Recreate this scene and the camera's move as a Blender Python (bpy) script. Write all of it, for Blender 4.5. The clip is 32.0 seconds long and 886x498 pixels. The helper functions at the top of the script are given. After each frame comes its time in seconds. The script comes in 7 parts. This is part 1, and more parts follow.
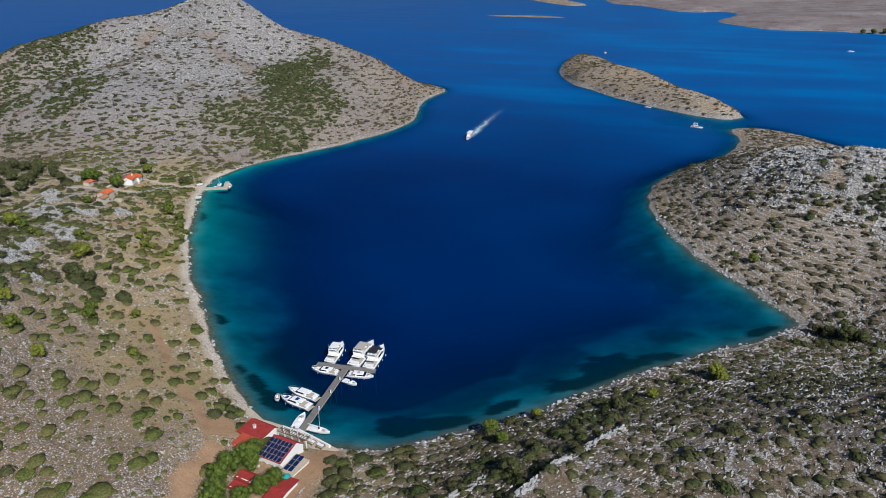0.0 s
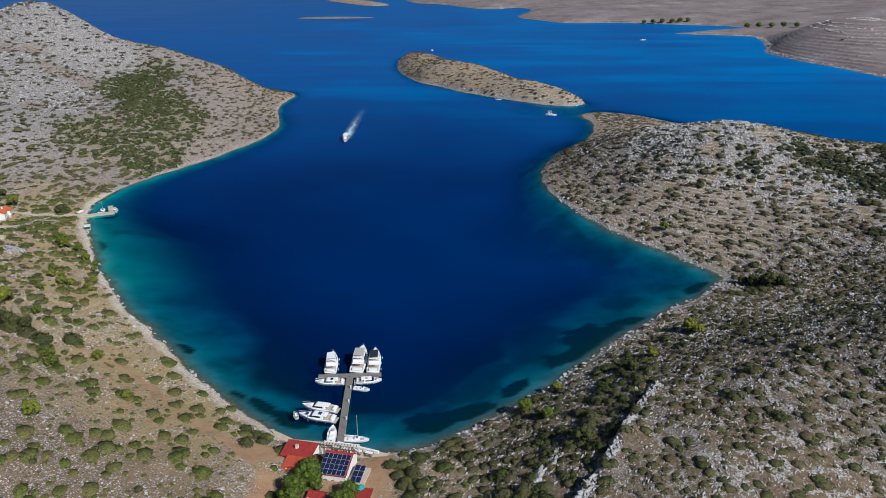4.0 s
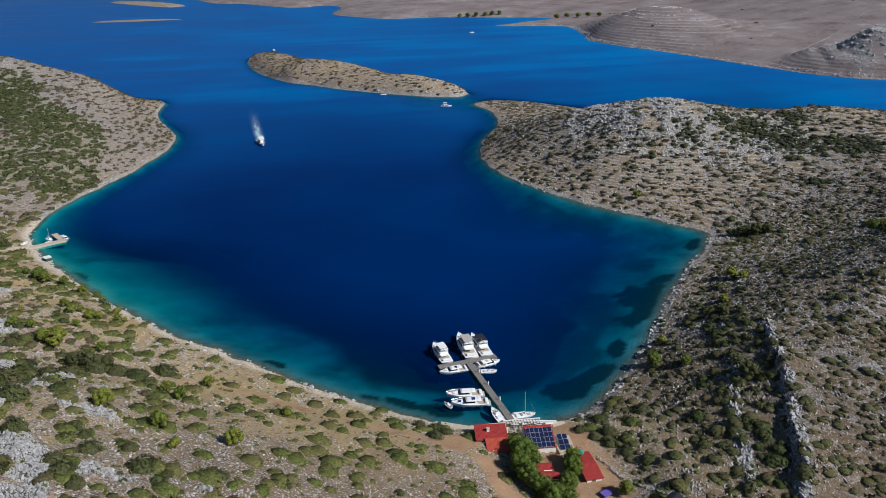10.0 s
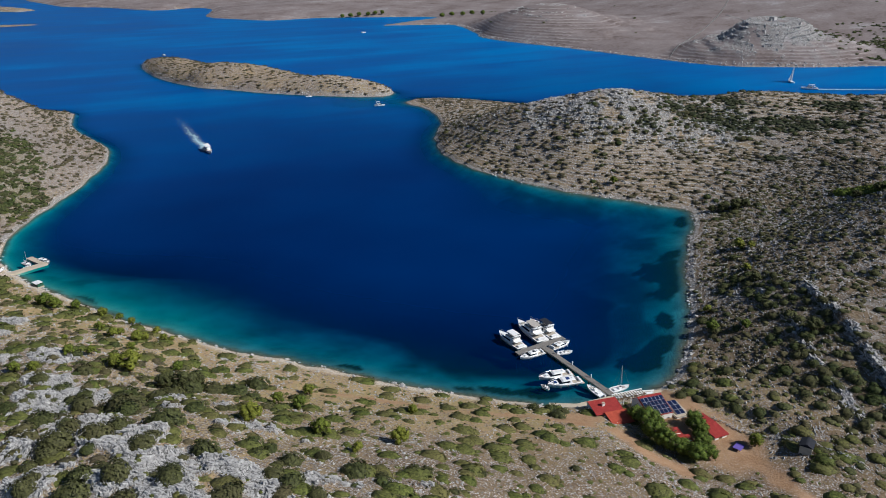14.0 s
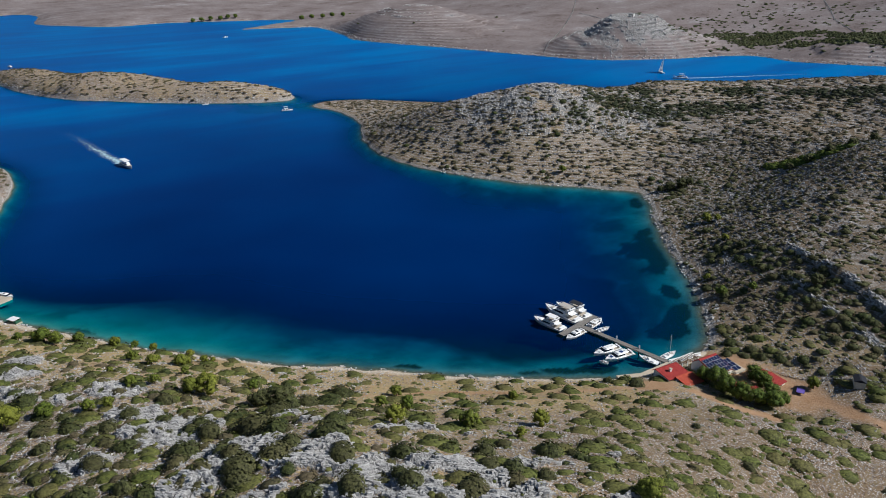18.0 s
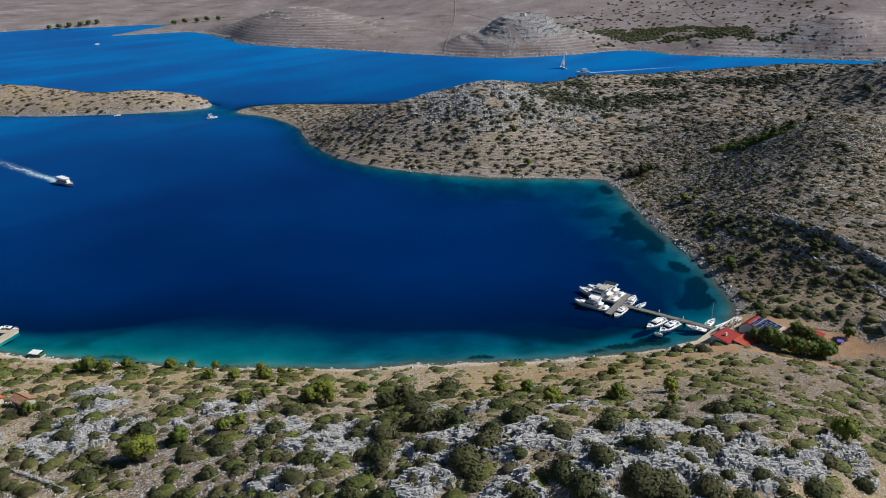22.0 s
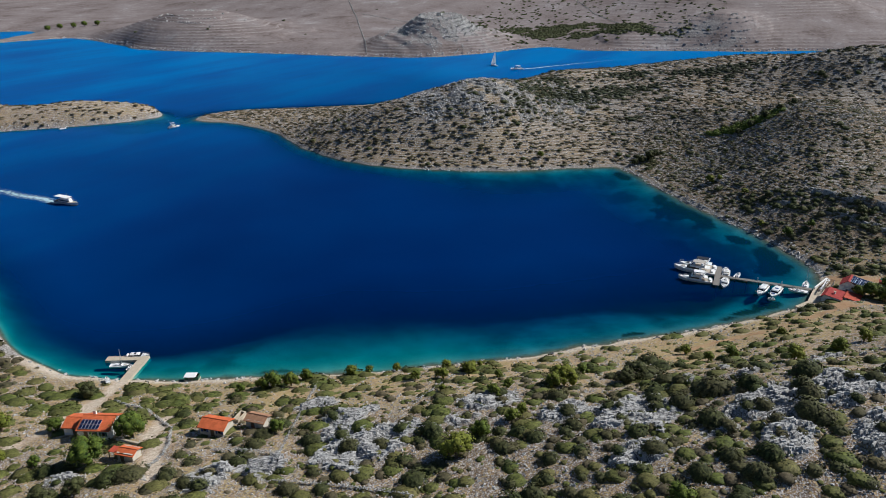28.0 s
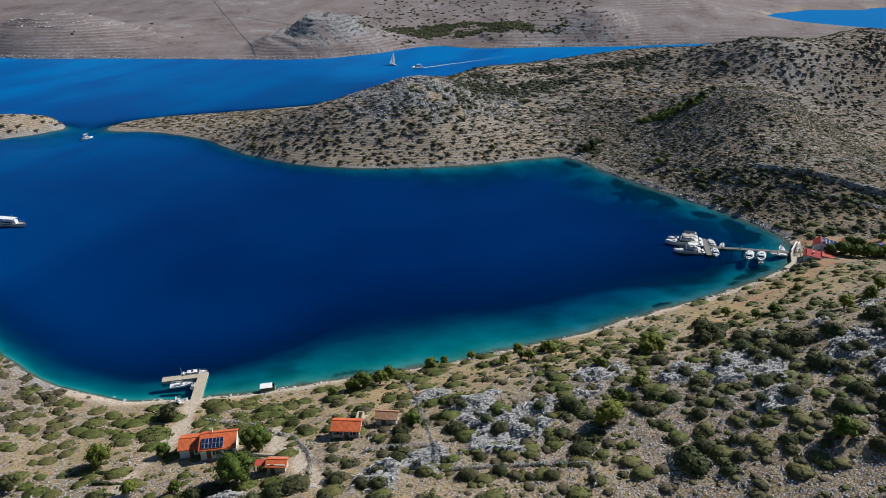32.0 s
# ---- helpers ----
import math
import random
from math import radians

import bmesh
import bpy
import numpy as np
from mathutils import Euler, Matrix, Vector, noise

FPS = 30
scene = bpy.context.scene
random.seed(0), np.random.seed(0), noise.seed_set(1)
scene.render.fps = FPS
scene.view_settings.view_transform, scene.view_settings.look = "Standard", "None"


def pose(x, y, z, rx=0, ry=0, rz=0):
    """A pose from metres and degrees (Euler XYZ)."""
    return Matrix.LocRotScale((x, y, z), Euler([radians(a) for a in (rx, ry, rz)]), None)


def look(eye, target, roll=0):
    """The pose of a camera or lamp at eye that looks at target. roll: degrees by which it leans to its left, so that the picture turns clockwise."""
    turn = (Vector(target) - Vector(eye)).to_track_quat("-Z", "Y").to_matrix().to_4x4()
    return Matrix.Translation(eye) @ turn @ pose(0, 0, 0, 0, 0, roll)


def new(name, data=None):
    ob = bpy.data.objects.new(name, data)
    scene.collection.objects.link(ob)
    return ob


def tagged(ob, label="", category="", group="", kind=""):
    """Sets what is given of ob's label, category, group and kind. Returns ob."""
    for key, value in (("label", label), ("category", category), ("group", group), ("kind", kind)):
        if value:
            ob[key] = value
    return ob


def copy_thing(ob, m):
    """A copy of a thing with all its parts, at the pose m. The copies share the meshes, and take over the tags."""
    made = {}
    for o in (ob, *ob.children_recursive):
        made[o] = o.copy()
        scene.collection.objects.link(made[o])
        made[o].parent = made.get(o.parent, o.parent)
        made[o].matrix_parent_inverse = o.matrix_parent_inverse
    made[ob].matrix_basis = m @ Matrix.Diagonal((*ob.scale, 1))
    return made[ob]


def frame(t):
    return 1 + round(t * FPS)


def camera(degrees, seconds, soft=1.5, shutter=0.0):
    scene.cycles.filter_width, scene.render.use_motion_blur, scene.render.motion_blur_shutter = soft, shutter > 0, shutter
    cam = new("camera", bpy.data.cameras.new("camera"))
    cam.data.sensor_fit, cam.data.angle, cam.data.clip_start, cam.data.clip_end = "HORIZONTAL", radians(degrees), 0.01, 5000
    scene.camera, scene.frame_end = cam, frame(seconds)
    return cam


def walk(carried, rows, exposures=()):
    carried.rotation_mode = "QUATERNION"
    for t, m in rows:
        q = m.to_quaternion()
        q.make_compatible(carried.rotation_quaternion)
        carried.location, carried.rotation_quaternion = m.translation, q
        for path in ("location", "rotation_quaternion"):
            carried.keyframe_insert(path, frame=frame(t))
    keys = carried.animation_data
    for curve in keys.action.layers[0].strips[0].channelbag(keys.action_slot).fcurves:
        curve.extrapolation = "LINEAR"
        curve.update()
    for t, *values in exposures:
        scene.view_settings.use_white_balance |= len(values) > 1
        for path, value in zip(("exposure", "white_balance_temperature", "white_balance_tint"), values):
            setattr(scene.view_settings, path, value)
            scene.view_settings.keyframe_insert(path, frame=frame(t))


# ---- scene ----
cam = camera(63.14, 32.0, 0.4)
PATH = [
    (0.0, pose(47.31, 11.61, 104.18, 68.302, 0, 18.542) @ pose(0, 0, 0, 0, 0, 0.10)),
    (1.0, pose(37.07, 7.37, 104.29, 68.328, 0, 13.849) @ pose(0, 0, 0, 0, 0, -0.12)),
    (2.0, pose(25.74, 3.80, 104.36, 68.365, 0, 9.630) @ pose(0, 0, 0, 0, 0, -0.29)),
    (3.0, pose(13.58, 0.90, 104.40, 68.345, 0, 6.173) @ pose(0, 0, 0, 0, 0, -0.44)),
    (5.5, pose(-19.17, -3.33, 104.39, 68.300, 0, -1.892) @ pose(0, 0, 0, 0, 0, -0.71)),
    (6.0, pose(-25.97, -3.65, 104.38, 68.286, 0, -2.992) @ pose(0, 0, 0, 0, 0, -0.75)),
    (7.0, pose(-39.69, -3.78, 104.36, 68.200, 0, -5.854) @ pose(0, 0, 0, 0, 0, -0.82)),
    (8.0, pose(-53.48, -3.21, 104.33, 68.112, 0, -8.917) @ pose(0, 0, 0, 0, 0, -0.87)),
    (9.0, pose(-67.28, -1.94, 104.31, 68.022, 0, -11.480) @ pose(0, 0, 0, 0, 0, -0.90)),
    (10.0, pose(-81.00, 0.04, 104.30, 67.964, 0, -14.179) @ pose(0, 0, 0, 0, 0, -0.93)),
    (11.0, pose(-94.60, 2.72, 104.31, 67.907, 0, -16.978) @ pose(0, 0, 0, 0, 0, -0.95)),
    (12.0, pose(-108.03, 6.10, 104.33, 67.870, 0, -19.729) @ pose(0, 0, 0, 0, 0, -0.96)),
    (13.0, pose(-121.25, 10.16, 104.36, 67.835, 0, -22.479) @ pose(0, 0, 0, 0, 0, -0.97)),
    (14.0, pose(-134.23, 14.90, 104.42, 67.814, 0, -25.260) @ pose(0, 0, 0, 0, 0, -0.97)),
    (15.0, pose(-146.95, 20.31, 104.50, 67.797, 0, -28.240) @ pose(0, 0, 0, 0, 0, -0.96)),
    (15.5, pose(-153.20, 23.27, 104.54, 67.790, 0, -29.680) @ pose(0, 0, 0, 0, 0, -0.96)),
    (17.5, pose(-177.44, 36.66, 104.77, 67.773, 0, -36.480) @ pose(0, 0, 0, 0, 0, -0.95)),
    (18.0, pose(-183.29, 40.40, 104.84, 67.747, 0, -38.284) @ pose(0, 0, 0, 0, 0, -0.94)),
    (19.0, pose(-194.73, 48.31, 104.99, 67.700, 0, -41.693) @ pose(0, 0, 0, 0, 0, -0.93)),
    (20.0, pose(-205.80, 56.79, 105.15, 67.695, 0, -45.192) @ pose(0, 0, 0, 0, 0, -0.92)),
    (21.0, pose(-216.48, 65.81, 105.32, 67.693, 0, -47.891) @ pose(0, 0, 0, 0, 0, -0.91)),
    (22.0, pose(-226.76, 75.35, 105.50, 67.699, 0, -49.815) @ pose(0, 0, 0, 0, 0, -0.89)),
    (23.0, pose(-236.62, 85.38, 105.67, 67.707, 0, -51.538) @ pose(0, 0, 0, 0, 0, -0.88)),
    (24.0, pose(-246.04, 95.86, 105.84, 67.683, 0, -53.250) @ pose(0, 0, 0, 0, 0, -0.86)),
    (25.0, pose(-255.01, 106.77, 106.00, 67.658, 0, -54.962) @ pose(0, 0, 0, 0, 0, -0.83)),
    (25.5, pose(-259.33, 112.37, 106.07, 67.646, 0, -56.018) @ pose(0, 0, 0, 0, 0, -0.82)),
    (27.5, pose(-275.50, 135.69, 106.30, 67.622, 0, -60.581) @ pose(0, 0, 0, 0, 0, -0.74)),
    (28.0, pose(-279.26, 141.73, 106.33, 67.614, 0, -61.647) @ pose(0, 0, 0, 0, 0, -0.72)),
    (29.0, pose(-286.50, 154.03, 106.36, 67.589, 0, -64.123) @ pose(0, 0, 0, 0, 0, -0.66)),
    (30.0, pose(-293.35, 166.61, 106.34, 67.557, 0, -67.099) @ pose(0, 0, 0, 0, 0, -0.59)),
    (31.0, pose(-299.88, 179.45, 106.25, 67.576, 0, -70.378) @ pose(0, 0, 0, 0, 0, -0.51)),
    (32.0, pose(-306.16, 192.51, 106.09, 67.582, 0, -73.957) @ pose(0, 0, 0, 0, 0, -0.41)),
]
walk(cam, PATH, [(0.0, -0.04, 6020, 10), (8.0, -0.03, 6080, 10), (16.0, 0.03, 6200, 9), (24.0, 0.09, 6270, 8), (32.0, 0.12, 6240, 8)])

# ---- light ----
SUN = Vector((0.55, -0.54, 0.64)).normalized()
world = bpy.data.worlds.new("world")
scene.world = world
world.use_nodes = True
wn = world.node_tree
sky = wn.nodes.new("ShaderNodeTexSky")
sky.sky_type = "NISHITA"
sky.sun_disc = False
sky.sun_elevation = math.asin(SUN.z)
sky.sun_rotation = math.atan2(SUN.x, SUN.y)
sky.air_density, sky.dust_density, sky.ozone_density = 1.0, 0.0, 5.0
wn.nodes["Background"].inputs["Strength"].default_value = 0.05
wn.links.new(sky.outputs[0], wn.nodes["Background"].inputs["Color"])
sun_data = bpy.data.lights.new("sun", "SUN")
sun_data.energy, sun_data.angle, sun_data.color = 5.0, radians(0.5), (1.0, 0.96, 0.90)
sun = new("sun", sun_data)
sun.matrix_world = look(SUN * 300, (0, 0, 0))

# ---- materials ----
def material(name, rough=0.8, metal=0.0, spec=0.3):
    m = bpy.data.materials.new(name)
    m.use_nodes = True
    b = m.node_tree.nodes["Principled BSDF"]
    b.inputs["Roughness"].default_value, b.inputs["Metallic"].default_value = rough, metal
    b.inputs["Specular IOR Level"].default_value = spec
    return m, m.node_tree, b


def node(nt, kind, **values):
    n = nt.nodes.new(kind)
    for key, v in values.items():
        if key in ("operation", "blend_type", "data_type", "attribute_name", "noise_dimensions", "feature", "distance"):
            if key == "operation":
                n.operation = v
            elif key == "blend_type":
                n.blend_type = v
            elif key == "data_type":
                n.data_type = v
            elif key == "attribute_name":
                n.attribute_name = v
            elif key == "feature":
                n.feature = v
            else:
                n.distance = v
        else:
            n.inputs[key.replace("_", " ")].default_value = v
    return n


def ramp(nt, fac, stops):
    n = nt.nodes.new("ShaderNodeValToRGB")
    e = n.color_ramp.elements
    while len(e) < len(stops):
        e.new(0.5)
    for k, (p, c) in zip(e, stops):
        k.position, k.color = p, (*c, 1) if len(c) == 3 else c
    nt.links.new(fac, n.inputs[0])
    return n.outputs[0]


def grey(v):
    return (v, v, v)


def noise_out(nt, scale, detail=4.0, rough=0.55, vec=None):
    n = nt.nodes.new("ShaderNodeTexNoise")
    n.inputs["Scale"].default_value, n.inputs["Detail"].default_value, n.inputs["Roughness"].default_value = scale, detail, rough
    if vec is not None:
        nt.links.new(vec, n.inputs["Vector"])
    return n.outputs[0]


def mix(nt, fac, a, b, blend="MIX"):
    n = nt.nodes.new("ShaderNodeMix")
    n.data_type, n.blend_type = "RGBA", blend
    for slot, v in ((0, fac), (6, a), (7, b)):
        if hasattr(v, "is_linked") or hasattr(v, "links"):
            nt.links.new(v, n.inputs[slot])
        else:
            n.inputs[slot].default_value = (*v, 1) if isinstance(v, tuple) else v
    return n.outputs[2]


def maths(nt, op, a, b=0.0, clamp=False):
    n = nt.nodes.new("ShaderNodeMath")
    n.operation, n.use_clamp = op, clamp
    for slot, v in ((0, a), (1, b)):
        if isinstance(v, (int, float)):
            n.inputs[slot].default_value = v
        else:
            nt.links.new(v, n.inputs[slot])
    return n.outputs[0]


def attr(nt, name):
    n = nt.nodes.new("ShaderNodeAttribute")
    n.attribute_name = name
    return n


def bump(nt, bsdf, height, strength=0.4, distance=0.1):
    n = nt.nodes.new("ShaderNodeBump")
    n.inputs["Strength"].default_value, n.inputs["Distance"].default_value = strength, distance
    nt.links.new(height, n.inputs["Height"])
    nt.links.new(n.outputs[0], bsdf.inputs["Normal"])


def place_out(nt):
    return nt.nodes.new("ShaderNodeNewGeometry").outputs["Position"]


def plain(name, colour, rough=0.6, metal=0.0, spec=0.3, vary=0.15, scale=1.5, relief=0.0):
    """A painted or natural surface with mottling at two scales."""
    m, nt, b = material(name, rough, metal, spec)
    p = place_out(nt)
    n1, n2 = noise_out(nt, scale, 3, 0.6, p), noise_out(nt, scale * 9, 3, 0.6, p)
    f = maths(nt, "ADD", maths(nt, "MULTIPLY", n1, 0.6), maths(nt, "MULTIPLY", n2, 0.4))
    lo, hi = tuple(c * (1 - vary) for c in colour), tuple(min(c * (1 + vary), 1) for c in colour)
    nt.links.new(ramp(nt, f, [(0.3, lo), (0.7, hi)]), b.inputs["Base Color"])
    if relief:
        bump(nt, b, n2, 0.5, relief)
    return m


def voronoi(nt, scale, vec, feature="F1"):
    n = nt.nodes.new("ShaderNodeTexVoronoi")
    n.feature = feature
    n.inputs["Scale"].default_value = scale
    nt.links.new(vec, n.inputs["Vector"])
    return n


def ground_material():
    m, nt, b = material("karst_ground", 0.95, 0, 0.08)
    p = place_out(nt)

    def channels(name):
        s = nt.nodes.new("ShaderNodeSeparateColor")
        a = attr(nt, name)
        nt.links.new(a.outputs["Color"], s.inputs[0])
        return (*s.outputs, a.outputs["Alpha"])

    sep_p = nt.nodes.new("ShaderNodeSeparateXYZ")
    nt.links.new(p, sep_p.inputs[0])
    rock, green, soil, shore = channels("zone")
    weed, far, stony, east = channels("bed")
    big, mid, small = noise_out(nt, 0.035, 4, 0.55, p), noise_out(nt, 0.25, 4, 0.6, p), noise_out(nt, 1.3, 4, 0.65, p)
    tiny = noise_out(nt, 5.0, 3, 0.7, p)
    # dry earth and withered grass
    earth = ramp(nt, maths(nt, "ADD", maths(nt, "MULTIPLY", mid, 0.6), maths(nt, "MULTIPLY", small, 0.4)),
                 [(0.36, (0.22, 0.15, 0.084)), (0.46, (0.40, 0.285, 0.155)), (0.55, (0.315, 0.245, 0.115)), (0.66, (0.485, 0.375, 0.235))])
    # darker brown earth in the east, partly slope shade put into the colour
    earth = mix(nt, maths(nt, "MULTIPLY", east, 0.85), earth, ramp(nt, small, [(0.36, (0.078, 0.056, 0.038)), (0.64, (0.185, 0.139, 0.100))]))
    # stones of hand to arm length, each with its own grey
    warp = nt.nodes.new("ShaderNodeVectorMath")
    warp.operation = "ADD"
    wn_ = nt.nodes.new("ShaderNodeTexNoise")
    wn_.inputs["Scale"].default_value = 1.1
    nt.links.new(p, wn_.inputs["Vector"])
    small_shift = nt.nodes.new("ShaderNodeVectorMath")
    small_shift.operation = "SCALE"
    small_shift.inputs["Scale"].default_value = 0.4
    nt.links.new(wn_.outputs["Color"], small_shift.inputs[0])
    nt.links.new(p, warp.inputs[0]), nt.links.new(small_shift.outputs[0], warp.inputs[1])
    cells = voronoi(nt, 3.1, warp.outputs[0])
    sepc = nt.nodes.new("ShaderNodeSeparateColor")
    nt.links.new(cells.outputs["Color"], sepc.inputs[0])
    tone = ramp(nt, sepc.outputs[0], [(0.0, (0.19, 0.181, 0.172)), (0.5, (0.345, 0.333, 0.325)), (1.0, (0.61, 0.60, 0.60))])
    gap = ramp(nt, cells.outputs["Distance"], [(0.25, grey(1.0)), (0.65, (0.42, 0.29, 0.19))])
    stones = mix(nt, 1.0, tone, gap, "MULTIPLY")
    gate = maths(nt, "ADD", maths(nt, "MULTIPLY", big, 0.45), maths(nt, "MULTIPLY", small, 0.35))
    gate = maths(nt, "ADD", gate, maths(nt, "MULTIPLY", sepc.outputs[1], 0.35))
    gate = maths(nt, "ADD", gate, maths(nt, "MULTIPLY", stony, 0.44))
    base = mix(nt, ramp(nt, gate, [(0.70, grey(0.0)), (0.82, grey(1.0))]), earth, stones)
    # slabs that follow the strata: down to the bay on the western side, up the slope on the eastern
    def along_strata(across_step, along_step, side):
        comb = nt.nodes.new("ShaderNodeCombineXYZ")
        for slot, (v, k) in enumerate((((side[0], side[1], 0), along_step), ((side[1], -side[0], 0), across_step))):
            dot = nt.nodes.new("ShaderNodeVectorMath")
            dot.operation = "DOT_PRODUCT"
            dot.inputs[1].default_value = (v[0] * k, v[1] * k, 0.6 * k)
            nt.links.new(warp.outputs[0], dot.inputs[0])
            nt.links.new(dot.outputs["Value"], comb.inputs[slot])
        return comb.outputs[0]

    beds = nt.nodes.new("ShaderNodeMix")
    beds.data_type = "VECTOR"
    eastern = maths(nt, "GREATER_THAN", sep_p.outputs[0], -12.0)
    nt.links.new(eastern, beds.inputs[0])
    nt.links.new(along_strata(1.5, 1.2, (0.68, -0.73)), beds.inputs[4])
    nt.links.new(along_strata(1.7, 0.7, (0.5, 0.86)), beds.inputs[5])
    strata = voronoi(nt, 1.0, beds.outputs[1])
    sepd = nt.nodes.new("ShaderNodeSeparateColor")
    nt.links.new(strata.outputs["Color"], sepd.inputs[0])
    slab_tone = mix(nt, 1.0, ramp(nt, sepd.outputs[1], [(0.0, (0.215, 0.208, 0.205)), (1.0, (0.59, 0.585, 0.595))]),
                    ramp(nt, strata.outputs["Distance"], [(0.22, grey(1.0)), (0.62, (0.28, 0.20, 0.14))]), "MULTIPLY")
    slab_gate = maths(nt, "ADD", sepd.outputs[0], maths(nt, "ADD", maths(nt, "MULTIPLY", big, 0.7), maths(nt, "MULTIPLY", stony, 0.35)))
    base = mix(nt, ramp(nt, maths(nt, "ADD", slab_gate, maths(nt, "MULTIPLY", east, 0.14)), [(1.16, grey(0.0)), (1.20, grey(0.9))]), base, slab_tone)
    # thin broken beds that crop out along the slopes, one below the other
    level = maths(nt, "ADD", maths(nt, "MULTIPLY", sep_p.outputs[2], 7.0), maths(nt, "ADD", maths(nt, "MULTIPLY", big, 24.0), maths(nt, "MULTIPLY", mid, 9.0)))
    ledge = maths(nt, "MULTIPLY", maths(nt, "SINE", level), 0.30)
    ledge = maths(nt, "ADD", ledge, maths(nt, "ADD", maths(nt, "MULTIPLY", sepc.outputs[2], 0.34), maths(nt, "MULTIPLY", small, 0.45)))
    ledge = ramp(nt, ledge, [(0.60, grey(0.0)), (0.66, grey(1.0))])
    ledge_gate = maths(nt, "MULTIPLY", ledge, ramp(nt, maths(nt, "MULTIPLY", maths(nt, "ADD", sep_p.outputs[0], 0.0), 0.01), [(0.05, grey(0.0)), (0.45, grey(0.62))]))
    base = mix(nt, ledge_gate, base, ramp(nt, sepc.outputs[0], [(0.0, (0.25, 0.24, 0.235)), (1.0, (0.70, 0.685, 0.67))]))
    # solid limestone with dark clefts
    cleft = voronoi(nt, 1.1, beds.outputs[1], "DISTANCE_TO_EDGE").outputs["Distance"]
    lime = ramp(nt, maths(nt, "ADD", maths(nt, "MULTIPLY", small, 0.55), maths(nt, "MULTIPLY", tiny, 0.45)), [(0.38, (0.11, 0.105, 0.10)), (0.46, (0.285, 0.28, 0.275)), (0.62, (0.52, 0.51, 0.50))])
    lime = mix(nt, ramp(nt, cleft, [(0.02, grey(0.95)), (0.13, grey(0.0))]), lime, (0.05, 0.048, 0.045))
    base = mix(nt, rock, base, lime)
    grass = ramp(nt, small, [(0.3, (0.08, 0.095, 0.03)), (0.7, (0.19, 0.18, 0.08))])
    base = mix(nt, maths(nt, "MULTIPLY", green, 0.35), base, grass)
    red = ramp(nt, maths(nt, "ADD", maths(nt, "MULTIPLY", mid, 0.5), maths(nt, "MULTIPLY", tiny, 0.5)), [(0.35, (0.29, 0.162, 0.084)), (0.65, (0.45, 0.29, 0.178))])
    base = mix(nt, maths(nt, "MULTIPLY", soil, 0.9), base, red)
    # the far hills are dry pasture with pale scree
    far_n = noise_out(nt, 0.02, 7, 0.65, p)
    pasture = ramp(nt, maths(nt, "ADD", maths(nt, "MULTIPLY", far_n, 0.7), maths(nt, "MULTIPLY", mid, 0.3)),
                   [(0.37, (0.134, 0.105, 0.098)), (0.47, (0.200, 0.165, 0.159)), (0.57, (0.234, 0.200, 0.195)), (0.66, (0.32, 0.30, 0.30))])
    # pale broken beds ring the far hills; dark lines between paint the ledges' shadow
    contour = maths(nt, "SINE", maths(nt, "ADD", maths(nt, "MULTIPLY", sep_p.outputs[2], 2.3), maths(nt, "ADD", maths(nt, "MULTIPLY", far_n, 11.0), maths(nt, "MULTIPLY", mid, 4.5))))
    facing = nt.nodes.new("ShaderNodeSeparateXYZ")
    nt.links.new(nt.nodes.new("ShaderNodeNewGeometry").outputs["Normal"], facing.inputs[0])
    sheet = maths(nt, "MULTIPLY", ramp(nt, noise_out(nt, 0.016, 4, 0.6, p), [(0.40, grey(0.1)), (0.60, grey(1.0))]), ramp(nt, facing.outputs[2], [(0.955, grey(1.0)), (0.992, grey(0.0))]))
    pasture = mix(nt, maths(nt, "MULTIPLY", ramp(nt, contour, [(0.70, grey(0.0)), (1.0, grey(0.5))]), sheet), pasture, (0.46, 0.42, 0.41))
    pasture = mix(nt, maths(nt, "MULTIPLY", ramp(nt, maths(nt, "MULTIPLY", contour, -1.0), [(0.88, grey(0.0)), (1.0, grey(0.7))]), sheet), pasture, (0.085, 0.066, 0.058))
    pasture = mix(nt, ramp(nt, maths(nt, "ADD", maths(nt, "MULTIPLY", small, 0.6), maths(nt, "MULTIPLY", mid, 0.4)), [(0.60, grey(0.0)), (0.66, grey(0.5))]), pasture, (0.10, 0.085, 0.055))
    pasture = mix(nt, maths(nt, "MULTIPLY", rock, 0.8), pasture, lime)
    base = mix(nt, far, base, pasture)
    # washed rock at the shore, a dark wet line, then the sea bed
    washed = mix(nt, 1.0, ramp(nt, small, [(0.3, (0.48, 0.40, 0.31)), (0.6, (0.74, 0.65, 0.54))]), ramp(nt, cells.outputs["Distance"], [(0.35, grey(1.0)), (0.75, grey(0.55))]), "MULTIPLY")
    outer = maths(nt, "MAXIMUM", eastern, maths(nt, "GREATER_THAN", sep_p.outputs[1], 335.0))
    washed = mix(nt, maths(nt, "MULTIPLY", outer, 0.85), washed, mix(nt, 1.0, tone, ramp(nt, cells.outputs["Distance"], [(0.25, grey(1.15)), (0.65, grey(0.4))]), "MULTIPLY"))
    base = mix(nt, maths(nt, "MULTIPLY", shore, 0.9), base, washed)
    wet = ramp(nt, maths(nt, "ADD", sep_p.outputs[2], maths(nt, "MULTIPLY", small, 0.3)), [(0.15, grey(1.0)), (0.36, grey(0.0))])
    base = mix(nt, wet, base, ramp(nt, small, [(0.3, (0.08, 0.065, 0.045)), (0.7, (0.20, 0.165, 0.115))]))
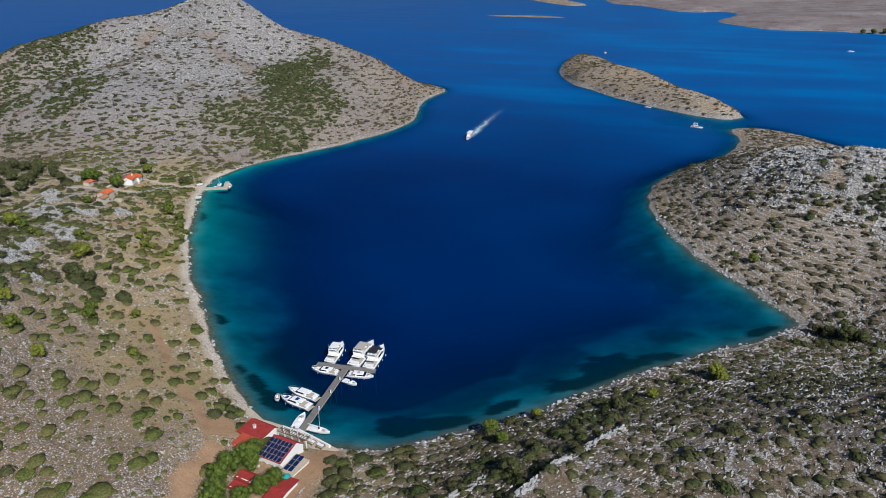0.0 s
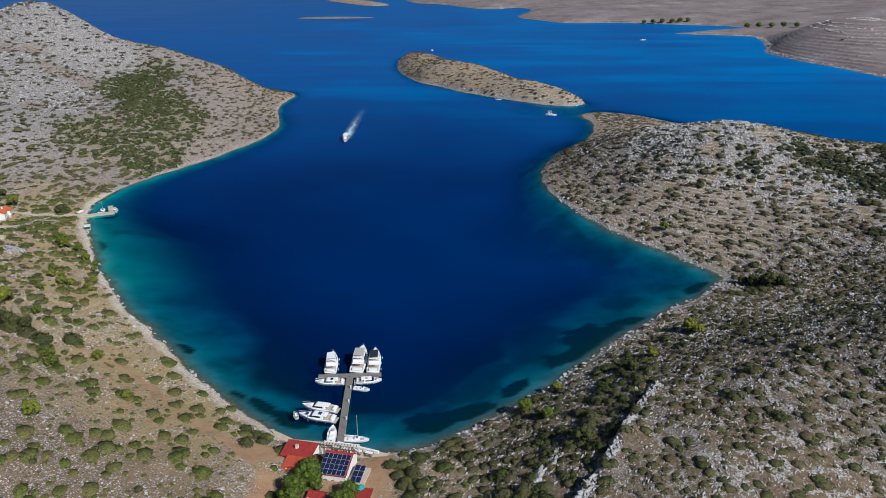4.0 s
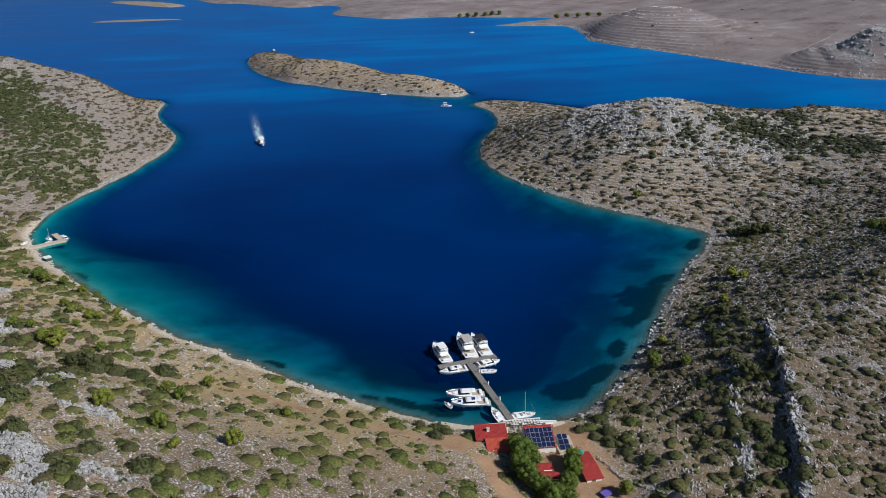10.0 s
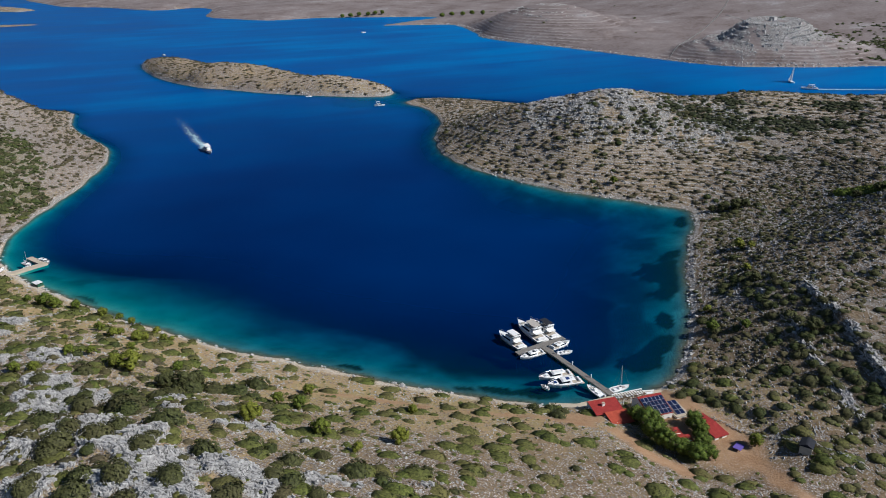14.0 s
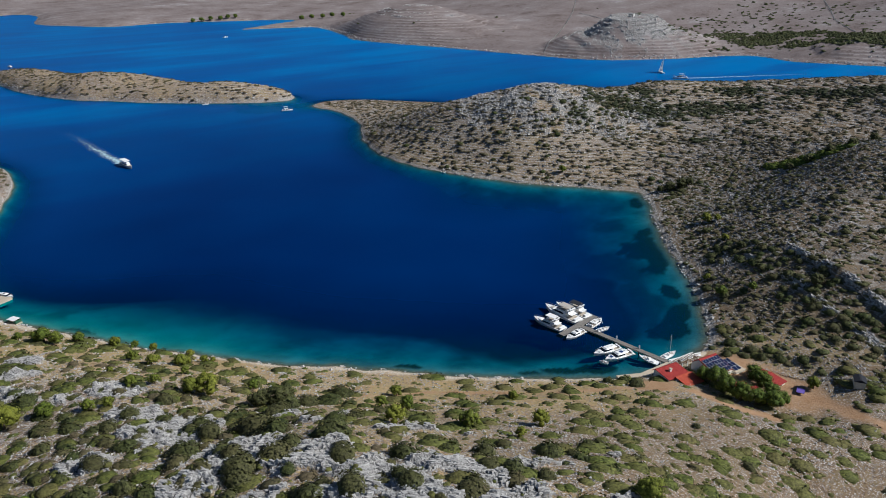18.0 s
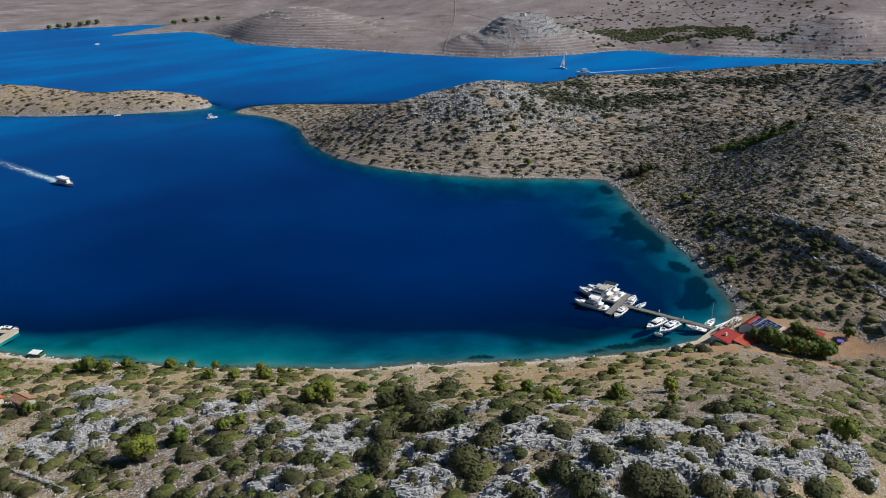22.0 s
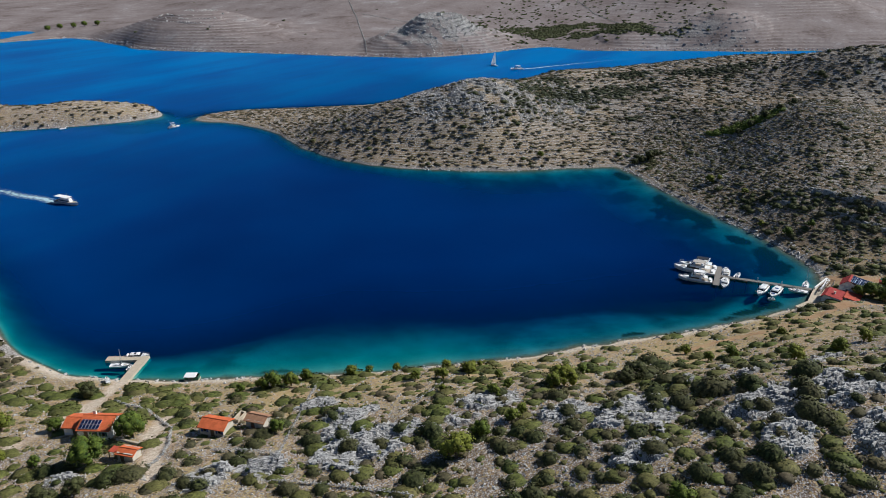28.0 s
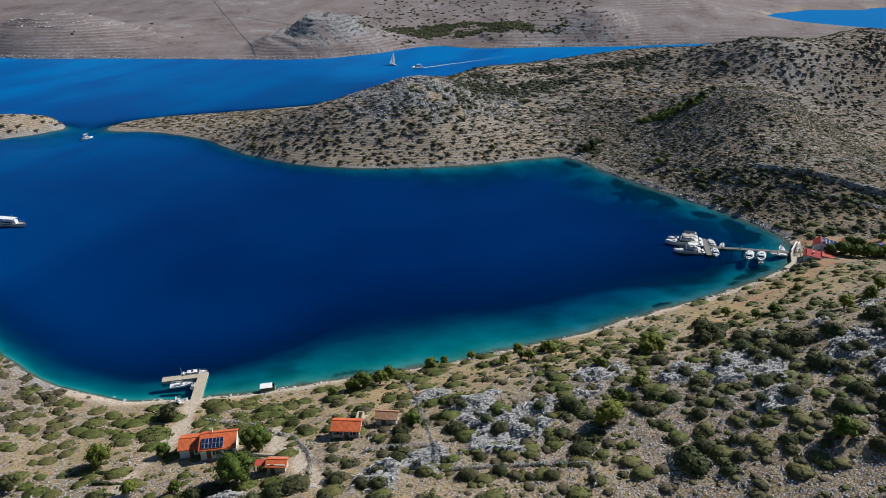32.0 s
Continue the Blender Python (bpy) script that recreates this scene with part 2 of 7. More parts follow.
    under = ramp(nt, maths(nt, "ADD", maths(nt, "MULTIPLY", sep_p.outputs[2], -0.5), maths(nt, "MULTIPLY", mid, 0.35)), [(0.25, grey(0.0)), (0.55, grey(1.0))])
    sand = ramp(nt, maths(nt, "ADD", maths(nt, "MULTIPLY", mid, 0.22), maths(nt, "MULTIPLY", noise_out(nt, 0.07, 3, 0.5, p), 0.78)), [(0.34, (0.058, 0.092, 0.10)), (0.64, (0.165, 0.225, 0.24))])
    sand = mix(nt, maths(nt, "MULTIPLY", green, 0.35), sand, (0.27, 0.47, 0.34))
    sand = mix(nt, weed, sand, ramp(nt, small, [(0.3, (0.010, 0.018, 0.012)), (0.7, (0.03, 0.045, 0.028))]))
    base = mix(nt, under, base, sand)
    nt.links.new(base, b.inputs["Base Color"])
    relief = maths(nt, "ADD", maths(nt, "MULTIPLY", strata.outputs["Distance"], -0.9), maths(nt, "ADD", small, tiny))
    bump(nt, b, relief, 0.5, 0.22)
    return m


def water_material():
    """Clear shallows over the sea bed that turn to deep blue with the depth."""
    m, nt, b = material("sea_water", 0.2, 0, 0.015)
    b.inputs["IOR"].default_value = 1.33
    b.inputs["Specular Tint"].default_value = (0.05, 0.6, 0.95, 1)
    p = place_out(nt)
    depth = attr(nt, "depth").outputs["Fac"]
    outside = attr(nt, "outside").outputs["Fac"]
    rip = noise_out(nt, 0.7, 4, 0.65, p)
    swell = noise_out(nt, 0.06, 3, 0.5, p)
    calm = noise_out(nt, 0.006, 4, 0.55, p)
    # long wind lanes on the open sea; their sheen goes into the colour too
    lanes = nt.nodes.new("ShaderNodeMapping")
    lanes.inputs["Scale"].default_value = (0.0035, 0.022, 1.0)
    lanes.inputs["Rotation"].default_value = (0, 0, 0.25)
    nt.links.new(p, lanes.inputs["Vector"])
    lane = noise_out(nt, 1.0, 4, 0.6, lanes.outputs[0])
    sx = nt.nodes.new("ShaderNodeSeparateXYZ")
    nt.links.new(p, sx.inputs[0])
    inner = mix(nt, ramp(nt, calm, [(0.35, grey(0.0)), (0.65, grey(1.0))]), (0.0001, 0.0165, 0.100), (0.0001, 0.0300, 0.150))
    wind_glitter = maths(nt, "ADD", maths(nt, "MULTIPLY", calm, 0.45), maths(nt, "MULTIPLY", lane, 0.55))
    # darker to the west: weaker sky glitter, put into the colour
    wind_glitter = maths(nt, "ADD", wind_glitter, maths(nt, "MULTIPLY", maths(nt, "ADD", sx.outputs[0], -60.0), 0.00022))
    # the brighter outer blue paints in the sky's reflection on the open sea
    outer = ramp(nt, wind_glitter, [(0.36, (0.0003, 0.062, 0.245)), (0.47, (0.0004, 0.082, 0.300)), (0.62, (0.0006, 0.145, 0.415))])
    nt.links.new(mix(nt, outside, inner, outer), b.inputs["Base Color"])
    nt.links.new(ramp(nt, wind_glitter, [(0.3, grey(0.30)), (0.7, grey(0.42))]), b.inputs["Roughness"])
    bump(nt, b, maths(nt, "ADD", rip, maths(nt, "MULTIPLY", swell, 2.0)), 0.12, 0.10)
    clear = nt.nodes.new("ShaderNodeBsdfTransparent")
    comb = nt.nodes.new("ShaderNodeCombineColor")
    for slot, k in ((0, -1.1), (1, -0.118), (2, -0.055)):
        nt.links.new(maths(nt, "EXPONENT", maths(nt, "MULTIPLY", depth, k)), comb.inputs[slot])
    nt.links.new(comb.outputs[0], clear.inputs[0])
    fac = maths(nt, "SUBTRACT", 1.0, maths(nt, "EXPONENT", maths(nt, "MULTIPLY", depth, maths(nt, "ADD", maths(nt, "MULTIPLY", outside, -0.5), -0.10))))
    fac = maths(nt, "ADD", maths(nt, "MULTIPLY", fac, 0.9), 0.06)
    ms = nt.nodes.new("ShaderNodeMixShader")
    nt.links.new(fac, ms.inputs[0])
    nt.links.new(clear.outputs[0], ms.inputs[1])
    nt.links.new(b.outputs[0], ms.inputs[2])
    nt.links.new(ms.outputs[0], nt.nodes["Material Output"].inputs["Surface"])
    return m


def leaf_material(name, dark, light, olive=(0.12, 0.10, 0.05)):
    m, nt, b = material(name, 0.75, 0, 0.2)
    tint = attr(nt, "tint").outputs["Fac"]
    rnd = nt.nodes.new("ShaderNodeNewGeometry").outputs["Random Per Island"]
    c = mix(nt, rnd, dark, light)
    c = mix(nt, maths(nt, "MULTIPLY", tint, 0.75), c, olive)
    p = place_out(nt)
    c = mix(nt, 1.0, c, ramp(nt, noise_out(nt, 2.6, 3, 0.7, p), [(0.36, grey(0.50)), (0.62, grey(1.30))]), "MULTIPLY")
    nt.links.new(c, b.inputs["Base Color"])
    return m


GROUND, WATER = ground_material(), water_material()
SCRUB = leaf_material("scrub_leaves", (0.054, 0.070, 0.016), (0.122, 0.140, 0.032), (0.142, 0.120, 0.048))
MAQUIS = leaf_material("maquis_leaves", (0.026, 0.040, 0.013), (0.080, 0.098, 0.027), (0.115, 0.092, 0.048))
HEATH = leaf_material("heath_leaves", (0.046, 0.046, 0.023), (0.098, 0.088, 0.044), (0.124, 0.096, 0.058))
THICKET = leaf_material("thicket_leaves", (0.020, 0.028, 0.012), (0.048, 0.058, 0.024), (0.060, 0.056, 0.030))
SLOPE = leaf_material("slope_leaves", (0.036, 0.046, 0.016), (0.092, 0.100, 0.034), (0.125, 0.100, 0.052))
PINE = leaf_material("pine_needles", (0.045, 0.078, 0.012), (0.122, 0.160, 0.022), (0.22, 0.22, 0.032))
BARK = plain("bark", (0.10, 0.075, 0.055), 0.9, vary=0.35, scale=3, relief=0.03)
STONE = plain("limestone", (0.40, 0.39, 0.38), 0.9, vary=0.55, scale=1.6, relief=0.15)

# ---- the lie of the land ----
WEST_SHORE = [(-152, 612), (-153, 562), (-143, 521), (-134, 484), (-137, 445), (-147, 412), (-157, 386), (-171, 358),
              (-177, 338), (-179, 321), (-176, 306), (-171, 293), (-163, 277), (-155, 265), (-146, 252), (-138, 239),
              (-128, 226), (-113, 207), (-98, 191), (-85, 177), (-72, 163), (-57, 150), (-46, 141), (-38, 137.5), (-29, 135.5)]
EAST_SHORE = [(-20, 134), (-9, 137), (2, 145), (14, 156), (26, 169), (39, 184), (53, 199), (67, 212), (84, 228), (88, 236),
              (84, 245), (72, 264), (56, 287), (45, 313), (37, 340), (36, 370), (43, 397), (55, 424), (72, 452), (80, 482),
              (82, 503), (78, 518), (80, 530)]
OUTER_SHORE = [(92, 537), (108, 532), (130, 512), (166, 462), (218, 402), (285, 340), (355, 275), (425, 200), (500, 105),
               (620, -20), (800, -160), (1000, -400), (1100, -900), (0, -1600), (-1200, -1000), (-1100, -200), (-800, 250),
               (-620, 480), (-500, 590), (-420, 640), (-340, 662), (-260, 657), (-195, 646), (-165, 633)]
SMALL_ISLAND = [(-86, 866), (-84, 800), (-74, 742), (-55, 690), (-33, 660), (-4, 622), (25, 593), (50, 572), (74, 562),
                (87, 573), (84, 588), (72, 615), (52, 655), (20, 722), (-20, 800), (-55, 858), (-75, 880)]
FAR_SHORE = [(-194, 2203), (-82, 2010), (15, 1806), (100, 1840), (130, 1760), (84, 1545), (121, 1447), (171, 1371),
             (250, 1375), (316, 1345), (360, 1318), (425, 1285), (440, 1240), (380, 1190), (303, 1165), (310, 1150),
             (380, 1118), (402, 1085), (370, 960), (349, 902), (360, 820), (378, 745), (396, 640), (420, 548),
             (464, 507), (500, 486), (535, 471), (562, 445), (549, 402), (560, 362), (586, 300), (606, 232), (630, 190), (655, 130), (690, 40),
             (720, -60), (765, -150), (810, -170), (850, -115), (880, -69), (907, -37), (980, 2), (1067, 18), (1189, -39), (1308, -222), (1600, -500),
             (2200, -800), (4000, -900), (4500, 3000), (2500, 4500), (900, 4300), (-200, 3000)]
ISLETS = [[(-382, 1528), (-330, 1512), (-250, 1515), (-197, 1535), (-260, 1550), (-340, 1548)],
          [(-457, 2317), (-380, 2150), (-300, 2010), (-258, 1970), (-230, 2030), (-330, 2250)],
          [(-860, 930), (-800, 900), (-690, 905), (-660, 930), (-740, 950)]]

# x, y, radius and height of the swellings of the ground
WEST_HILLS = [(-103, 85, 22, 5.0), (-134, 140, 14, 2.5), (-83, 140, 17, 1.8), (-140, 100, 45, 23.2), (-175, 150, 40, 12.9), (-120, 150, 35, 4.4), (-180, 215, 45, 4.4), (-90, 100, 40, 6.4), (-235,
              240, 55, 8.9), (-210, 290, 45, -0.4), (-345, 540, 45, 50.1), (-300, 465, 50, 39.4), (-255, 568, 38, 30.3), (-300, 538,
              38, 41.2), (-400, 500, 40, 21.1), (-205, 575, 40, 19.1), (-215, 500, 45, 21.5), (-200, 430, 45, 16.1), (-385, 500, 45,
              22.8), (-450, 465, 50, 35.5), (-330, 390, 55, 25.0), (-260, 380, 50, 17.6), (-180, 545, 35, 8.4), (-150, 200, 35,
              5.4)]
EAST_HILLS = [(40, 105, 44, 11.4), (20, 130, 33, -0.8), (60, 150, 47, 6.5), (125, 140, 47, 29.7), (120, 85, 50, -3.0),
              (170, 110, 50, -2.3), (225, 125, 53, 38.4), (275, 45, 61, 47.7), (270, 185, 50, 21.7), (225, 225, 47, 13.3),
              (165, 205, 44, 10.5), (125, 190, 42, -3.8), (250, 275, 47, 13.7), (300, 235, 53, 11.7), (200, 305, 44, 19.4),
              (150, 330, 42, 13.8), (112, 330, 40, 17.7), (85, 375, 42, 15.0), (180, 370, 44, -1.7), (95, 430, 44, 3.5),
              (95, 490, 39, 1.2), (80, 300, 39, 4.9), (125, 250, 40, 5.8), (175, 250, 40, 2.5), (-50, 115, 35, 4.2)]


def smooth_ring(pts, n=4):
    """A closed Catmull-Rom curve through the points."""
    p = np.array(pts, float)
    a, b, c, d = np.roll(p, 1, 0), p, np.roll(p, -1, 0), np.roll(p, -2, 0)
    out = []
    for k in range(n):
        u = k / n
        out.append(0.5 * (2 * b + (c - a) * u + (2 * a - 5 * b + 4 * c - d) * u * u + (3 * b - a - 3 * c + d) * u ** 3))
    return np.stack(out, 1).reshape(-1, 2)


RINGS = [smooth_ring(WEST_SHORE + EAST_SHORE + OUTER_SHORE), smooth_ring(SMALL_ISLAND), smooth_ring(FAR_SHORE)]
RINGS += [smooth_ring(r) for r in ISLETS]


def ring_distance(ring, x, y):
    """Distance to a closed shore, positive on land."""
    best = np.full(x.shape, 1e12)
    inside = np.zeros(x.shape, bool)
    for (ax, ay), (bx, by) in zip(ring, np.roll(ring, -1, 0)):
        dx, dy = bx - ax, by - ay
        u = np.clip(((x - ax) * dx + (y - ay) * dy) / (dx * dx + dy * dy + 1e-9), 0, 1)
        best = np.minimum(best, (x - ax - u * dx) ** 2 + (y - ay - u * dy) ** 2)
        if ay != by:
            inside ^= ((ay > y) != (by > y)) & (x < ax + (y - ay) / (by - ay) * dx)
    d = np.sqrt(best)
    return np.where(inside, d, -d)


LATTICE = np.random.RandomState(7).rand(256, 256)


def vnoise(x, y, size, shift=0.0):
    """Smooth value noise, 0 to 1, with cells of that many metres."""
    u, v = x / size + shift * 17.3, y / size + shift * 9.1
    i, j = np.floor(u).astype(int), np.floor(v).astype(int)
    f, g = u - i, v - j
    f, g = f * f * (3 - 2 * f), g * g * (3 - 2 * g)
    a, b = LATTICE[i % 256, j % 256], LATTICE[(i + 1) % 256, j % 256]
    c, d = LATTICE[i % 256, (j + 1) % 256], LATTICE[(i + 1) % 256, (j + 1) % 256]
    return (a * (1 - f) + b * f) * (1 - g) + (c * (1 - f) + d * f) * g


def fbm(x, y, size, octaves=4, shift=0.0):
    total, amp = 0.0, 0.5
    for k in range(octaves):
        total = total + amp * vnoise(x, y, size / 2 ** k, shift + k)
        amp *= 0.5
    return total / (1 - 0.5 ** octaves)


def smoothstep(a, b, v):
    u = np.clip((v - a) / (b - a), 0, 1)
    return u * u * (3 - 2 * u)


def green_part(x, y):
    g = 0 * x
    for cx, cy, rx, ry in ((-233, 505, 14, 30), (-222, 470, 14, 20), (-193, 440, 17, 26), (-207, 389, 19, 15), (-178, 388, 11, 18), (-178, 420, 12, 18)):
        g = np.maximum(g, np.exp(-((x - cx) / rx) ** 2 - ((y - cy) / ry) ** 2))
    return np.minimum(1.7 * g, 1) * smoothstep(0.20, 0.36, fbm(x, y, 26, 3, 30.0))


def ground_parts(x, y):
    """Height of the ground and the masks: bare rock, green, red soil, weed on the sea bed."""
    wob = (fbm(x, y, 9, 3, 3.0) - 0.5) * 3.0
    main, isle, far = (ring_distance(r, x, y) + wob for r in RINGS[:3])
    islets = np.maximum.reduce([ring_distance(r, x, y) + wob for r in RINGS[3:]])
    d = np.maximum.reduce([main, isle, far, islets])
    rough = fbm(x, y, 14, 4, 1.0) - 0.5
    fine = fbm(x, y, 3.2, 2, 5.0) - 0.5
    # the main island
    m = np.maximum(main, 0)
    shore = 1 - np.exp(-m / 14)
    hills = sum(a * np.exp(-((x - cx) ** 2 + (y - cy) ** 2) / s ** 2) for cx, cy, s, a in WEST_HILLS + EAST_HILLS)
    z = (hills + np.minimum(0.8 + 0.05 * m, 5)) * shore
    # bands of bare limestone along the strata
    band = np.sin(np.where(x < -10, x * 0.62 + y * 0.78, x * 0.86 - y * 0.5) / 1.9 + 3.5 * fbm(x, y, 40, 2, 8.0))
    crest = 0.35 * np.exp(-((x + 140) / 40) ** 2 - ((y - 140) / 34) ** 2)
    for cx, cy, r in OUTCROPS + SLABS:
        u, v = (x - cx) * 0.68 - (y - cy) * 0.73, (x - cx) * 0.73 + (y - cy) * 0.68
        crest = np.maximum(crest, np.exp(-(u / (r * 1.7)) ** 2 - (v / (r * 1.05)) ** 2))
    knob = np.exp(-((x - 104) / 28) ** 2 - ((y - 334) / 34) ** 2) + 0.6 * np.exp(-((x - 150) / 34) ** 2 - ((y - 285) / 34) ** 2)
    knob = knob + 0.8 * np.exp(-((x - 205) / 40) ** 2 - ((y - 110) / 34) ** 2)
    white = np.exp(-((x + 290) / 75) ** 2 - ((y - 470) / 95) ** 2) + 0.75 * np.exp(-(((x + 300) / 120) ** 2 + ((y - 440) / 130) ** 2) ** 2) * (1 - green_part(x, y))
    east = smoothstep(-10, 30, x) * (main > 0)
    rock = smoothstep(0.42, 0.62, crest + 1.5 * (fbm(x, y, 7, 4, 2.0) - 0.54))
    rock = np.maximum(rock, np.minimum(knob, 1) * smoothstep(0.36, 0.48, fbm(x * 0.55 + y * 0.5, y * 1.2 - x * 1.1, 9, 4, 4.0)))
    rock = np.maximum(rock, 0.75 * np.minimum(white, 1) * smoothstep(0.18, 0.42, fbm(x, y, 20, 3, 6.0)))
    south = east * smoothstep(250, 200, y) * smoothstep(15, 45, x)
    rock = np.maximum(rock, 0.28 * south * smoothstep(0.48, 0.66, fbm(x + 0.3 * y, y * 0.4, 12, 3, 9.0)))
    rock = rock * (main > 3)
    ridged = 1 - np.abs(2 * fbm(x * 1.2, y, 4.5, 3, 13.0) - 1)
    z += rock * (1.5 * (ridged - 0.6) * 2 + 0.3 * band * (crest + knob + 0.5 * south > 0.3)) * shore
    # the two long broken scarps on the eastern slope
    for off, high, top in ((0.5, 0.6, 168), (10.5, 2.6, 152)):
        axis = (x - 24.5) * 0.86 - (y - 134) * 0.5 - off + 5 * (fbm(x, y, 15, 4, 4.0) - 0.5)
        along = smoothstep(78, 90, y) * smoothstep(top, top - 18, y) * (0.2 + 0.9 * vnoise(x, y, 8, 6.0)) * (main > 4)
        z += high * along * smoothstep(-0.7, 0.7, axis) * np.exp(-np.maximum(axis, 0) / 7)
        rock = np.maximum(rock, smoothstep(-1.2, -0.2, axis) * smoothstep(3.0, 1.2, axis) * np.minimum(along * 1.3, 1) * min(high, 1) * smoothstep(0.2, 0.45, vnoise(x, y, 5, 9.0)))
    z += m.clip(0, 10) / 10 * (rough * 1.6 + fine * 0.5)
    # the yard behind the eastern house lies level
    yard = np.exp(-(((x + 27) / 17) ** 2 + ((y - 112) / 22) ** 2) ** 2)
    z = z * (1 - yard) + yard * np.minimum(z, 2.2 + 0.02 * (136 - y))
    # the small island, the far land and the islets
    i = np.maximum(isle, 0)
    z = np.maximum(z, 13 * (1 - np.exp(-i / 14)) * (0.8 + 0.5 * vnoise(x, y, 60, 2.0)) + (i.clip(0, 8) / 8) * (rough * 1.5 + fine))
    f = np.maximum(far, 0)
    fz = 5 * (1 - np.exp(-f / 12)) + np.minimum(0.05 * f, 60) + 26 * np.minimum(f / 250, 1) * (fbm(x, y, 420, 3, 12.0) - 0.4)
    hill = 31 * np.exp(-((x - 450) / 85) ** 2 - ((y - 905) / 110) ** 2)
    dist = np.hypot((x - 503) / 1.25, y - 565) + 8 * (fbm(x, y, 30, 3, 6.0) - 0.5)
    butte = 13 * smoothstep(95, 48, dist) + 15.5 * smoothstep(50, 20, dist)
    mounds = hill + 18 * np.exp(-((x - 668) / 48) ** 2 - ((y - 268) / 42) ** 2) + 9 * np.exp(-((x - 606) / 34) ** 2 - ((y - 372) / 30) ** 2) + 8 * np.exp(-((x - 640) / 40) ** 2 - ((y - 322) / 36) ** 2)
    hill = 56 * np.exp(-((x - 930) / 190) ** 2 - ((y - 290) / 170) ** 2) + 40 * np.exp(-((x - 1150) / 300) ** 2 - ((y - 900) / 300) ** 2)
    step = lambda v, h: h * (np.floor(v / h) + smoothstep(0.72, 1.0, v / h - np.floor(v / h)))
    wavy = 2.5 * (vnoise(x, y, 25, 3.0) - 0.5)
    fz = fz + hill + 0.6 * mounds + 0.4 * step(mounds + 2.4 * wavy * (mounds > 3), 4.6) + np.where(butte > 9, 9 + step(butte - 9 + wavy * 0.5, 3.2), butte)
    z = np.maximum(z, np.where(f > 0, fz * (1 - np.exp(-f / 15)) + (f.clip(0, 10) / 10) * rough * 1.4, 0))
    q = np.maximum(islets, 0)
    z = np.maximum(z, 4 * (1 - np.exp(-q / 14)))
    rock = np.maximum(rock, (f > 0) * np.maximum(smoothstep(12.5, 14.5, butte) * smoothstep(0.28, 0.42, fbm(x, y, 9, 3, 3.0)), 0.5 * smoothstep(5, 10, butte) * smoothstep(0.52, 0.6, fbm(x, y, 9, 3, 3.0))))
    pale = np.exp(-((x - 610) / 45) ** 2 - ((y - 285) / 50) ** 2)
    rock = np.maximum(rock, (f > 0) * 0.7 * smoothstep(0.3, 0.6, pale) * smoothstep(-0.4, 0.6, np.sin(0.16 * (x + 0.8 * y) + 4 * vnoise(x, y, 40, 2.0))))
    # a low rim of rock at the water's edge, then the sea bed
    z = np.where(d > 0, z + 0.5 * smoothstep(0, 2.5, d), 0)
    sea = np.maximum(-d, 0)
    strait = np.exp(-((x - 60) / 45) ** 2 - ((y - 545) / 32) ** 2)
    out_ = np.maximum(smoothstep(270, 360, y), smoothstep(140, 200, x))
    plunge = sea
    west_bay = smoothstep(195, 245, y - 0.4 * (x + 120)) * smoothstep(400, 345, y) * smoothstep(-60, -110, x)
    sea = sea * (1 + 1.6 * out_ * (1 - strait)) * (1 - 0.45 * strait)
    bed = -(0.22 * np.minimum(sea, 6) + (0.19 - 0.04 * west_bay) * np.clip(sea - 6, 0, 22) + (0.32 - 0.09 * west_bay) * np.clip(sea - 28, 0, 40))
    bed = np.maximum(bed, -4.5 - 18 * (1 - smoothstep(0.35, 0.6, strait))) - 0.5 * fine * smoothstep(2, 8, sea)
    z = np.where(d > 0, z, np.maximum(bed, -22))
    # sea grass in the deep middle and in patches
    edge = 25 + 26 * (fbm(x, y, 46, 4, 15.0) - 0.5) + 6 * smoothstep(260, 420, y)
    west_bay = smoothstep(195, 245, y - 0.4 * (x + 120)) * smoothstep(400, 345, y) * smoothstep(-60, -110, x)
    edge = edge + 8 * west_bay + 14 * smoothstep(190, 240, y) * (x > -40) - 4 * np.exp(-((x + 55) / 25) ** 2)
    soft = 2.5 + 5 * smoothstep(185, 240, y) + 6 * west_bay
    weed = 0.5 + 0.5 * np.clip((sea - edge) / soft, -1, 1)
    weed = np.maximum(weed, 0.6 * smoothstep(0.50, 0.66, fbm(x, y, 17, 4, 40.0)) * smoothstep(6, 13, sea))
    blot = 2.4 * (fbm(x, y, 6, 3, 21.0) - 0.5)
    for cx, cy, rx, ry, turn in WEED:
        ca, sa = math.cos(turn), math.sin(turn)
        u, v = (x - cx) * ca + (y - cy) * sa, -(x - cx) * sa + (y - cy) * ca
        weed = np.maximum(weed, smoothstep(1.15, 0.9, np.hypot(u / rx, v / ry) + 0.42 * blot + 1.9 * (fbm(x, y, 13, 3, 23.0) - 0.5)))
    weed = weed * (1 - 0.2 * west_bay) * (1 - 0.92 * np.maximum(smoothstep(300, 400, y), smoothstep(140, 200, x))) * smoothstep(1.5, 4.0, plunge) * (1 - smoothstep(0.25, 0.5, strait))
    # green and red soil
    green = green_part(x, y)
    green = np.where(d > 0, green, west_bay)
    soil = np.zeros_like(x)
    for path, wide in PATHS:
        best = np.full(x.shape, 1e9)
        for (ax, ay), (bx, by) in zip(path[:-1], path[1:]):
            dx, dy = bx - ax, by - ay
            u = np.clip(((x - ax) * dx + (y - ay) * dy) / (dx * dx + dy * dy), 0, 1)
            best = np.minimum(best, np.hypot(x - ax - u * dx, y - ay - u * dy))
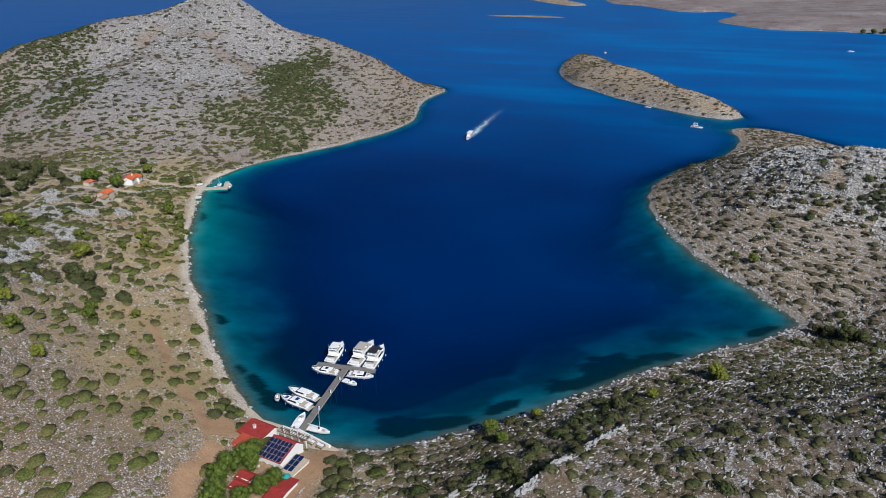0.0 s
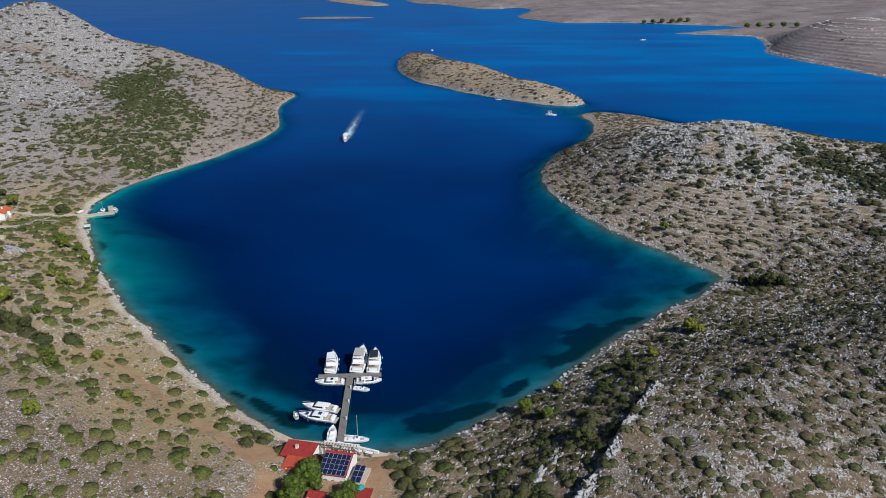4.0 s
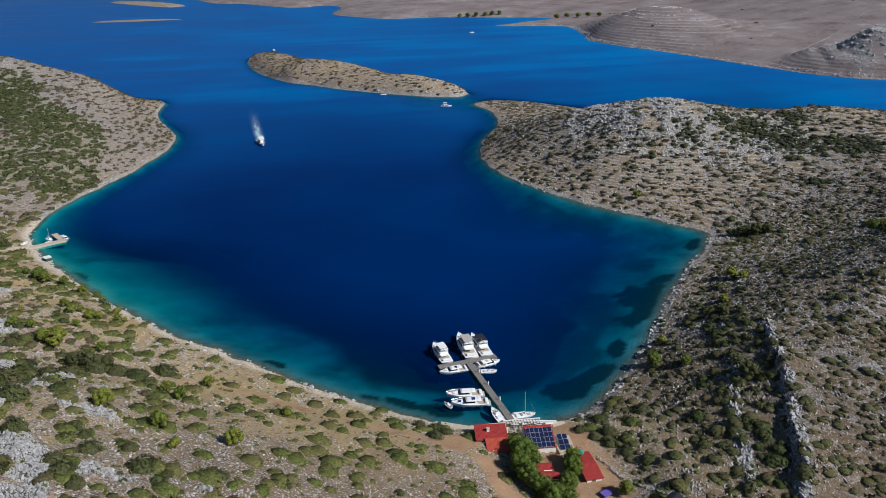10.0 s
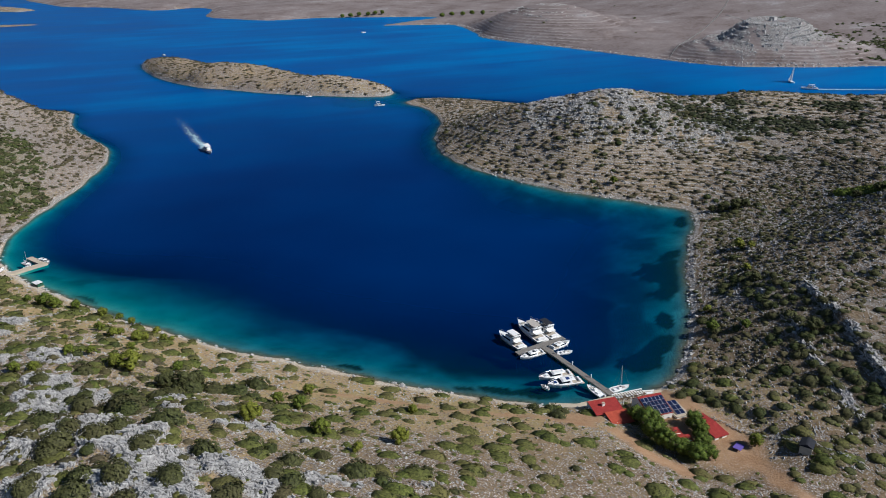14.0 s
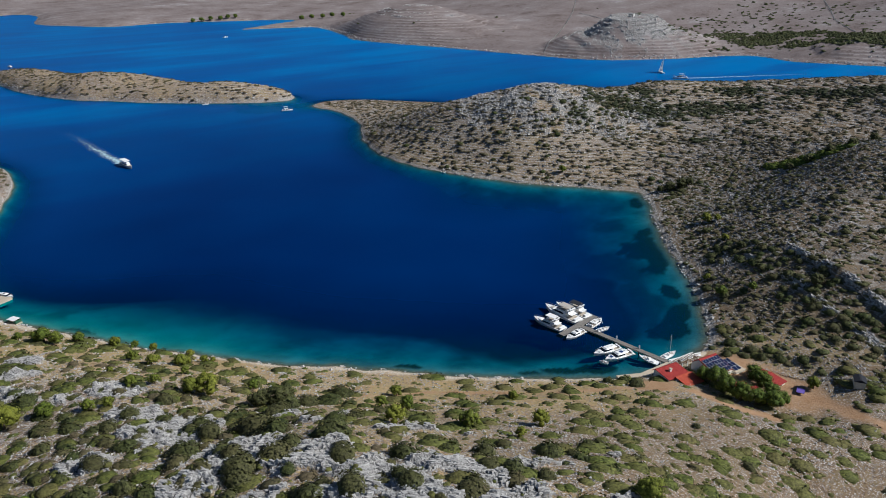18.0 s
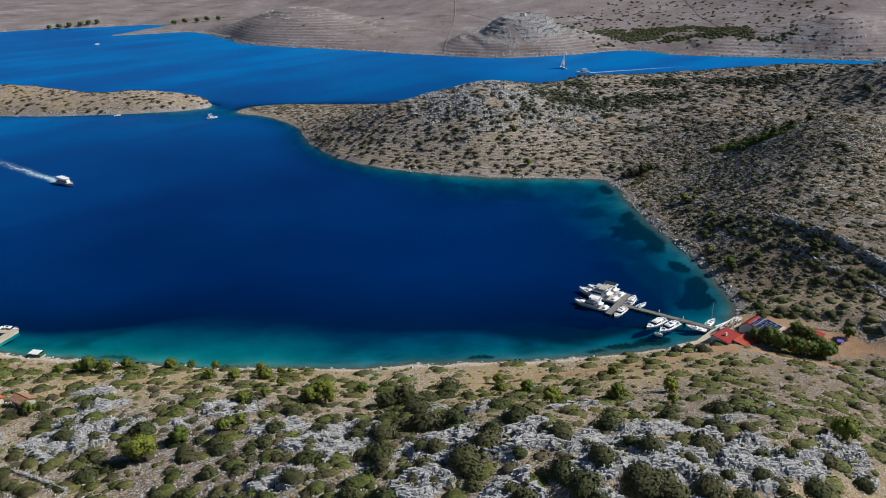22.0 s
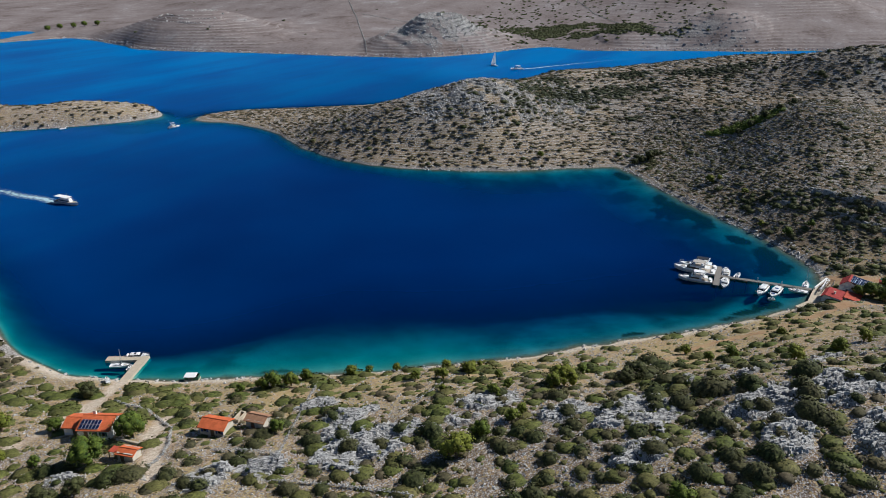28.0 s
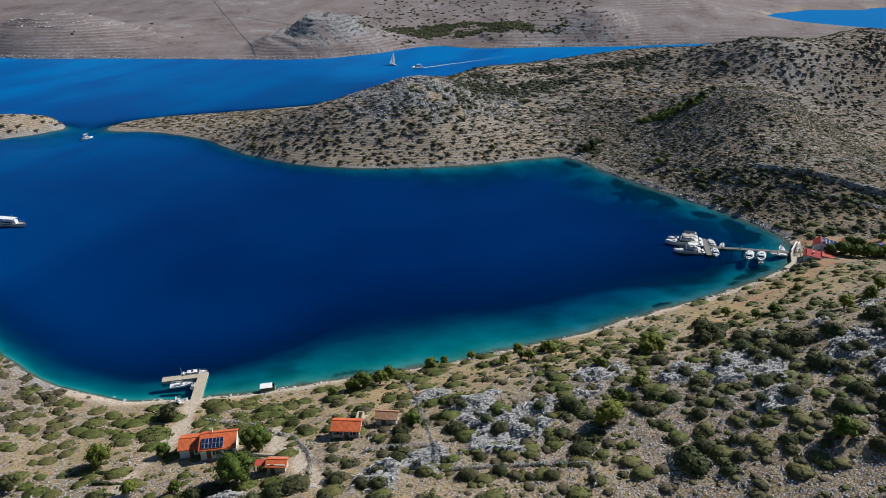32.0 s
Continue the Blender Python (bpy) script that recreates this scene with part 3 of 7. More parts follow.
        soil = np.maximum(soil, smoothstep(wide * 1.3, wide * 0.5, best + 1.6 * (vnoise(x, y, 4, 2.0) - 0.5) * min(wide, 2)))
    lot = np.exp(-(((x + 24) / 9) ** 2 + ((y - 112) / 17) ** 2) ** 2)
    soil = np.maximum(soil, 0.8 * smoothstep(0.3, 0.7, lot + 0.5 * (fbm(x, y, 8, 3, 3.0) - 0.5)))
    soil = soil * (d > 1.0)
    return z, d, rock, green, soil, weed, main, far


# x, y and size of the bare outcrops on the western slope
OUTCROPS = [(-173.8, 224.7, 5.7), (-170.2, 236.6, 3.4), (-179.7, 212.0, 6.0), (-173.5, 207.7, 4.3), (-166.9, 201.1, 4.4), (-155.9, 197.0, 4.0), (-186.1, 215.2, 4.7),
            (-155.8, 179.1, 4.5), (-147.3, 167.7, 3.3), (-151.6, 160.3, 5.2), (-158.1, 150.2, 3.7), (-149.7, 144.9, 5.9), (-143.8, 137.5, 6.1), (-158.6, 137.3, 4.4),
            (-202.4, 233.9, 5.2), (-196.8, 229.8, 4.1), (-206.1, 245.6, 3.5), (-169.4, 162.8, 4.1), (-215, 262, 4)]
SLABS = [(-156.9, 170.4, 4.4), (-144.2, 143.7, 4.3), (-141.1, 130.7, 4.0), (-134.3, 115.7, 4.6), (-129.4, 113.6, 4.5), (-124.4, 112.1, 3.9), (-135.6, 109.0, 3.9),
         (-131.8, 147.7, 2.5), (-114.3, 107.0, 2.4), (-108.6, 104.8, 1.9), (-136.7, 131.4, 3.1), (-138.9, 124.0, 4.9), (-134.8, 119.9, 6.0), (-129.1, 115.6, 5.1),
         (-134.4, 111.3, 4.8), (-134.9, 106.5, 4.8), (-132.7, 100.3, 4.3), (-125.8, 96.5, 4.0), (-141.8, 114.3, 3.7), (-153.8, 120.5, 3.8), (-151.0, 113.1, 3.8), (-147.2, 106.2, 3.9), (-141.7, 99.6, 4.0), (-154.3, 125.6, 2.9), (-149.5, 136.5, 3.0),
         (-117, 91, 4.6), (-112, 86, 3.4), (-115, 84, 3.6), (-121, 100, 4.6), (-122, 94, 4.6), (-122, 105, 4.0), (-101, 84, 2.6), (-96, 103, 1.8)]
WEED = [(35, 193, 14.5, 9, 0.75), (-9, 150, 6, 5, 0.6), (1, 154, 6.5, 4, 0.5), (-84, 181.5, 5, 2.2, -0.7), (-53, 153.5, 6, 2.2, -0.7), (-46, 149, 5, 2.5, -0.4),
        (79, 228, 6, 4, 0.8), (-61, 158, 3, 1.5, -0.7), (12, 165, 6, 3, 0.8), (-150, 262, 6, 2.5, -1.0), (-20, 160, 6, 2, 0.2)]
PATHS = [([(-46, 124), (-55.5, 131.5), (-67.4, 140), (-76.5, 148.5), (-84.5, 155.8), (-92.5, 162.5), (-104, 166.5), (-112, 171.5)], 1.0),
         ([(-20, 133), (-18.8, 127), (-18.8, 121), (-18.6, 114), (-20.7, 107), (-23, 96), (-25, 80)], 2.6),
         ([(-48, 130), (-43, 126.5)], 2.2), ([(-42.5, 120), (-41, 112), (-38.5, 103)], 2.6),
         ([(-173.5, 297.5), (-179.7, 294), (-186.6, 290.9), (-192.5, 290.3), (-199.3, 287.8), (-207.2, 288.7), (-219.3, 284), (-240, 276)], 2.1),
         ([(-186, 267.4), (-193.9, 262.3), (-197, 256), (-202, 252.5), (-206, 246)], 2.2)]


def heights(x, y):
    return ground_parts(np.asarray(x, float), np.asarray(y, float))[0]

# ---- ground, sea bed and water ----
def lines(*stretches):
    """Grid lines: start, then (end, spacing) pairs."""
    out = [stretches[0]]
    for end, gap in stretches[1:]:
        n = max(1, round((end - out[-1]) / gap))
        out += list(np.linspace(out[-1], end, n + 1)[1:])
    return np.array(out)


def grid_mesh(name, xs, ys, z):
    me = bpy.data.meshes.new(name)
    gx, gy = np.meshgrid(xs, ys)
    co = np.stack([gx.ravel(), gy.ravel(), z.ravel()], 1)
    nx, ny = len(xs), len(ys)
    i = (np.arange(ny - 1)[:, None] * nx + np.arange(nx - 1)).ravel()
    fill_mesh(me, co, np.stack([i, i + 1, i + nx + 1, i + nx], 1))
    return me


def fill_mesh(me, co, faces, smooth=True):
    n, k = faces.shape
    me.vertices.add(len(co))
    me.vertices.foreach_set("co", np.asarray(co, np.float32).ravel())
    me.loops.add(n * k)
    me.loops.foreach_set("vertex_index", faces.astype(np.int32).ravel())
    me.polygons.add(n)
    me.polygons.foreach_set("loop_start", np.arange(0, n * k, k, dtype=np.int32))
    me.polygons.foreach_set("use_smooth", np.full(n, smooth))
    me.update(calc_edges=True)


def paint(me, name, r, g, b, w):
    a = me.color_attributes.new(name, "FLOAT_COLOR", "POINT")
    a.data.foreach_set("color", np.stack([r, g, b, w], -1).astype(np.float32).ravel())


def number(me, name, v):
    a = me.attributes.new(name, "FLOAT", "POINT")
    a.data.foreach_set("value", np.asarray(v, np.float32).ravel())


XS = lines(-5200, (-1400, 250), (-700, 40), (-430, 9), (-235, 3.2), (-200, 1.3), (-100, 0.95), (60, 1.5), (130, 2.0), (330, 3.2), (420, 5), (590, 3.2), (700, 4.5), (1200, 18), (2200, 80), (5200, 300))
YS = lines(-5200, (-300, 400), (60, 30), (76, 4), (215, 0.98), (310, 1.7), (430, 3.0), (500, 4.0), (630, 3.0), (690, 4.0), (960, 5), (1500, 14), (2600, 40), (5200, 260))
gx, gy = np.meshgrid(XS, YS)
gz, gd, rock_m, green_m, soil_m, weed_m, main_m, far_m = ground_parts(gx.ravel(), gy.ravel())
me = grid_mesh("ground", XS, YS, gz)
far_mask = (far_m > 0) * 1.0
hillwhite = np.exp(-(((gx.ravel() + 290) / 185) ** 2 + ((gy.ravel() - 470) / 175) ** 2) ** 2)
rubble = np.exp(-((gx.ravel() + 185) / 60) ** 2 - ((gy.ravel() - 165) / 60) ** 2)
stony = np.clip(0.43 + 0.27 * rubble - 0.28 * smoothstep(-12, 12, gx.ravel()) + 0.26 * smoothstep(-12, 12, gx.ravel()) * smoothstep(200, 245, gy.ravel()) + 0.52 * hillwhite, 0, 1)
stony -= 0.26 * smoothstep(48, 22, gd) * (gx.ravel() < -55) * (gy.ravel() < 330)
stony *= np.where(main_m > 0, 1, 1.3)
beach = np.where(gx.ravel() < -25, 4.0, 2.4) - 1.6 * smoothstep(330, 380, gy.ravel()) * (gx.ravel() < -25)
shore_m = smoothstep(beach, beach * 0.42, gd + 2.5 * (fbm(gx.ravel(), gy.ravel(), 12, 3, 8.0) - 0.5)) * (gd > -3)
# eastern earth, and a southern patch that paints the shade of a slope
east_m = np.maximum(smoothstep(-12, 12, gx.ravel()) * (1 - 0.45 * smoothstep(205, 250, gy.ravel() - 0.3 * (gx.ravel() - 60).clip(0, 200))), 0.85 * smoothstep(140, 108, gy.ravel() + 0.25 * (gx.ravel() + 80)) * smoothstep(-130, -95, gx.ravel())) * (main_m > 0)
shore_m = np.maximum(shore_m * (far_m < 0), 0.9 * soil_m * (gx.ravel() < -150))
paint(me, "zone", rock_m, green_m, soil_m, shore_m)
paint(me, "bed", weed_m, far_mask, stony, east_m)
me.materials.append(GROUND)
ground = tagged(new("ground", me), "stony limestone hills with dry scrub and sandy sea bed", "ground", kind="structure")

WX = lines(-5200, (-1400, 300), (-400, 25), (-200, 6), (110, 4), (420, 9), (1300, 40), (5200, 300))
WY = lines(-5200, (-300, 500), (100, 60), (320, 4), (900, 8), (1000, 20), (2000, 60), (5200, 260))
wx, wy = np.meshgrid(WX, WY)
me = grid_mesh("water", WX, WY, np.zeros_like(wx))
wz, wd, _, _, _, _, wmain, wfar = ground_parts(wx.ravel(), wy.ravel())
number(me, "depth", np.maximum(np.maximum(-wz, 0), np.where((wfar > -60) | (wy.ravel() > 900) | (wx.ravel() < -230), 9, 0)))
# beyond the bay, where the sky reflection painted into the colour sets in
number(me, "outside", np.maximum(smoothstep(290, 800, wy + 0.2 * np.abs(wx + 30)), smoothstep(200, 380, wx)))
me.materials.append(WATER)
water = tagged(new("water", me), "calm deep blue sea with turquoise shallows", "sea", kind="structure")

# ---- scrub ----
def bush_shape(rng, leaves, tall, size, sides=8, full=0.92):
    """A rounded leafy mound with small leaf clumps over it, about one metre in radius: places, triangles and soft normals."""
    v, f, nn = [], [], []
    n, long = sides, rng.uniform(1.0, 1.35)
    wave = [1 + rng.uniform(-0.16, 0.16) for _ in range(n)]
    for h, w in ((-0.2, 1.0), (0.45, 0.86), (0.85, 0.5)):
        for k in range(n):
            a = 6.283 * k / n + rng.uniform(-0.12, 0.12)
            x, y = full * w * wave[k] * math.cos(a) * long, full * w * wave[k] * math.sin(a)
            v.append((x, y, full * tall * h * rng.uniform(0.85, 1.15)))
            nn.append(Vector((x * 0.7, y * 0.7, 0.25 + 1.0 * h)).normalized())
    v.append((0, 0, full * tall))
    nn.append(Vector((0, 0, 1)))
    for k in range(n):
        a, b = k, (k + 1) % n
        f += [(a, b, n + b), (a, n + b, n + a), (n + a, n + b, 2 * n + b), (n + a, 2 * n + b, 2 * n + a), (2 * n + a, 2 * n + b, 3 * n)]
    for _ in range(leaves):
        az, el = rng.uniform(0, 6.283), math.asin(rng.uniform(0.0, 1.0))
        r = rng.uniform(0.86, 1.06) * wave[int(az / 6.2832 * n) % n]
        c = Vector((r * math.cos(el) * math.cos(az) * long, r * math.cos(el) * math.sin(az), tall * r * math.sin(el)))
        out = Vector((math.cos(el) * math.cos(az), math.cos(el) * math.sin(az), 0.3 + math.sin(el)))
        out = (out + Vector((rng.uniform(-1, 1), rng.uniform(-1, 1), rng.uniform(-1, 1))) * 0.45).normalized()
        side = out.orthogonal().normalized()
        side.rotate(Matrix.Rotation(rng.uniform(0, 6.283), 3, out))
        up = out.cross(side)
        s = size * rng.uniform(0.6, 1.3)
        i = len(v)
        v += [tuple(c + side * s), tuple(c - side * s * 0.6 + up * s * 0.8), tuple(c - side * s * 0.6 - up * s * 0.8)]
        f.append((i, i + 1, i + 2))
        nn += [(c * 0.7 + out * 0.5 + Vector((0, 0, 0.15))).normalized()] * 3
    return np.array(v, float), np.array(f, int), np.array([n[:] for n in nn])


def scatter(name, label, places, radius, tint, shapes, mat, category, rng, sink=0.0, flatten=1.0, turn=None):
    """One mesh of many copies of the shapes, set on the ground."""
    z = heights(places[:, 0], places[:, 1]) - sink
    which = rng.randint(0, len(shapes), len(places))
    vs, fs, ts, ns, base = [], [], [], [], 0
    for k, (sv, sf, sn) in enumerate(shapes):
        sel = np.where(which == k)[0]
        if not len(sel):
            continue
        a = rng.rand(len(sel)) * 6.283 if turn is None else turn + rng.randn(len(sel)) * 0.35
        s = radius[sel]
        c, n = np.cos(a) * s, np.sin(a) * s
        x = c[:, None] * sv[:, 0] - n[:, None] * sv[:, 1] + places[sel, 0][:, None]
        y = n[:, None] * sv[:, 0] + c[:, None] * sv[:, 1] + places[sel, 1][:, None]
        h = (s * flatten * (0.8 + 0.4 * rng.rand(len(sel))))[:, None] * sv[:, 2] + z[sel][:, None]
        vs.append(np.stack([x, y, h], -1).reshape(-1, 3))
        fs.append((sf[None] + (np.arange(len(sel)) * len(sv))[:, None, None]).reshape(-1, 3) + base)
        ts.append(np.repeat(tint[sel], len(sv)))
        if sn is not None:
            ca, sa = np.cos(a)[:, None], np.sin(a)[:, None]
            ns.append(np.stack([ca * sn[:, 0] - sa * sn[:, 1], sa * sn[:, 0] + ca * sn[:, 1], np.broadcast_to(sn[:, 2], (len(sel), len(sn)))], -1).reshape(-1, 3))
        base += len(sel) * len(sv)
    me = bpy.data.meshes.new(name)
    fill_mesh(me, np.concatenate(vs), np.concatenate(fs), False)
    number(me, "tint", np.concatenate(ts))
    if ns:
        me.normals_split_custom_set_from_vertices(np.concatenate(ns))
    me.materials.append(mat)
    return tagged(new(name, me), label, category, kind="stuff")


def spots(rng, x0, x1, y0, y1, count, gap):
    """Random places with a least distance between them, by cells."""
    p = np.stack([rng.uniform(x0, x1, count), rng.uniform(y0, y1, count)], 1)
    cell = np.floor(p / gap).astype(int)
    _, keep = np.unique(cell[:, 0] * 100003 + cell[:, 1], return_index=True)
    return p[np.sort(keep)]


prng, nrng = random.Random(5), np.random.RandomState(11)
CUSHION = [bush_shape(prng, 64, 0.20, 0.135) for _ in range(6)]
SHRUB = [bush_shape(prng, 130, 0.72, 0.17, 7, 0.8) for _ in range(5)]
LOW = [bush_shape(prng, 20, 0.36, 0.23, 6) for _ in range(5)]
TUFT = [bush_shape(prng, 10, 0.55, 0.34, 4, 0.8) for _ in range(5)]
MAT = [bush_shape(prng, 8, 0.20, 0.34, 5, 0.85) for _ in range(6)]


def keep_on(p, low=1.2, soil_max=0.35):
    z, d, rock, green, soil, weed, main, far = ground_parts(p[:, 0], p[:, 1])
    ok = (d > 2.0) & (z > low) & (soil < soil_max)
    return ok, z, d, rock, green, main


def sizes(n, low, high, power=1.0):
    return low + (high - low) * nrng.rand(n) ** power


# near western slope: flat cushions, then higher shrubs among the rocks
p = spots(nrng, -262, 0, 80, 372, 13000, 5.0)
ok, z, d, rock, green, main = keep_on(p, 0.7)
ok &= d > 4
ok &= (rock < 0.6) & (vnoise(p[:, 0], p[:, 1], 22, 2.0) + 0.6 * nrng.rand(len(p)) > 0.46)
p = p[ok]
mates = p[nrng.rand(len(p)) < 0.3]
p = np.concatenate([p, mates + nrng.uniform(-2.6, 2.6, mates.shape)])
scatter("cushion_scrub", "flat olive green cushion shrubs dotted over the stony slope", p, sizes(len(p), 0.7, 2.6, 1.2), nrng.rand(len(p)) ** 1.3, CUSHION, SCRUB, "shrubs", nrng, turn=-0.8)
p = spots(nrng, -245, -100, 150, 330, 2600, 4.6)
ok, z, d, rock, green, main = keep_on(p)
thick = np.exp(-((p[:, 0] + 178) / 14) ** 2 - ((p[:, 1] - 278) / 22) ** 2) + np.exp(-((p[:, 0] + 190) / 9) ** 2 - ((p[:, 1] - 302) / 14) ** 2) + 0.8 * np.exp(-((p[:, 0] + 150) / 14) ** 2 - ((p[:, 1] - 240) / 26) ** 2) + 0.5 * np.exp(-((p[:, 0] + 205) / 20) ** 2 - ((p[:, 1] - 255) / 24) ** 2)
p = p[ok & (thick > 0.45 + 0.7 * nrng.rand(len(p)))]
scatter("cushion_thicket", "broad olive green mats of scrub near the settlement", p, sizes(len(p), 2.0, 3.4), nrng.rand(len(p)) * 0.5, CUSHION, SCRUB, "shrubs", nrng, turn=-0.8)
p = spots(nrng, -245, 0, 80, 320, 16000, 2.9)
ok, z, d, rock, green, main = keep_on(p)
p = p[ok & (nrng.rand(len(p)) < 0.58)]
scatter("dry_tufts", "small dry brown and olive tufts between the cushions", p, sizes(len(p), 0.3, 0.85, 1.4), nrng.rand(len(p)), LOW, SCRUB, "shrubs", nrng)
p = spots(nrng, -260, -30, 80, 330, 4400, 4.4)
ok, z, d, rock, green, main = keep_on(p)
dens = np.exp(-((p[:, 0] + 155) / 42) ** 2 - ((p[:, 1] - 165) / 55) ** 2) + 0.45 * np.exp(-((p[:, 0] + 195) / 45) ** 2 - ((p[:, 1] - 255) / 50) ** 2) + 0.6 * np.exp(-((p[:, 0] + 100) / 45) ** 2 - ((p[:, 1] - 96) / 18) ** 2)
p = p[ok & (dens > 0.2 + 1.0 * nrng.rand(len(p)))]
scatter("maquis_shrubs", "dark green rounded evergreen shrubs among grey rocks", p, sizes(len(p), 0.7, 1.7), nrng.rand(len(p)), SHRUB, MAQUIS, "shrubs", nrng, flatten=0.85)
p = spots(nrng, -262, -130, 100, 250, 1500, 4.8)
ok, z, d, rock, green, main = keep_on(p)
p = p[ok & (d > 22) & (rock < 0.5)]
scatter("dry_cushions", "brown dry cushion shrubs among the stones", p, sizes(len(p), 0.6, 1.7, 1.2), nrng.rand(len(p)), CUSHION + LOW, HEATH, "shrubs", nrng, flatten=1.1)
# the slopes that run on to the south and west
p = np.concatenate([spots(nrng, -430, 330, -40, 80, 3000, 8.0), spots(nrng, -430, -244, 60, 330, 2500, 6.0)])
ok, z, d, rock, green, main = keep_on(p)
p = p[ok & (nrng.rand(len(p)) < 0.8)]
scatter("outlying_scrub", "olive scrub over the stony slopes behind the bay", p, sizes(len(p), 0.8, 2.2), nrng.rand(len(p)), LOW, MAQUIS, "shrubs", nrng, flatten=0.8)
# eastern slopes
p = spots(nrng, -15, 420, -60, 545, 70000, 2.5)
ok, z, d, rock, green, main = keep_on(p)
ok &= (p[:, 0] - 0.5 * p[:, 1] < 330) & (p[:, 1] > 60 - 0.9 * (p[:, 0] - 90).clip(0, 400)) & (nrng.rand(len(p)) > np.where(p[:, 1] < 230, 0.04, 0.06))
p = p[ok]
near = (p[:, 1] < 225) & (p[:, 0] < 135)
kind = nrng.rand(len(p))
a, b = p[near & (kind < 0.70)], p[near & (kind >= 0.86)]
scatter("slope_scrub", "low brownish olive scrub on the stony eastern slope", a, sizes(len(a), 0.6, 1.6), nrng.rand(len(a)), MAT + CUSHION, SLOPE, "shrubs", nrng, flatten=1.0)
scatter("slope_shrubs", "dark olive shrubs on the stony eastern slope", b, sizes(len(b), 0.5, 1.5, 1.3), nrng.rand(len(b)), LOW, SLOPE, "shrubs", nrng, flatten=1.0)
a, b = p[~near & (kind < 0.6)], p[~near & (kind >= 0.6)]
scatter("ridge_scrub", "scattered low olive scrub over the eastern ridge", a, sizes(len(a), 0.7, 2.3, 1.2), 0.15 + 0.85 * nrng.rand(len(a)), MAT, HEATH, "shrubs", nrng, flatten=0.6)
b = b[nrng.rand(len(b)) < 0.35]
scatter("ridge_shrubs", "dark round shrubs scattered over the eastern ridge", b, sizes(len(b), 0.7, 1.7), nrng.rand(len(b)) * 0.8, MAT, HEATH, "shrubs", nrng, flatten=1.1)
p = spots(nrng, 5, 160, 80, 230, 26000, 1.6)
ok, z, d, rock, green, main = keep_on(p, 0.5)
p = p[ok & (d > 4) & (np.hypot(p[:, 0] - 129, (p[:, 1] - 179) * 0.6) > 14) & (vnoise(p[:, 0], p[:, 1], 14, 5.0) + 0.6 * nrng.rand(len(p)) > np.where(p[:, 0] < 45, 0.9, 0.66))]
scatter("slope_heath", "dark low heath between the rock beds of the eastern slope", p, sizes(len(p), 0.35, 1.0, 1.2), nrng.rand(len(p)), MAT, HEATH, "shrubs", nrng, flatten=0.9)
p = spots(nrng, 0, 250, 76, 420, 9000, 2.8)
ok, z, d, rock, green, main = keep_on(p)
axis = (p[:, 0] - 24.5) * 0.86 - (p[:, 1] - 134) * 0.5
line_ = np.exp(-((axis + 1.5) / 3.5) ** 2) * (p[:, 1] < 172) + 1.2 * np.exp(-((axis - 7.5) / 2.8) ** 2) * (p[:, 1] < 156)
dens = 1.0 * line_ + 0.45 * np.exp(-((axis - 2) / 6) ** 2) * (p[:, 1] < 160) + 0.75 * np.exp(-((p[:, 0] - 130) / 35) ** 2 - ((p[:, 1] - 300) / 12) ** 2) + 0.6 * np.exp(-((p[:, 0] - 97) / 10) ** 2 - ((p[:, 1] - 223) / 10) ** 2) + 0.05
dens += 0.7 * np.exp(-((p[:, 0] + 6) / 9) ** 2 - ((p[:, 1] - 126) / 10) ** 2)
p = p[ok & (dens > nrng.rand(len(p)))]
scatter("ledge_shrubs", "dark evergreen shrubs along the rock ledges", p, sizes(len(p), 0.9, 2.0), nrng.rand(len(p)) * 0.7, SHRUB, MAQUIS, "shrubs", nrng)
# thickets along the crest of the ridge and a green grove in the dip below it
p = spots(nrng, 95, 260, 180, 330, 24000, 2.0)
ok, z, d, rock, green, main = keep_on(p)
wood = np.zeros(len(p))
for cx, cy, ru, rv in ((152, 298, 15, 6), (163, 280, 13, 7), (179, 265, 14, 6), (143, 306, 11, 5), (118, 300, 5, 3), (171, 301, 9, 6), (214, 262, 12, 5),
                       (219, 232, 16, 5), (230, 202, 15, 5), (143, 242, 4, 3), (175, 232, 4, 3), (217, 201, 4, 3), (195, 250, 12, 4)):
    u, w = (p[:, 0] - cx) * 0.6 - (p[:, 1] - cy) * 0.8, (p[:, 0] - cx) * 0.8 + (p[:, 1] - cy) * 0.6
    wood = np.maximum(wood, 1.5 * np.exp(-(u / ru) ** 2 - (w / rv) ** 2))
wood = wood * smoothstep(0.26, 0.44, fbm(p[:, 0], p[:, 1], 12, 3, 17.0))
p = p[ok & (wood > nrng.rand(len(p)))]
scatter("crest_thicket", "dark olive thicket along the crest of the ridge", p, sizes(len(p), 1.1, 2.6), nrng.rand(len(p)) * 0.5, TUFT, THICKET, "shrubs", nrng, flatten=0.7)
p = spots(nrng, 105, 150, 145, 205, 900, 2.2)
u, w = (p[:, 0] - 127) * 0.05 + (p[:, 1] - 178) * 1.0, (p[:, 0] - 127) - 0.05 * (p[:, 1] - 178)
p = p[np.hypot(u / 20, w / 6.5) + 0.5 * (fbm(p[:, 0], p[:, 1], 10, 3, 9.0) - 0.5) < 0.95]
scatter("green_grove", "fresh green bushes in the dip of the ridge", p, sizes(len(p), 1.4, 2.7), nrng.rand(len(p)) * 0.3, SHRUB, PINE, "shrubs", nrng, flatten=1.0)
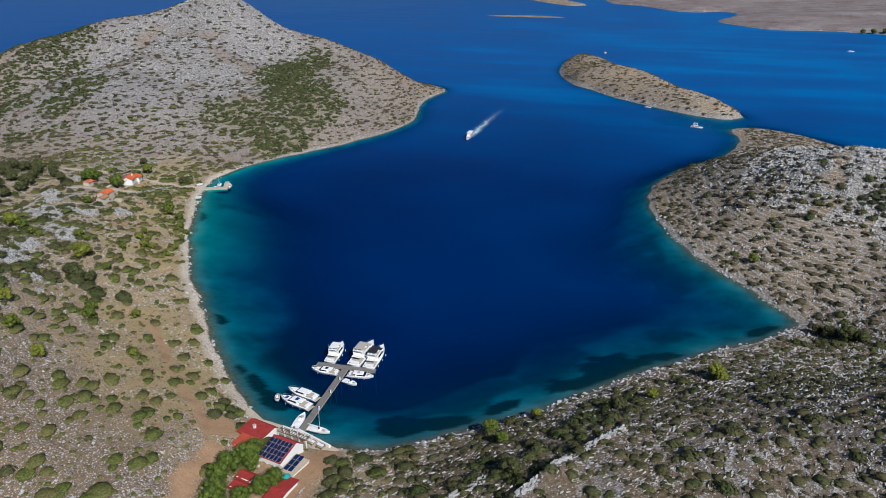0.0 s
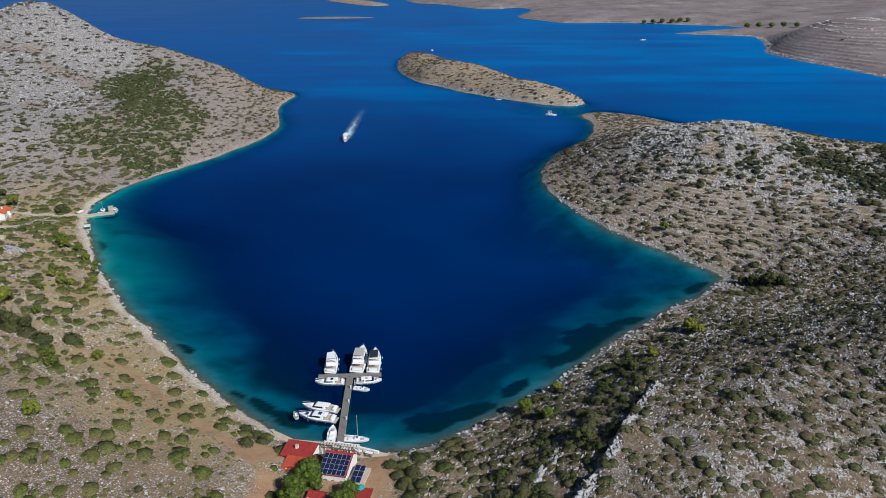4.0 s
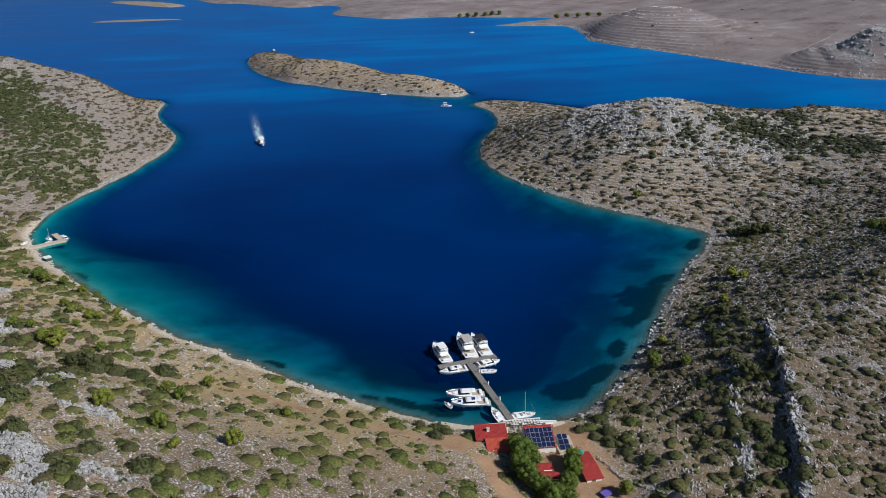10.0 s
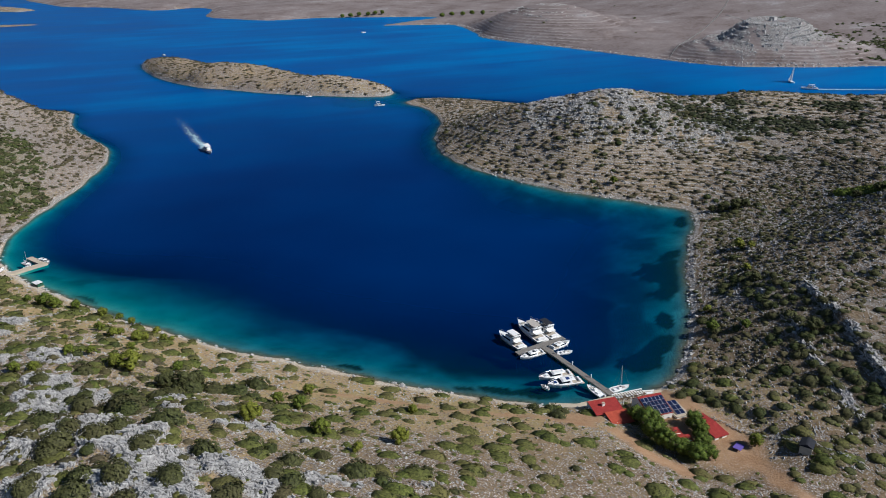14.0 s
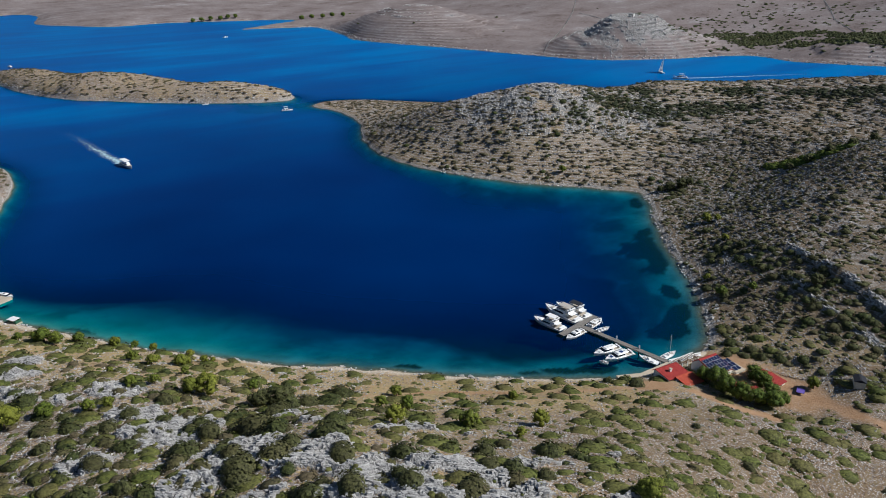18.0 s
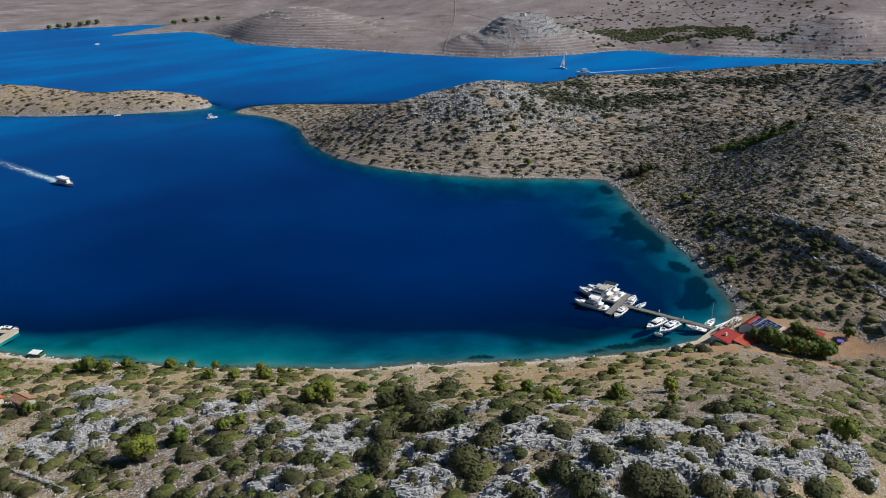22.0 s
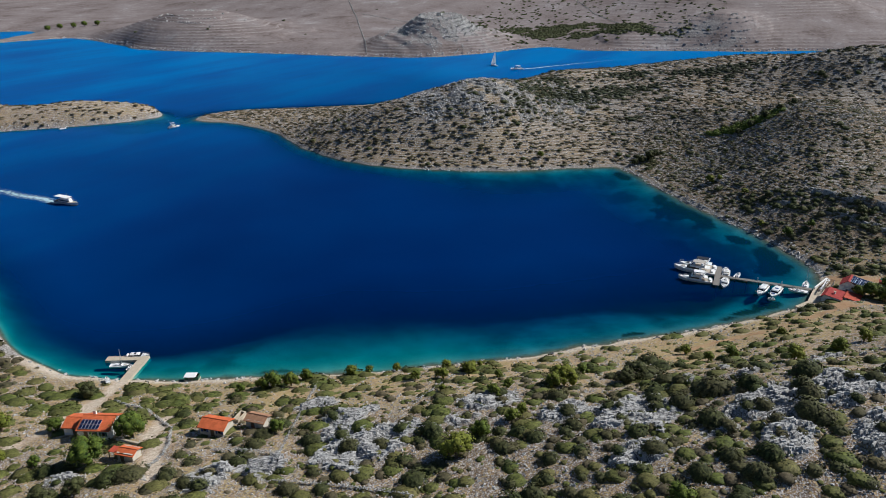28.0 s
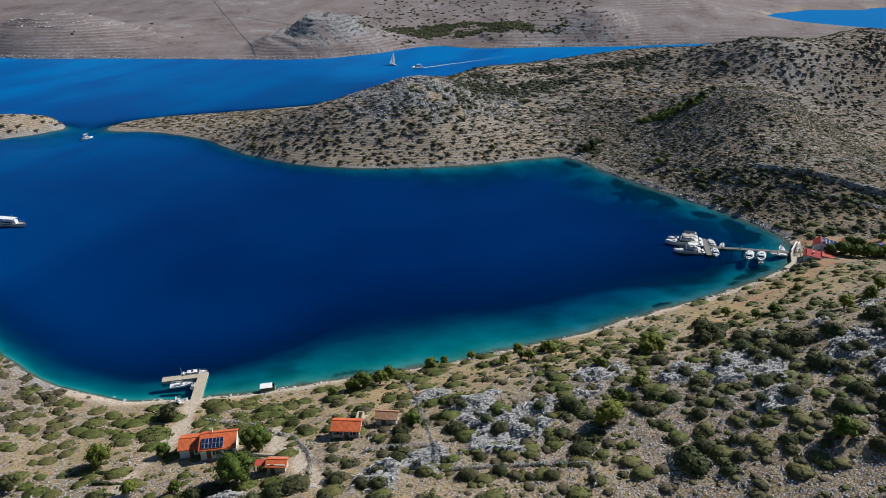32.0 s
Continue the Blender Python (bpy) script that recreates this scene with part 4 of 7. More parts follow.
# western hill, the small island and the far shore
p = spots(nrng, -520, -130, 225, 665, 20000, 3.5)
ok, z, d, rock, green, main = keep_on(p, 0.6)
ok &= (nrng.rand(len(p)) > 0.12) & ((p[:, 0] < -245) | (p[:, 1] > 320))
p = p[ok]
scatter("hill_shrubs", "dark shrubs dotted over the pale rocky hill", p, sizes(len(p), 0.6, 2.3, 1.3), nrng.rand(len(p)) * 0.8, MAT + TUFT, HEATH, "shrubs", nrng, flatten=0.9)
p = spots(nrng, -500, -140, 300, 560, 24000, 2.3)
ok, z, d, rock, green, main = keep_on(p)
clump = fbm(p[:, 0], p[:, 1], 24, 3, 33.0)
green = np.maximum(green, smoothstep(0.34, 0.5, clump) * np.exp(-((p[:, 0] + 345) / 55) ** 2 - ((p[:, 1] - 350) / 34) ** 2))
green = np.maximum(green, smoothstep(0.32, 0.46, clump) * smoothstep(1.2, 0.8, np.hypot((p[:, 0] + 440) / 50, (p[:, 1] - 450) / 55)))
p = p[ok & (green > 0.3 * nrng.rand(len(p)) + 0.1) & (nrng.rand(len(p)) < 0.85)]
scatter("hillside_thicket", "green maquis thicket on the hillside", p, sizes(len(p), 1.2, 2.3), nrng.rand(len(p)) * 0.35, TUFT, MAQUIS, "shrubs", nrng)
p = spots(nrng, -95, 95, 555, 885, 9000, 2.6)
ok, z, d, rock, green, main = keep_on(p)
p = p[ok & (main < 0) & (nrng.rand(len(p)) < 0.55)]
scatter("island_scrub", "low olive scrub dotted over the small island", p, sizes(len(p), 0.6, 2.1), nrng.rand(len(p)), MAT + TUFT, HEATH, "shrubs", nrng, flatten=0.8)
# thickets and single bushes on the far pasture
FIELD = (628, 440)
p = np.concatenate([spots(nrng, 520, 860, 280, 640, 30000, 2.4), spots(nrng, 340, 1100, 380, 1300, 900, 10)])
z, d, rock, green, soil, weed, main, far_d = ground_parts(p[:, 0], p[:, 1])
u = (p[:, 0] - FIELD[0]) * 0.1 - (p[:, 1] - FIELD[1])
w = (p[:, 0] - FIELD[0]) + (p[:, 1] - FIELD[1]) * 0.1
field = smoothstep(1.25, 0.85, np.hypot(u / 105, w / 38) + 1.3 * (fbm(p[:, 0], p[:, 1], 30, 3, 5.0) - 0.5))
field = field * smoothstep(0.30, 0.5, fbm(p[:, 0], p[:, 1], 18, 3, 25.0))
p = p[(far_d > 12) & (np.maximum(field, 0.04) > nrng.rand(len(p)))]
scatter("far_thicket", "dark green thicket and bushes on the far pasture", p, sizes(len(p), 1.2, 3.0), nrng.rand(len(p)) * 0.5, TUFT, MAQUIS, "shrubs", nrng)

# ---- kit for things and parts ----
def thing(name, label, category, m=None, group="", parent=None):
    ob = new(name)
    ob.empty_display_size = 0.5
    if m is not None:
        ob.matrix_world = m
    return tagged(ob, label, category, group)


def part(name, bm, mat, parent, label="", smooth=False):
    """Links a bmesh as one mesh under a thing or a part, in its parent's frame."""
    me = bpy.data.meshes.new(name)
    bm.to_mesh(me)
    bm.free()
    if smooth:
        me.polygons.foreach_set("use_smooth", [True] * len(me.polygons))
    me.materials.append(mat)
    ob = new(name, me)
    ob.parent = parent
    return tagged(ob, label) if label else ob


def shared(name, me, parent, m):
    ob = new(name, me)
    ob.parent = parent
    ob.matrix_local = m
    return ob


def box(bm, x0, x1, y0, y1, z0, z1, bevel=0.0):
    vs = [bm.verts.new(c) for c in ((x0, y0, z0), (x1, y0, z0), (x1, y1, z0), (x0, y1, z0), (x0, y0, z1), (x1, y0, z1), (x1, y1, z1), (x0, y1, z1))]
    fs = [bm.faces.new([vs[i] for i in q]) for q in ((3, 2, 1, 0), (4, 5, 6, 7), (0, 1, 5, 4), (1, 2, 6, 5), (2, 3, 7, 6), (3, 0, 4, 7))]
    if bevel:
        bmesh.ops.bevel(bm, geom=list({e for f in fs for e in f.edges}), offset=bevel, segments=2, affect="EDGES", clamp_overlap=True)
    return bm


def block(x0, x1, y0, y1, z0, z1, bevel=0.0):
    return box(bmesh.new(), x0, x1, y0, y1, z0, z1, bevel)


def frustum(bm, low, high, bevel=0.0):
    """A solid between two rectangles (x0, x1, y0, y1, z)."""
    vs = []
    for x0, x1, y0, y1, z in (low, high):
        vs += [bm.verts.new(c) for c in ((x0, y0, z), (x1, y0, z), (x1, y1, z), (x0, y1, z))]
    fs = [bm.faces.new([vs[i] for i in q]) for q in ((3, 2, 1, 0), (4, 5, 6, 7), (0, 1, 5, 4), (1, 2, 6, 5), (2, 3, 7, 6), (3, 0, 4, 7))]
    if bevel:
        bmesh.ops.bevel(bm, geom=list({e for f in fs for e in f.edges}), offset=bevel, segments=2, affect="EDGES", clamp_overlap=True)
    return bm


def tube(bm, pts, r, sides=6):
    """A round bar along points."""
    rings = []
    for k, p in enumerate(pts):
        p = Vector(p)
        d = (Vector(pts[min(k + 1, len(pts) - 1)]) - Vector(pts[max(k - 1, 0)])).normalized()
        s = d.orthogonal().normalized()
        u = d.cross(s)
        rings.append([bm.verts.new(p + r * (s * math.cos(6.2832 * i / sides) + u * math.sin(6.2832 * i / sides))) for i in range(sides)])
    for a, b in zip(rings[:-1], rings[1:]):
        for i in range(sides):
            bm.faces.new((a[i], a[(i + 1) % sides], b[(i + 1) % sides], b[i]))
    bm.faces.new(rings[0][::-1])
    bm.faces.new(rings[-1])
    return bm


def slab(bm, outline, z0, z1):
    """An upright prism over an outline that runs counter-clockwise."""
    lo, hi = [bm.verts.new((x, y, z0)) for x, y in outline], [bm.verts.new((x, y, z1)) for x, y in outline]
    bm.faces.new(lo[::-1])
    bm.faces.new(hi)
    for k in range(len(lo)):
        j = (k + 1) % len(lo)
        bm.faces.new((lo[k], lo[j], hi[j], hi[k]))
    return bm


def at_ground(x, y, turn=0.0, up=0.0):
    return pose(x, y, float(heights([x], [y])[0]) + up, 0, 0, turn)


GELCOAT = plain("white_gelcoat", (0.80, 0.80, 0.79), 0.25, spec=0.5, vary=0.04, scale=0.6)
CANVAS_TAN = plain("tan_canvas", (0.42, 0.385, 0.35), 0.9, vary=0.12, scale=2)
CANVAS_DARK = plain("dark_canvas", (0.02, 0.022, 0.03), 0.9, vary=0.3, scale=2)
CANVAS_WHITE = plain("white_canvas", (0.74, 0.74, 0.74), 0.9, vary=0.06, scale=2)
TINTED = plain("tinted_glass", (0.012, 0.016, 0.022), 0.08, spec=0.6, vary=0.2, scale=1)
TEAK = plain("teak_deck", (0.42, 0.37, 0.31), 0.75, vary=0.2, scale=3)
STEEL = plain("polished_steel", (0.62, 0.62, 0.62), 0.25, 1.0, vary=0.05)
BLUE_STRIPE = plain("blue_paint", (0.015, 0.04, 0.16), 0.35, vary=0.1)
GREY_RUBBER = plain("grey_rubber", (0.22, 0.22, 0.23), 0.7, vary=0.1)
BOARD = plain("weathered_boards", (0.19, 0.175, 0.16), 0.85, vary=0.25, scale=2.5, relief=0.02)
CONCRETE = plain("pale_concrete", (0.46, 0.39, 0.30), 0.9, vary=0.18, scale=0.7, relief=0.02)
PLASTER = plain("white_plaster", (0.74, 0.73, 0.70), 0.85, vary=0.07, scale=0.9, relief=0.01)
OLD_PLASTER = plain("old_plaster", (0.50, 0.46, 0.39), 0.9, vary=0.2, scale=0.8, relief=0.02)
PANEL_GLASS = plain("solar_cells", (0.012, 0.02, 0.06), 0.15, spec=0.6, vary=0.25, scale=1.2)
ALU = plain("aluminium_frame", (0.68, 0.69, 0.70), 0.4, 0.6, vary=0.05)
WOOD = plain("brown_wood", (0.16, 0.10, 0.06), 0.8, vary=0.25, scale=3)
GREEN_PAINT = plain("green_paint", (0.03, 0.10, 0.06), 0.6, vary=0.15)
TEAL_CLOTH = plain("teal_cloth", (0.03, 0.30, 0.27), 0.9, vary=0.1)
PURPLE_CLOTH = plain("purple_cloth", (0.13, 0.09, 0.36), 0.9, vary=0.15)


def tile_material(name, colour):
    """Clay or sheet roofing: rows along the slope, weathered."""
    m, nt, b = material(name, 0.8, 0, 0.25)
    tc = nt.nodes.new("ShaderNodeTexCoord")
    sx = nt.nodes.new("ShaderNodeSeparateXYZ")
    nt.links.new(tc.outputs["Object"], sx.inputs[0])
    row = maths(nt, "SINE", maths(nt, "MULTIPLY", sx.outputs[0], 25.0))
    blotch, fine = noise_out(nt, 0.9, 4, 0.6, tc.outputs["Object"]), noise_out(nt, 6.0, 3, 0.6, tc.outputs["Object"])
    f = maths(nt, "ADD", maths(nt, "MULTIPLY", blotch, 0.65), maths(nt, "MULTIPLY", fine, 0.35))
    dark, light = tuple(c * 0.72 for c in colour), tuple(min(1, c * 1.22 + 0.01) for c in colour)
    nt.links.new(ramp(nt, f, [(0.32, dark), (0.68, light)]), b.inputs["Base Color"])
    bump(nt, b, row, 0.35, 0.02)
    return m


ROOF_ORANGE = tile_material("orange_clay_tiles", (0.58, 0.13, 0.045))
ROOF_RED = tile_material("red_roof_sheet", (0.30, 0.030, 0.026))
ROOF_BROWN = tile_material("brown_red_tiles", (0.42, 0.07, 0.038))
ROOF_OLD = tile_material("old_clay_tiles", (0.36, 0.19, 0.11))


def hull_shape(L, B, free, deep=0.35):
    """Port and starboard shells with a flared bow and a flat stern; bow towards +x, middle at 0."""
    bm = bmesh.new()
    rows = []
    for k in range(15):
        u = k / 14
        w = B / 2 * (0.90 + 0.10 * min(1, u / 0.3)) * (1 - max(0, (u - 0.42) / 0.58) ** 2.3)
        sheer = free * (0.92 + 0.42 * u * u)
        keel = -deep + (deep + 0.5 * free) * max(0, (u - 0.72) / 0.28) ** 2
        x = L * (u - 0.5)
        lean = 0.05 * L * max(0, (u - 0.8) / 0.2)
        w = max(w, 0.02)
        prof = [(x - lean, 0, keel), (x - lean * 0.7, 0.55 * w, keel * 0.45 + 0.02), (x - lean * 0.4, 0.86 * w, free * 0.30), (x, w, sheer)]
        rows.append(prof)
    grid = []
    for prof in rows:
        line = [bm.verts.new((p[0], -p[1], p[2])) for p in prof[:0:-1]] + [bm.verts.new(p) for p in prof]
        grid.append(line)
    for a, b in zip(grid[:-1], grid[1:]):
        for i in range(6):
            bm.faces.new((a[i], a[i + 1], b[i + 1], b[i]))
    bm.faces.new(grid[0][::-1])
    bmesh.ops.recalc_face_normals(bm, faces=bm.faces)
    return bm, rows


def deck_shape(rows, drop=0.07, inset=0.06, start=0, stop=15):
    bm = bmesh.new()
    port = [bm.verts.new((r[3][0], max(r[3][1] - inset, 0.004), r[3][2] - drop)) for r in rows[start:stop]]
    star = [bm.verts.new((r[3][0], -max(r[3][1] - inset, 0.004), r[3][2] - drop)) for r in rows[start:stop]]
    for k in range(len(port) - 1):
        bm.faces.new((star[k], star[k + 1], port[k + 1], port[k]))
    top = bmesh.ops.extrude_face_region(bm, geom=list(bm.faces))
    bmesh.ops.translate(bm, verts=[v for v in top["geom"] if isinstance(v, bmesh.types.BMVert)], vec=(0, 0, 0.04))
    bmesh.ops.recalc_face_normals(bm, faces=bm.faces)
    return bm


def bow_rail(rows, start, high=0.55, r=0.025):
    bm = bmesh.new()
    side = [(q[3][0] - 0.05, max(q[3][1] - 0.12, 0.0), q[3][2] + high) for q in rows[start:]]
    loop = side + [(x, -y, z) for x, y, z in side[::-1]]
    tube(bm, loop, r, 5)
    for x, y, z in loop[::2]:
        tube(bm, [(x, y, z - high - 0.05), (x, y, z)], r * 0.8, 4)
    return bm


def motor_yacht(name, label, L, B, m, top=None, fly=True, group="moored boats", stripe=False):
    """A motor yacht with cabin, windows, cockpit, rail and, if fly, an upper deck with a canvas top."""
    t = thing(name, label, "boat", m, group)
    free = 0.095 * L if L > 7 else 0.7
    bm, rows = hull_shape(L, B, free)
    hull = part("hull", bm, GELCOAT, t, smooth=True)
    line = bmesh.new()
    for s in (-1, 1):
        pts = [(r[2][0] + 0.0, s * (r[2][1] + 0.035), r[2][2] + 0.36 * free) for r in rows[3:12]]
        tube(line, pts, 0.055 if L > 8 else 0.035, 5)
    part("hull_windows", line, TINTED if not stripe else BLUE_STRIPE, hull, "dark strip along the hull")
    part("deck", deck_shape(rows), GELCOAT, t)
    z = free * 0.95
    part("cockpit_floor", block(-0.44 * L, -0.16 * L, -0.36 * B, 0.36 * B, z - 0.02, z + 0.05), TEAK, t, "teak cockpit floor")
    part("bathing_platform", block(-0.56 * L, -0.49 * L, -0.40 * B, 0.40 * B, 0.22, 0.34, 0.03), TEAK, t, "teak bathing platform")
    part("transom_seat", block(-0.46 * L, -0.40 * L, -0.30 * B, 0.30 * B, z + 0.05, z + 0.5, 0.06), CANVAS_WHITE, t)
    h = 0.085 * L
    c0, c1 = -0.20 * L, 0.24 * L
    low = (c0, c1, -0.37 * B, 0.37 * B, z)
    high = (c0 + 0.02 * L, c1 - 0.15 * L, -0.31 * B, 0.31 * B, z + h)
    cabin = part("cabin", frustum(bmesh.new(), low, high, 0.06), GELCOAT, t)
    part("foredeck_trunk", frustum(bmesh.new(), (c1 - 0.06 * L, c1 + 0.14 * L, -0.26 * B, 0.26 * B, z + 0.08), (c1 - 0.05 * L, c1 + 0.08 * L, -0.2 * B, 0.2 * B, z + 0.30 * h + 0.12), 0.05), GELCOAT, t)

    def level(a):
        return tuple(p + (q - p) * a for p, q in zip(low, high))

    a, b = level(0.40), level(0.86)
    grow = lambda q: (q[0] + 0.06 * L, q[1] + 0.03, q[2] - 0.03, q[3] + 0.03, q[4])
    part("windscreen", frustum(bmesh.new(), grow(a), grow(b)), TINTED, cabin, "dark tinted windows")
    part("sun_pad", block(c1 - 0.01 * L, c1 + 0.07 * L, -0.17 * B, 0.17 * B, z + 0.30 * h + 0.13, z + 0.30 * h + 0.22, 0.04), CANVAS_WHITE if not top else top, t)
    zt = z + h
    if fly:
        rim = frustum(bmesh.new(), (c0 - 0.06 * L, c1 - 0.17 * L, -0.33 * B, 0.33 * B, zt), (c0 - 0.06 * L, c1 - 0.15 * L, -0.36 * B, 0.36 * B, zt + 0.50), 0.05)
        bridge = part("flybridge", rim, GELCOAT, t)
        part("flybridge_floor", block(c0 - 0.04 * L, c1 - 0.20 * L, -0.30 * B, 0.30 * B, zt + 0.40, zt + 0.52), TEAK, bridge)
        part("bench", block(c0 - 0.03 * L, c0 + 0.05 * L, -0.26 * B, 0.26 * B, zt + 0.52, zt + 0.82, 0.05), CANVAS_WHITE, bridge)
        part("helm", frustum(bmesh.new(), (c1 - 0.25 * L, c1 - 0.19 * L, -0.2 * B, 0.2 * B, zt + 0.5), (c1 - 0.25 * L, c1 - 0.215 * L, -0.18 * B, 0.18 * B, zt + 0.95), 0.03), GELCOAT, bridge)
        part("flybridge_screen", frustum(bmesh.new(), (c1 - 0.18 * L, c1 - 0.165 * L, -0.3 * B, 0.3 * B, zt + 0.5), (c1 - 0.20 * L, c1 - 0.19 * L, -0.28 * B, 0.28 * B, zt + 0.82)), TINTED, bridge)
        arch = bmesh.new()
        for s in (-1, 1):
            tube(arch, [(c0 - 0.05 * L, s * 0.32 * B, zt + 0.4), (c0 - 0.08 * L, s * 0.30 * B, zt + 1.5)], 0.07, 6)
        box(arch, c0 - 0.10 * L, c0 - 0.06 * L, -0.31 * B, 0.31 * B, zt + 1.45, zt + 1.6, 0.03)
        arch = part("radar_arch", arch, GELCOAT, t)
        part("radar_dome", frustum(bmesh.new(), (c0 - 0.10 * L, c0 - 0.06 * L, -0.18, 0.18, zt + 1.6), (c0 - 0.095 * L, c0 - 0.065 * L, -0.13, 0.13, zt + 1.8), 0.03), GELCOAT, arch)
        part("aerial", tube(bmesh.new(), [(c0 - 0.08 * L, 0.25 * B, zt + 1.6), (c0 - 0.12 * L, 0.25 * B, zt + 3.2)], 0.02, 4), GELCOAT, arch)
        if top:
            zb = zt + 1.75
            canopy = part("bimini_top", block(c0 - 0.05 * L, c1 - 0.19 * L, -0.31 * B, 0.31 * B, zb, zb + 0.10, 0.04), top, t, "canvas sun top")
            for x in (c0 - 0.03 * L, c1 - 0.21 * L):
                for s in (-1, 1):
                    part("bimini_pole", tube(bmesh.new(), [(x, s * 0.29 * B, zt + 0.45), (x, s * 0.29 * B, zb + 0.02)], 0.025, 5), STEEL, canopy)
        part("cockpit_overhang", block(c0 - 0.16 * L, c0 - 0.04 * L, -0.33 * B, 0.33 * B, zt - 0.02, zt + 0.07, 0.03), GELCOAT, t)
    else:
        part("hardtop", frustum(bmesh.new(), (c0 - 0.10 * L, c1 - 0.15 * L, -0.33 * B, 0.33 * B, zt), (c0 - 0.09 * L, c1 - 0.17 * L, -0.28 * B, 0.28 * B, zt + 0.14), 0.04), GELCOAT, t)
        part("roof_hatch", block(c0 + 0.06 * L, c0 + 0.16 * L, -0.18 * B, 0.18 * B, zt + 0.14, zt + 0.17, 0.01), TINTED if top is None else top, t)
        part("radar_dome", frustum(bmesh.new(), (c0 - 0.04 * L, c0, -0.16, 0.16, zt + 0.14), (c0 - 0.035 * L, c0 - 0.005 * L, -0.12, 0.12, zt + 0.34), 0.02), GELCOAT, t)
    part("bow_rail", bow_rail(rows, 8), STEEL, t, "thin steel bow rail")
    for x in (-0.3, -0.05, 0.18):
        for s in (-1, 1):
            part("fender", tube(bmesh.new(), [(x * L, s * (B / 2 + 0.08), 0.25), (x * L, s * (B / 2 + 0.10), 0.8)], 0.11, 7), GREY_RUBBER if s > 0 else GELCOAT, t)
    return t


def small_boat(name, label, L, B, m, group="moored boats", cover=None, engine=True, mast=0.0):
    """An open boat with thwarts, a console, an outboard and, where given, a mast or a cover."""
    t = thing(name, label, "boat", m, group)
    bm, rows = hull_shape(L, B, 0.62, 0.2)
    part("hull", bm, GELCOAT, t, smooth=True)
    part("deck", deck_shape(rows, 0.10, 0.10), CANVAS_WHITE if cover is None else cover, t)
    rim = bmesh.new()
    for s in (-1, 1):
        tube(rim, [(r[3][0], s * r[3][1], r[3][2] + 0.02) for r in rows], 0.045, 5)
    part("gunwale", rim, GELCOAT, t)
    part("console", frustum(bmesh.new(), (-0.05 * L, 0.12 * L, -0.22 * B, 0.22 * B, 0.55), (-0.04 * L, 0.06 * L, -0.18 * B, 0.18 * B, 1.15), 0.04), GELCOAT, t)
    part("console_screen", frustum(bmesh.new(), (0.055 * L, 0.075 * L, -0.18 * B, 0.18 * B, 1.0), (0.03 * L, 0.05 * L, -0.16 * B, 0.16 * B, 1.42)), TINTED, t)
    part("seat", block(-0.28 * L, -0.12 * L, -0.28 * B, 0.28 * B, 0.56, 0.86, 0.05), CANVAS_WHITE, t)
    part("bow_cushion", block(0.16 * L, 0.30 * L, -0.2 * B, 0.2 * B, 0.62, 0.74, 0.04), CANVAS_TAN, t)
    if engine:
        part("outboard_motor", frustum(bmesh.new(), (-0.56 * L, -0.50 * L, -0.16, 0.16, 0.1), (-0.55 * L, -0.49 * L, -0.2, 0.2, 1.0), 0.05), GREY_RUBBER, t, "dark outboard motor")
    if mast:
        part("mast", tube(bmesh.new(), [(0.08 * L, 0, 0.6), (0.08 * L, 0, mast)], 0.06, 7), ALU, t)
        part("boom", tube(bmesh.new(), [(0.08 * L, 0, 1.5), (-0.42 * L, 0, 1.6)], 0.09, 7), CANVAS_WHITE, t, "boom with furled sail")
        wire = bmesh.new()
        for x, y in ((0.5 * L, 0), (-0.48 * L, 0), (0.06 * L, 0.45 * B), (0.06 * L, -0.45 * B)):
            tube(wire, [(x, y, 0.75), (0.08 * L, 0, mast - 0.1)], 0.012, 3)
        part("rigging", wire, STEEL, t)
    return t


def wall_panel(width, height, thick, holes):
    """A wall along x from 0, with openings (x0, x1, z0, z1) that go through it."""
    bm = bmesh.new()
    xs = sorted({0, width, *(h[0] for h in holes), *(h[1] for h in holes)})
    zs = sorted({0, height, *(h[2] for h in holes), *(h[3] for h in holes)})
    for a, b in zip(xs[:-1], xs[1:]):
        for c, d in zip(zs[:-1], zs[1:]):
            mx, mz = (a + b) / 2, (c + d) / 2
            if not any(h[0] < mx < h[1] and h[2] < mz < h[3] for h in holes):
                box(bm, a, b, 0, thick, c, d)
    bmesh.ops.remove_doubles(bm, verts=bm.verts, dist=1e-4)
    return bm


def opening(parent, x0, x1, z0, z1, thick, door=False, shutters=None):
    """A window or door in a wall, in the wall's frame."""
    f = bmesh.new()
    e = 0.07
    box(f, x0, x0 + e, 0.04, 0.12, z0, z1), box(f, x1 - e, x1, 0.04, 0.12, z0, z1)
    box(f, x0 + e, x1 - e, 0.04, 0.12, z1 - e, z1)
    if not door:
        box(f, x0 + e, x1 - e, 0.04, 0.12, z0, z0 + e)
    w = part("door" if door else "window", f, WOOD if door else GELCOAT, parent)
    part("leaf" if door else "pane", block(x0 + e, x1 - e, 0.07, 0.10, z0 + (0 if door else e), z1 - e), WOOD if door else TINTED, w)
    if not door:
        part("sill", block(x0 - 0.06, x1 + 0.06, -0.09, 0.04, z0 - 0.07, z0), CONCRETE, w)
    if shutters:
        for a, b in ((x0 - (x1 - x0) / 2, x0 - 0.02), (x1 + 0.02, x1 + (x1 - x0) / 2)):
            part("shutter", block(a, b, -0.05, -0.005, z0, z1), shutters, w)


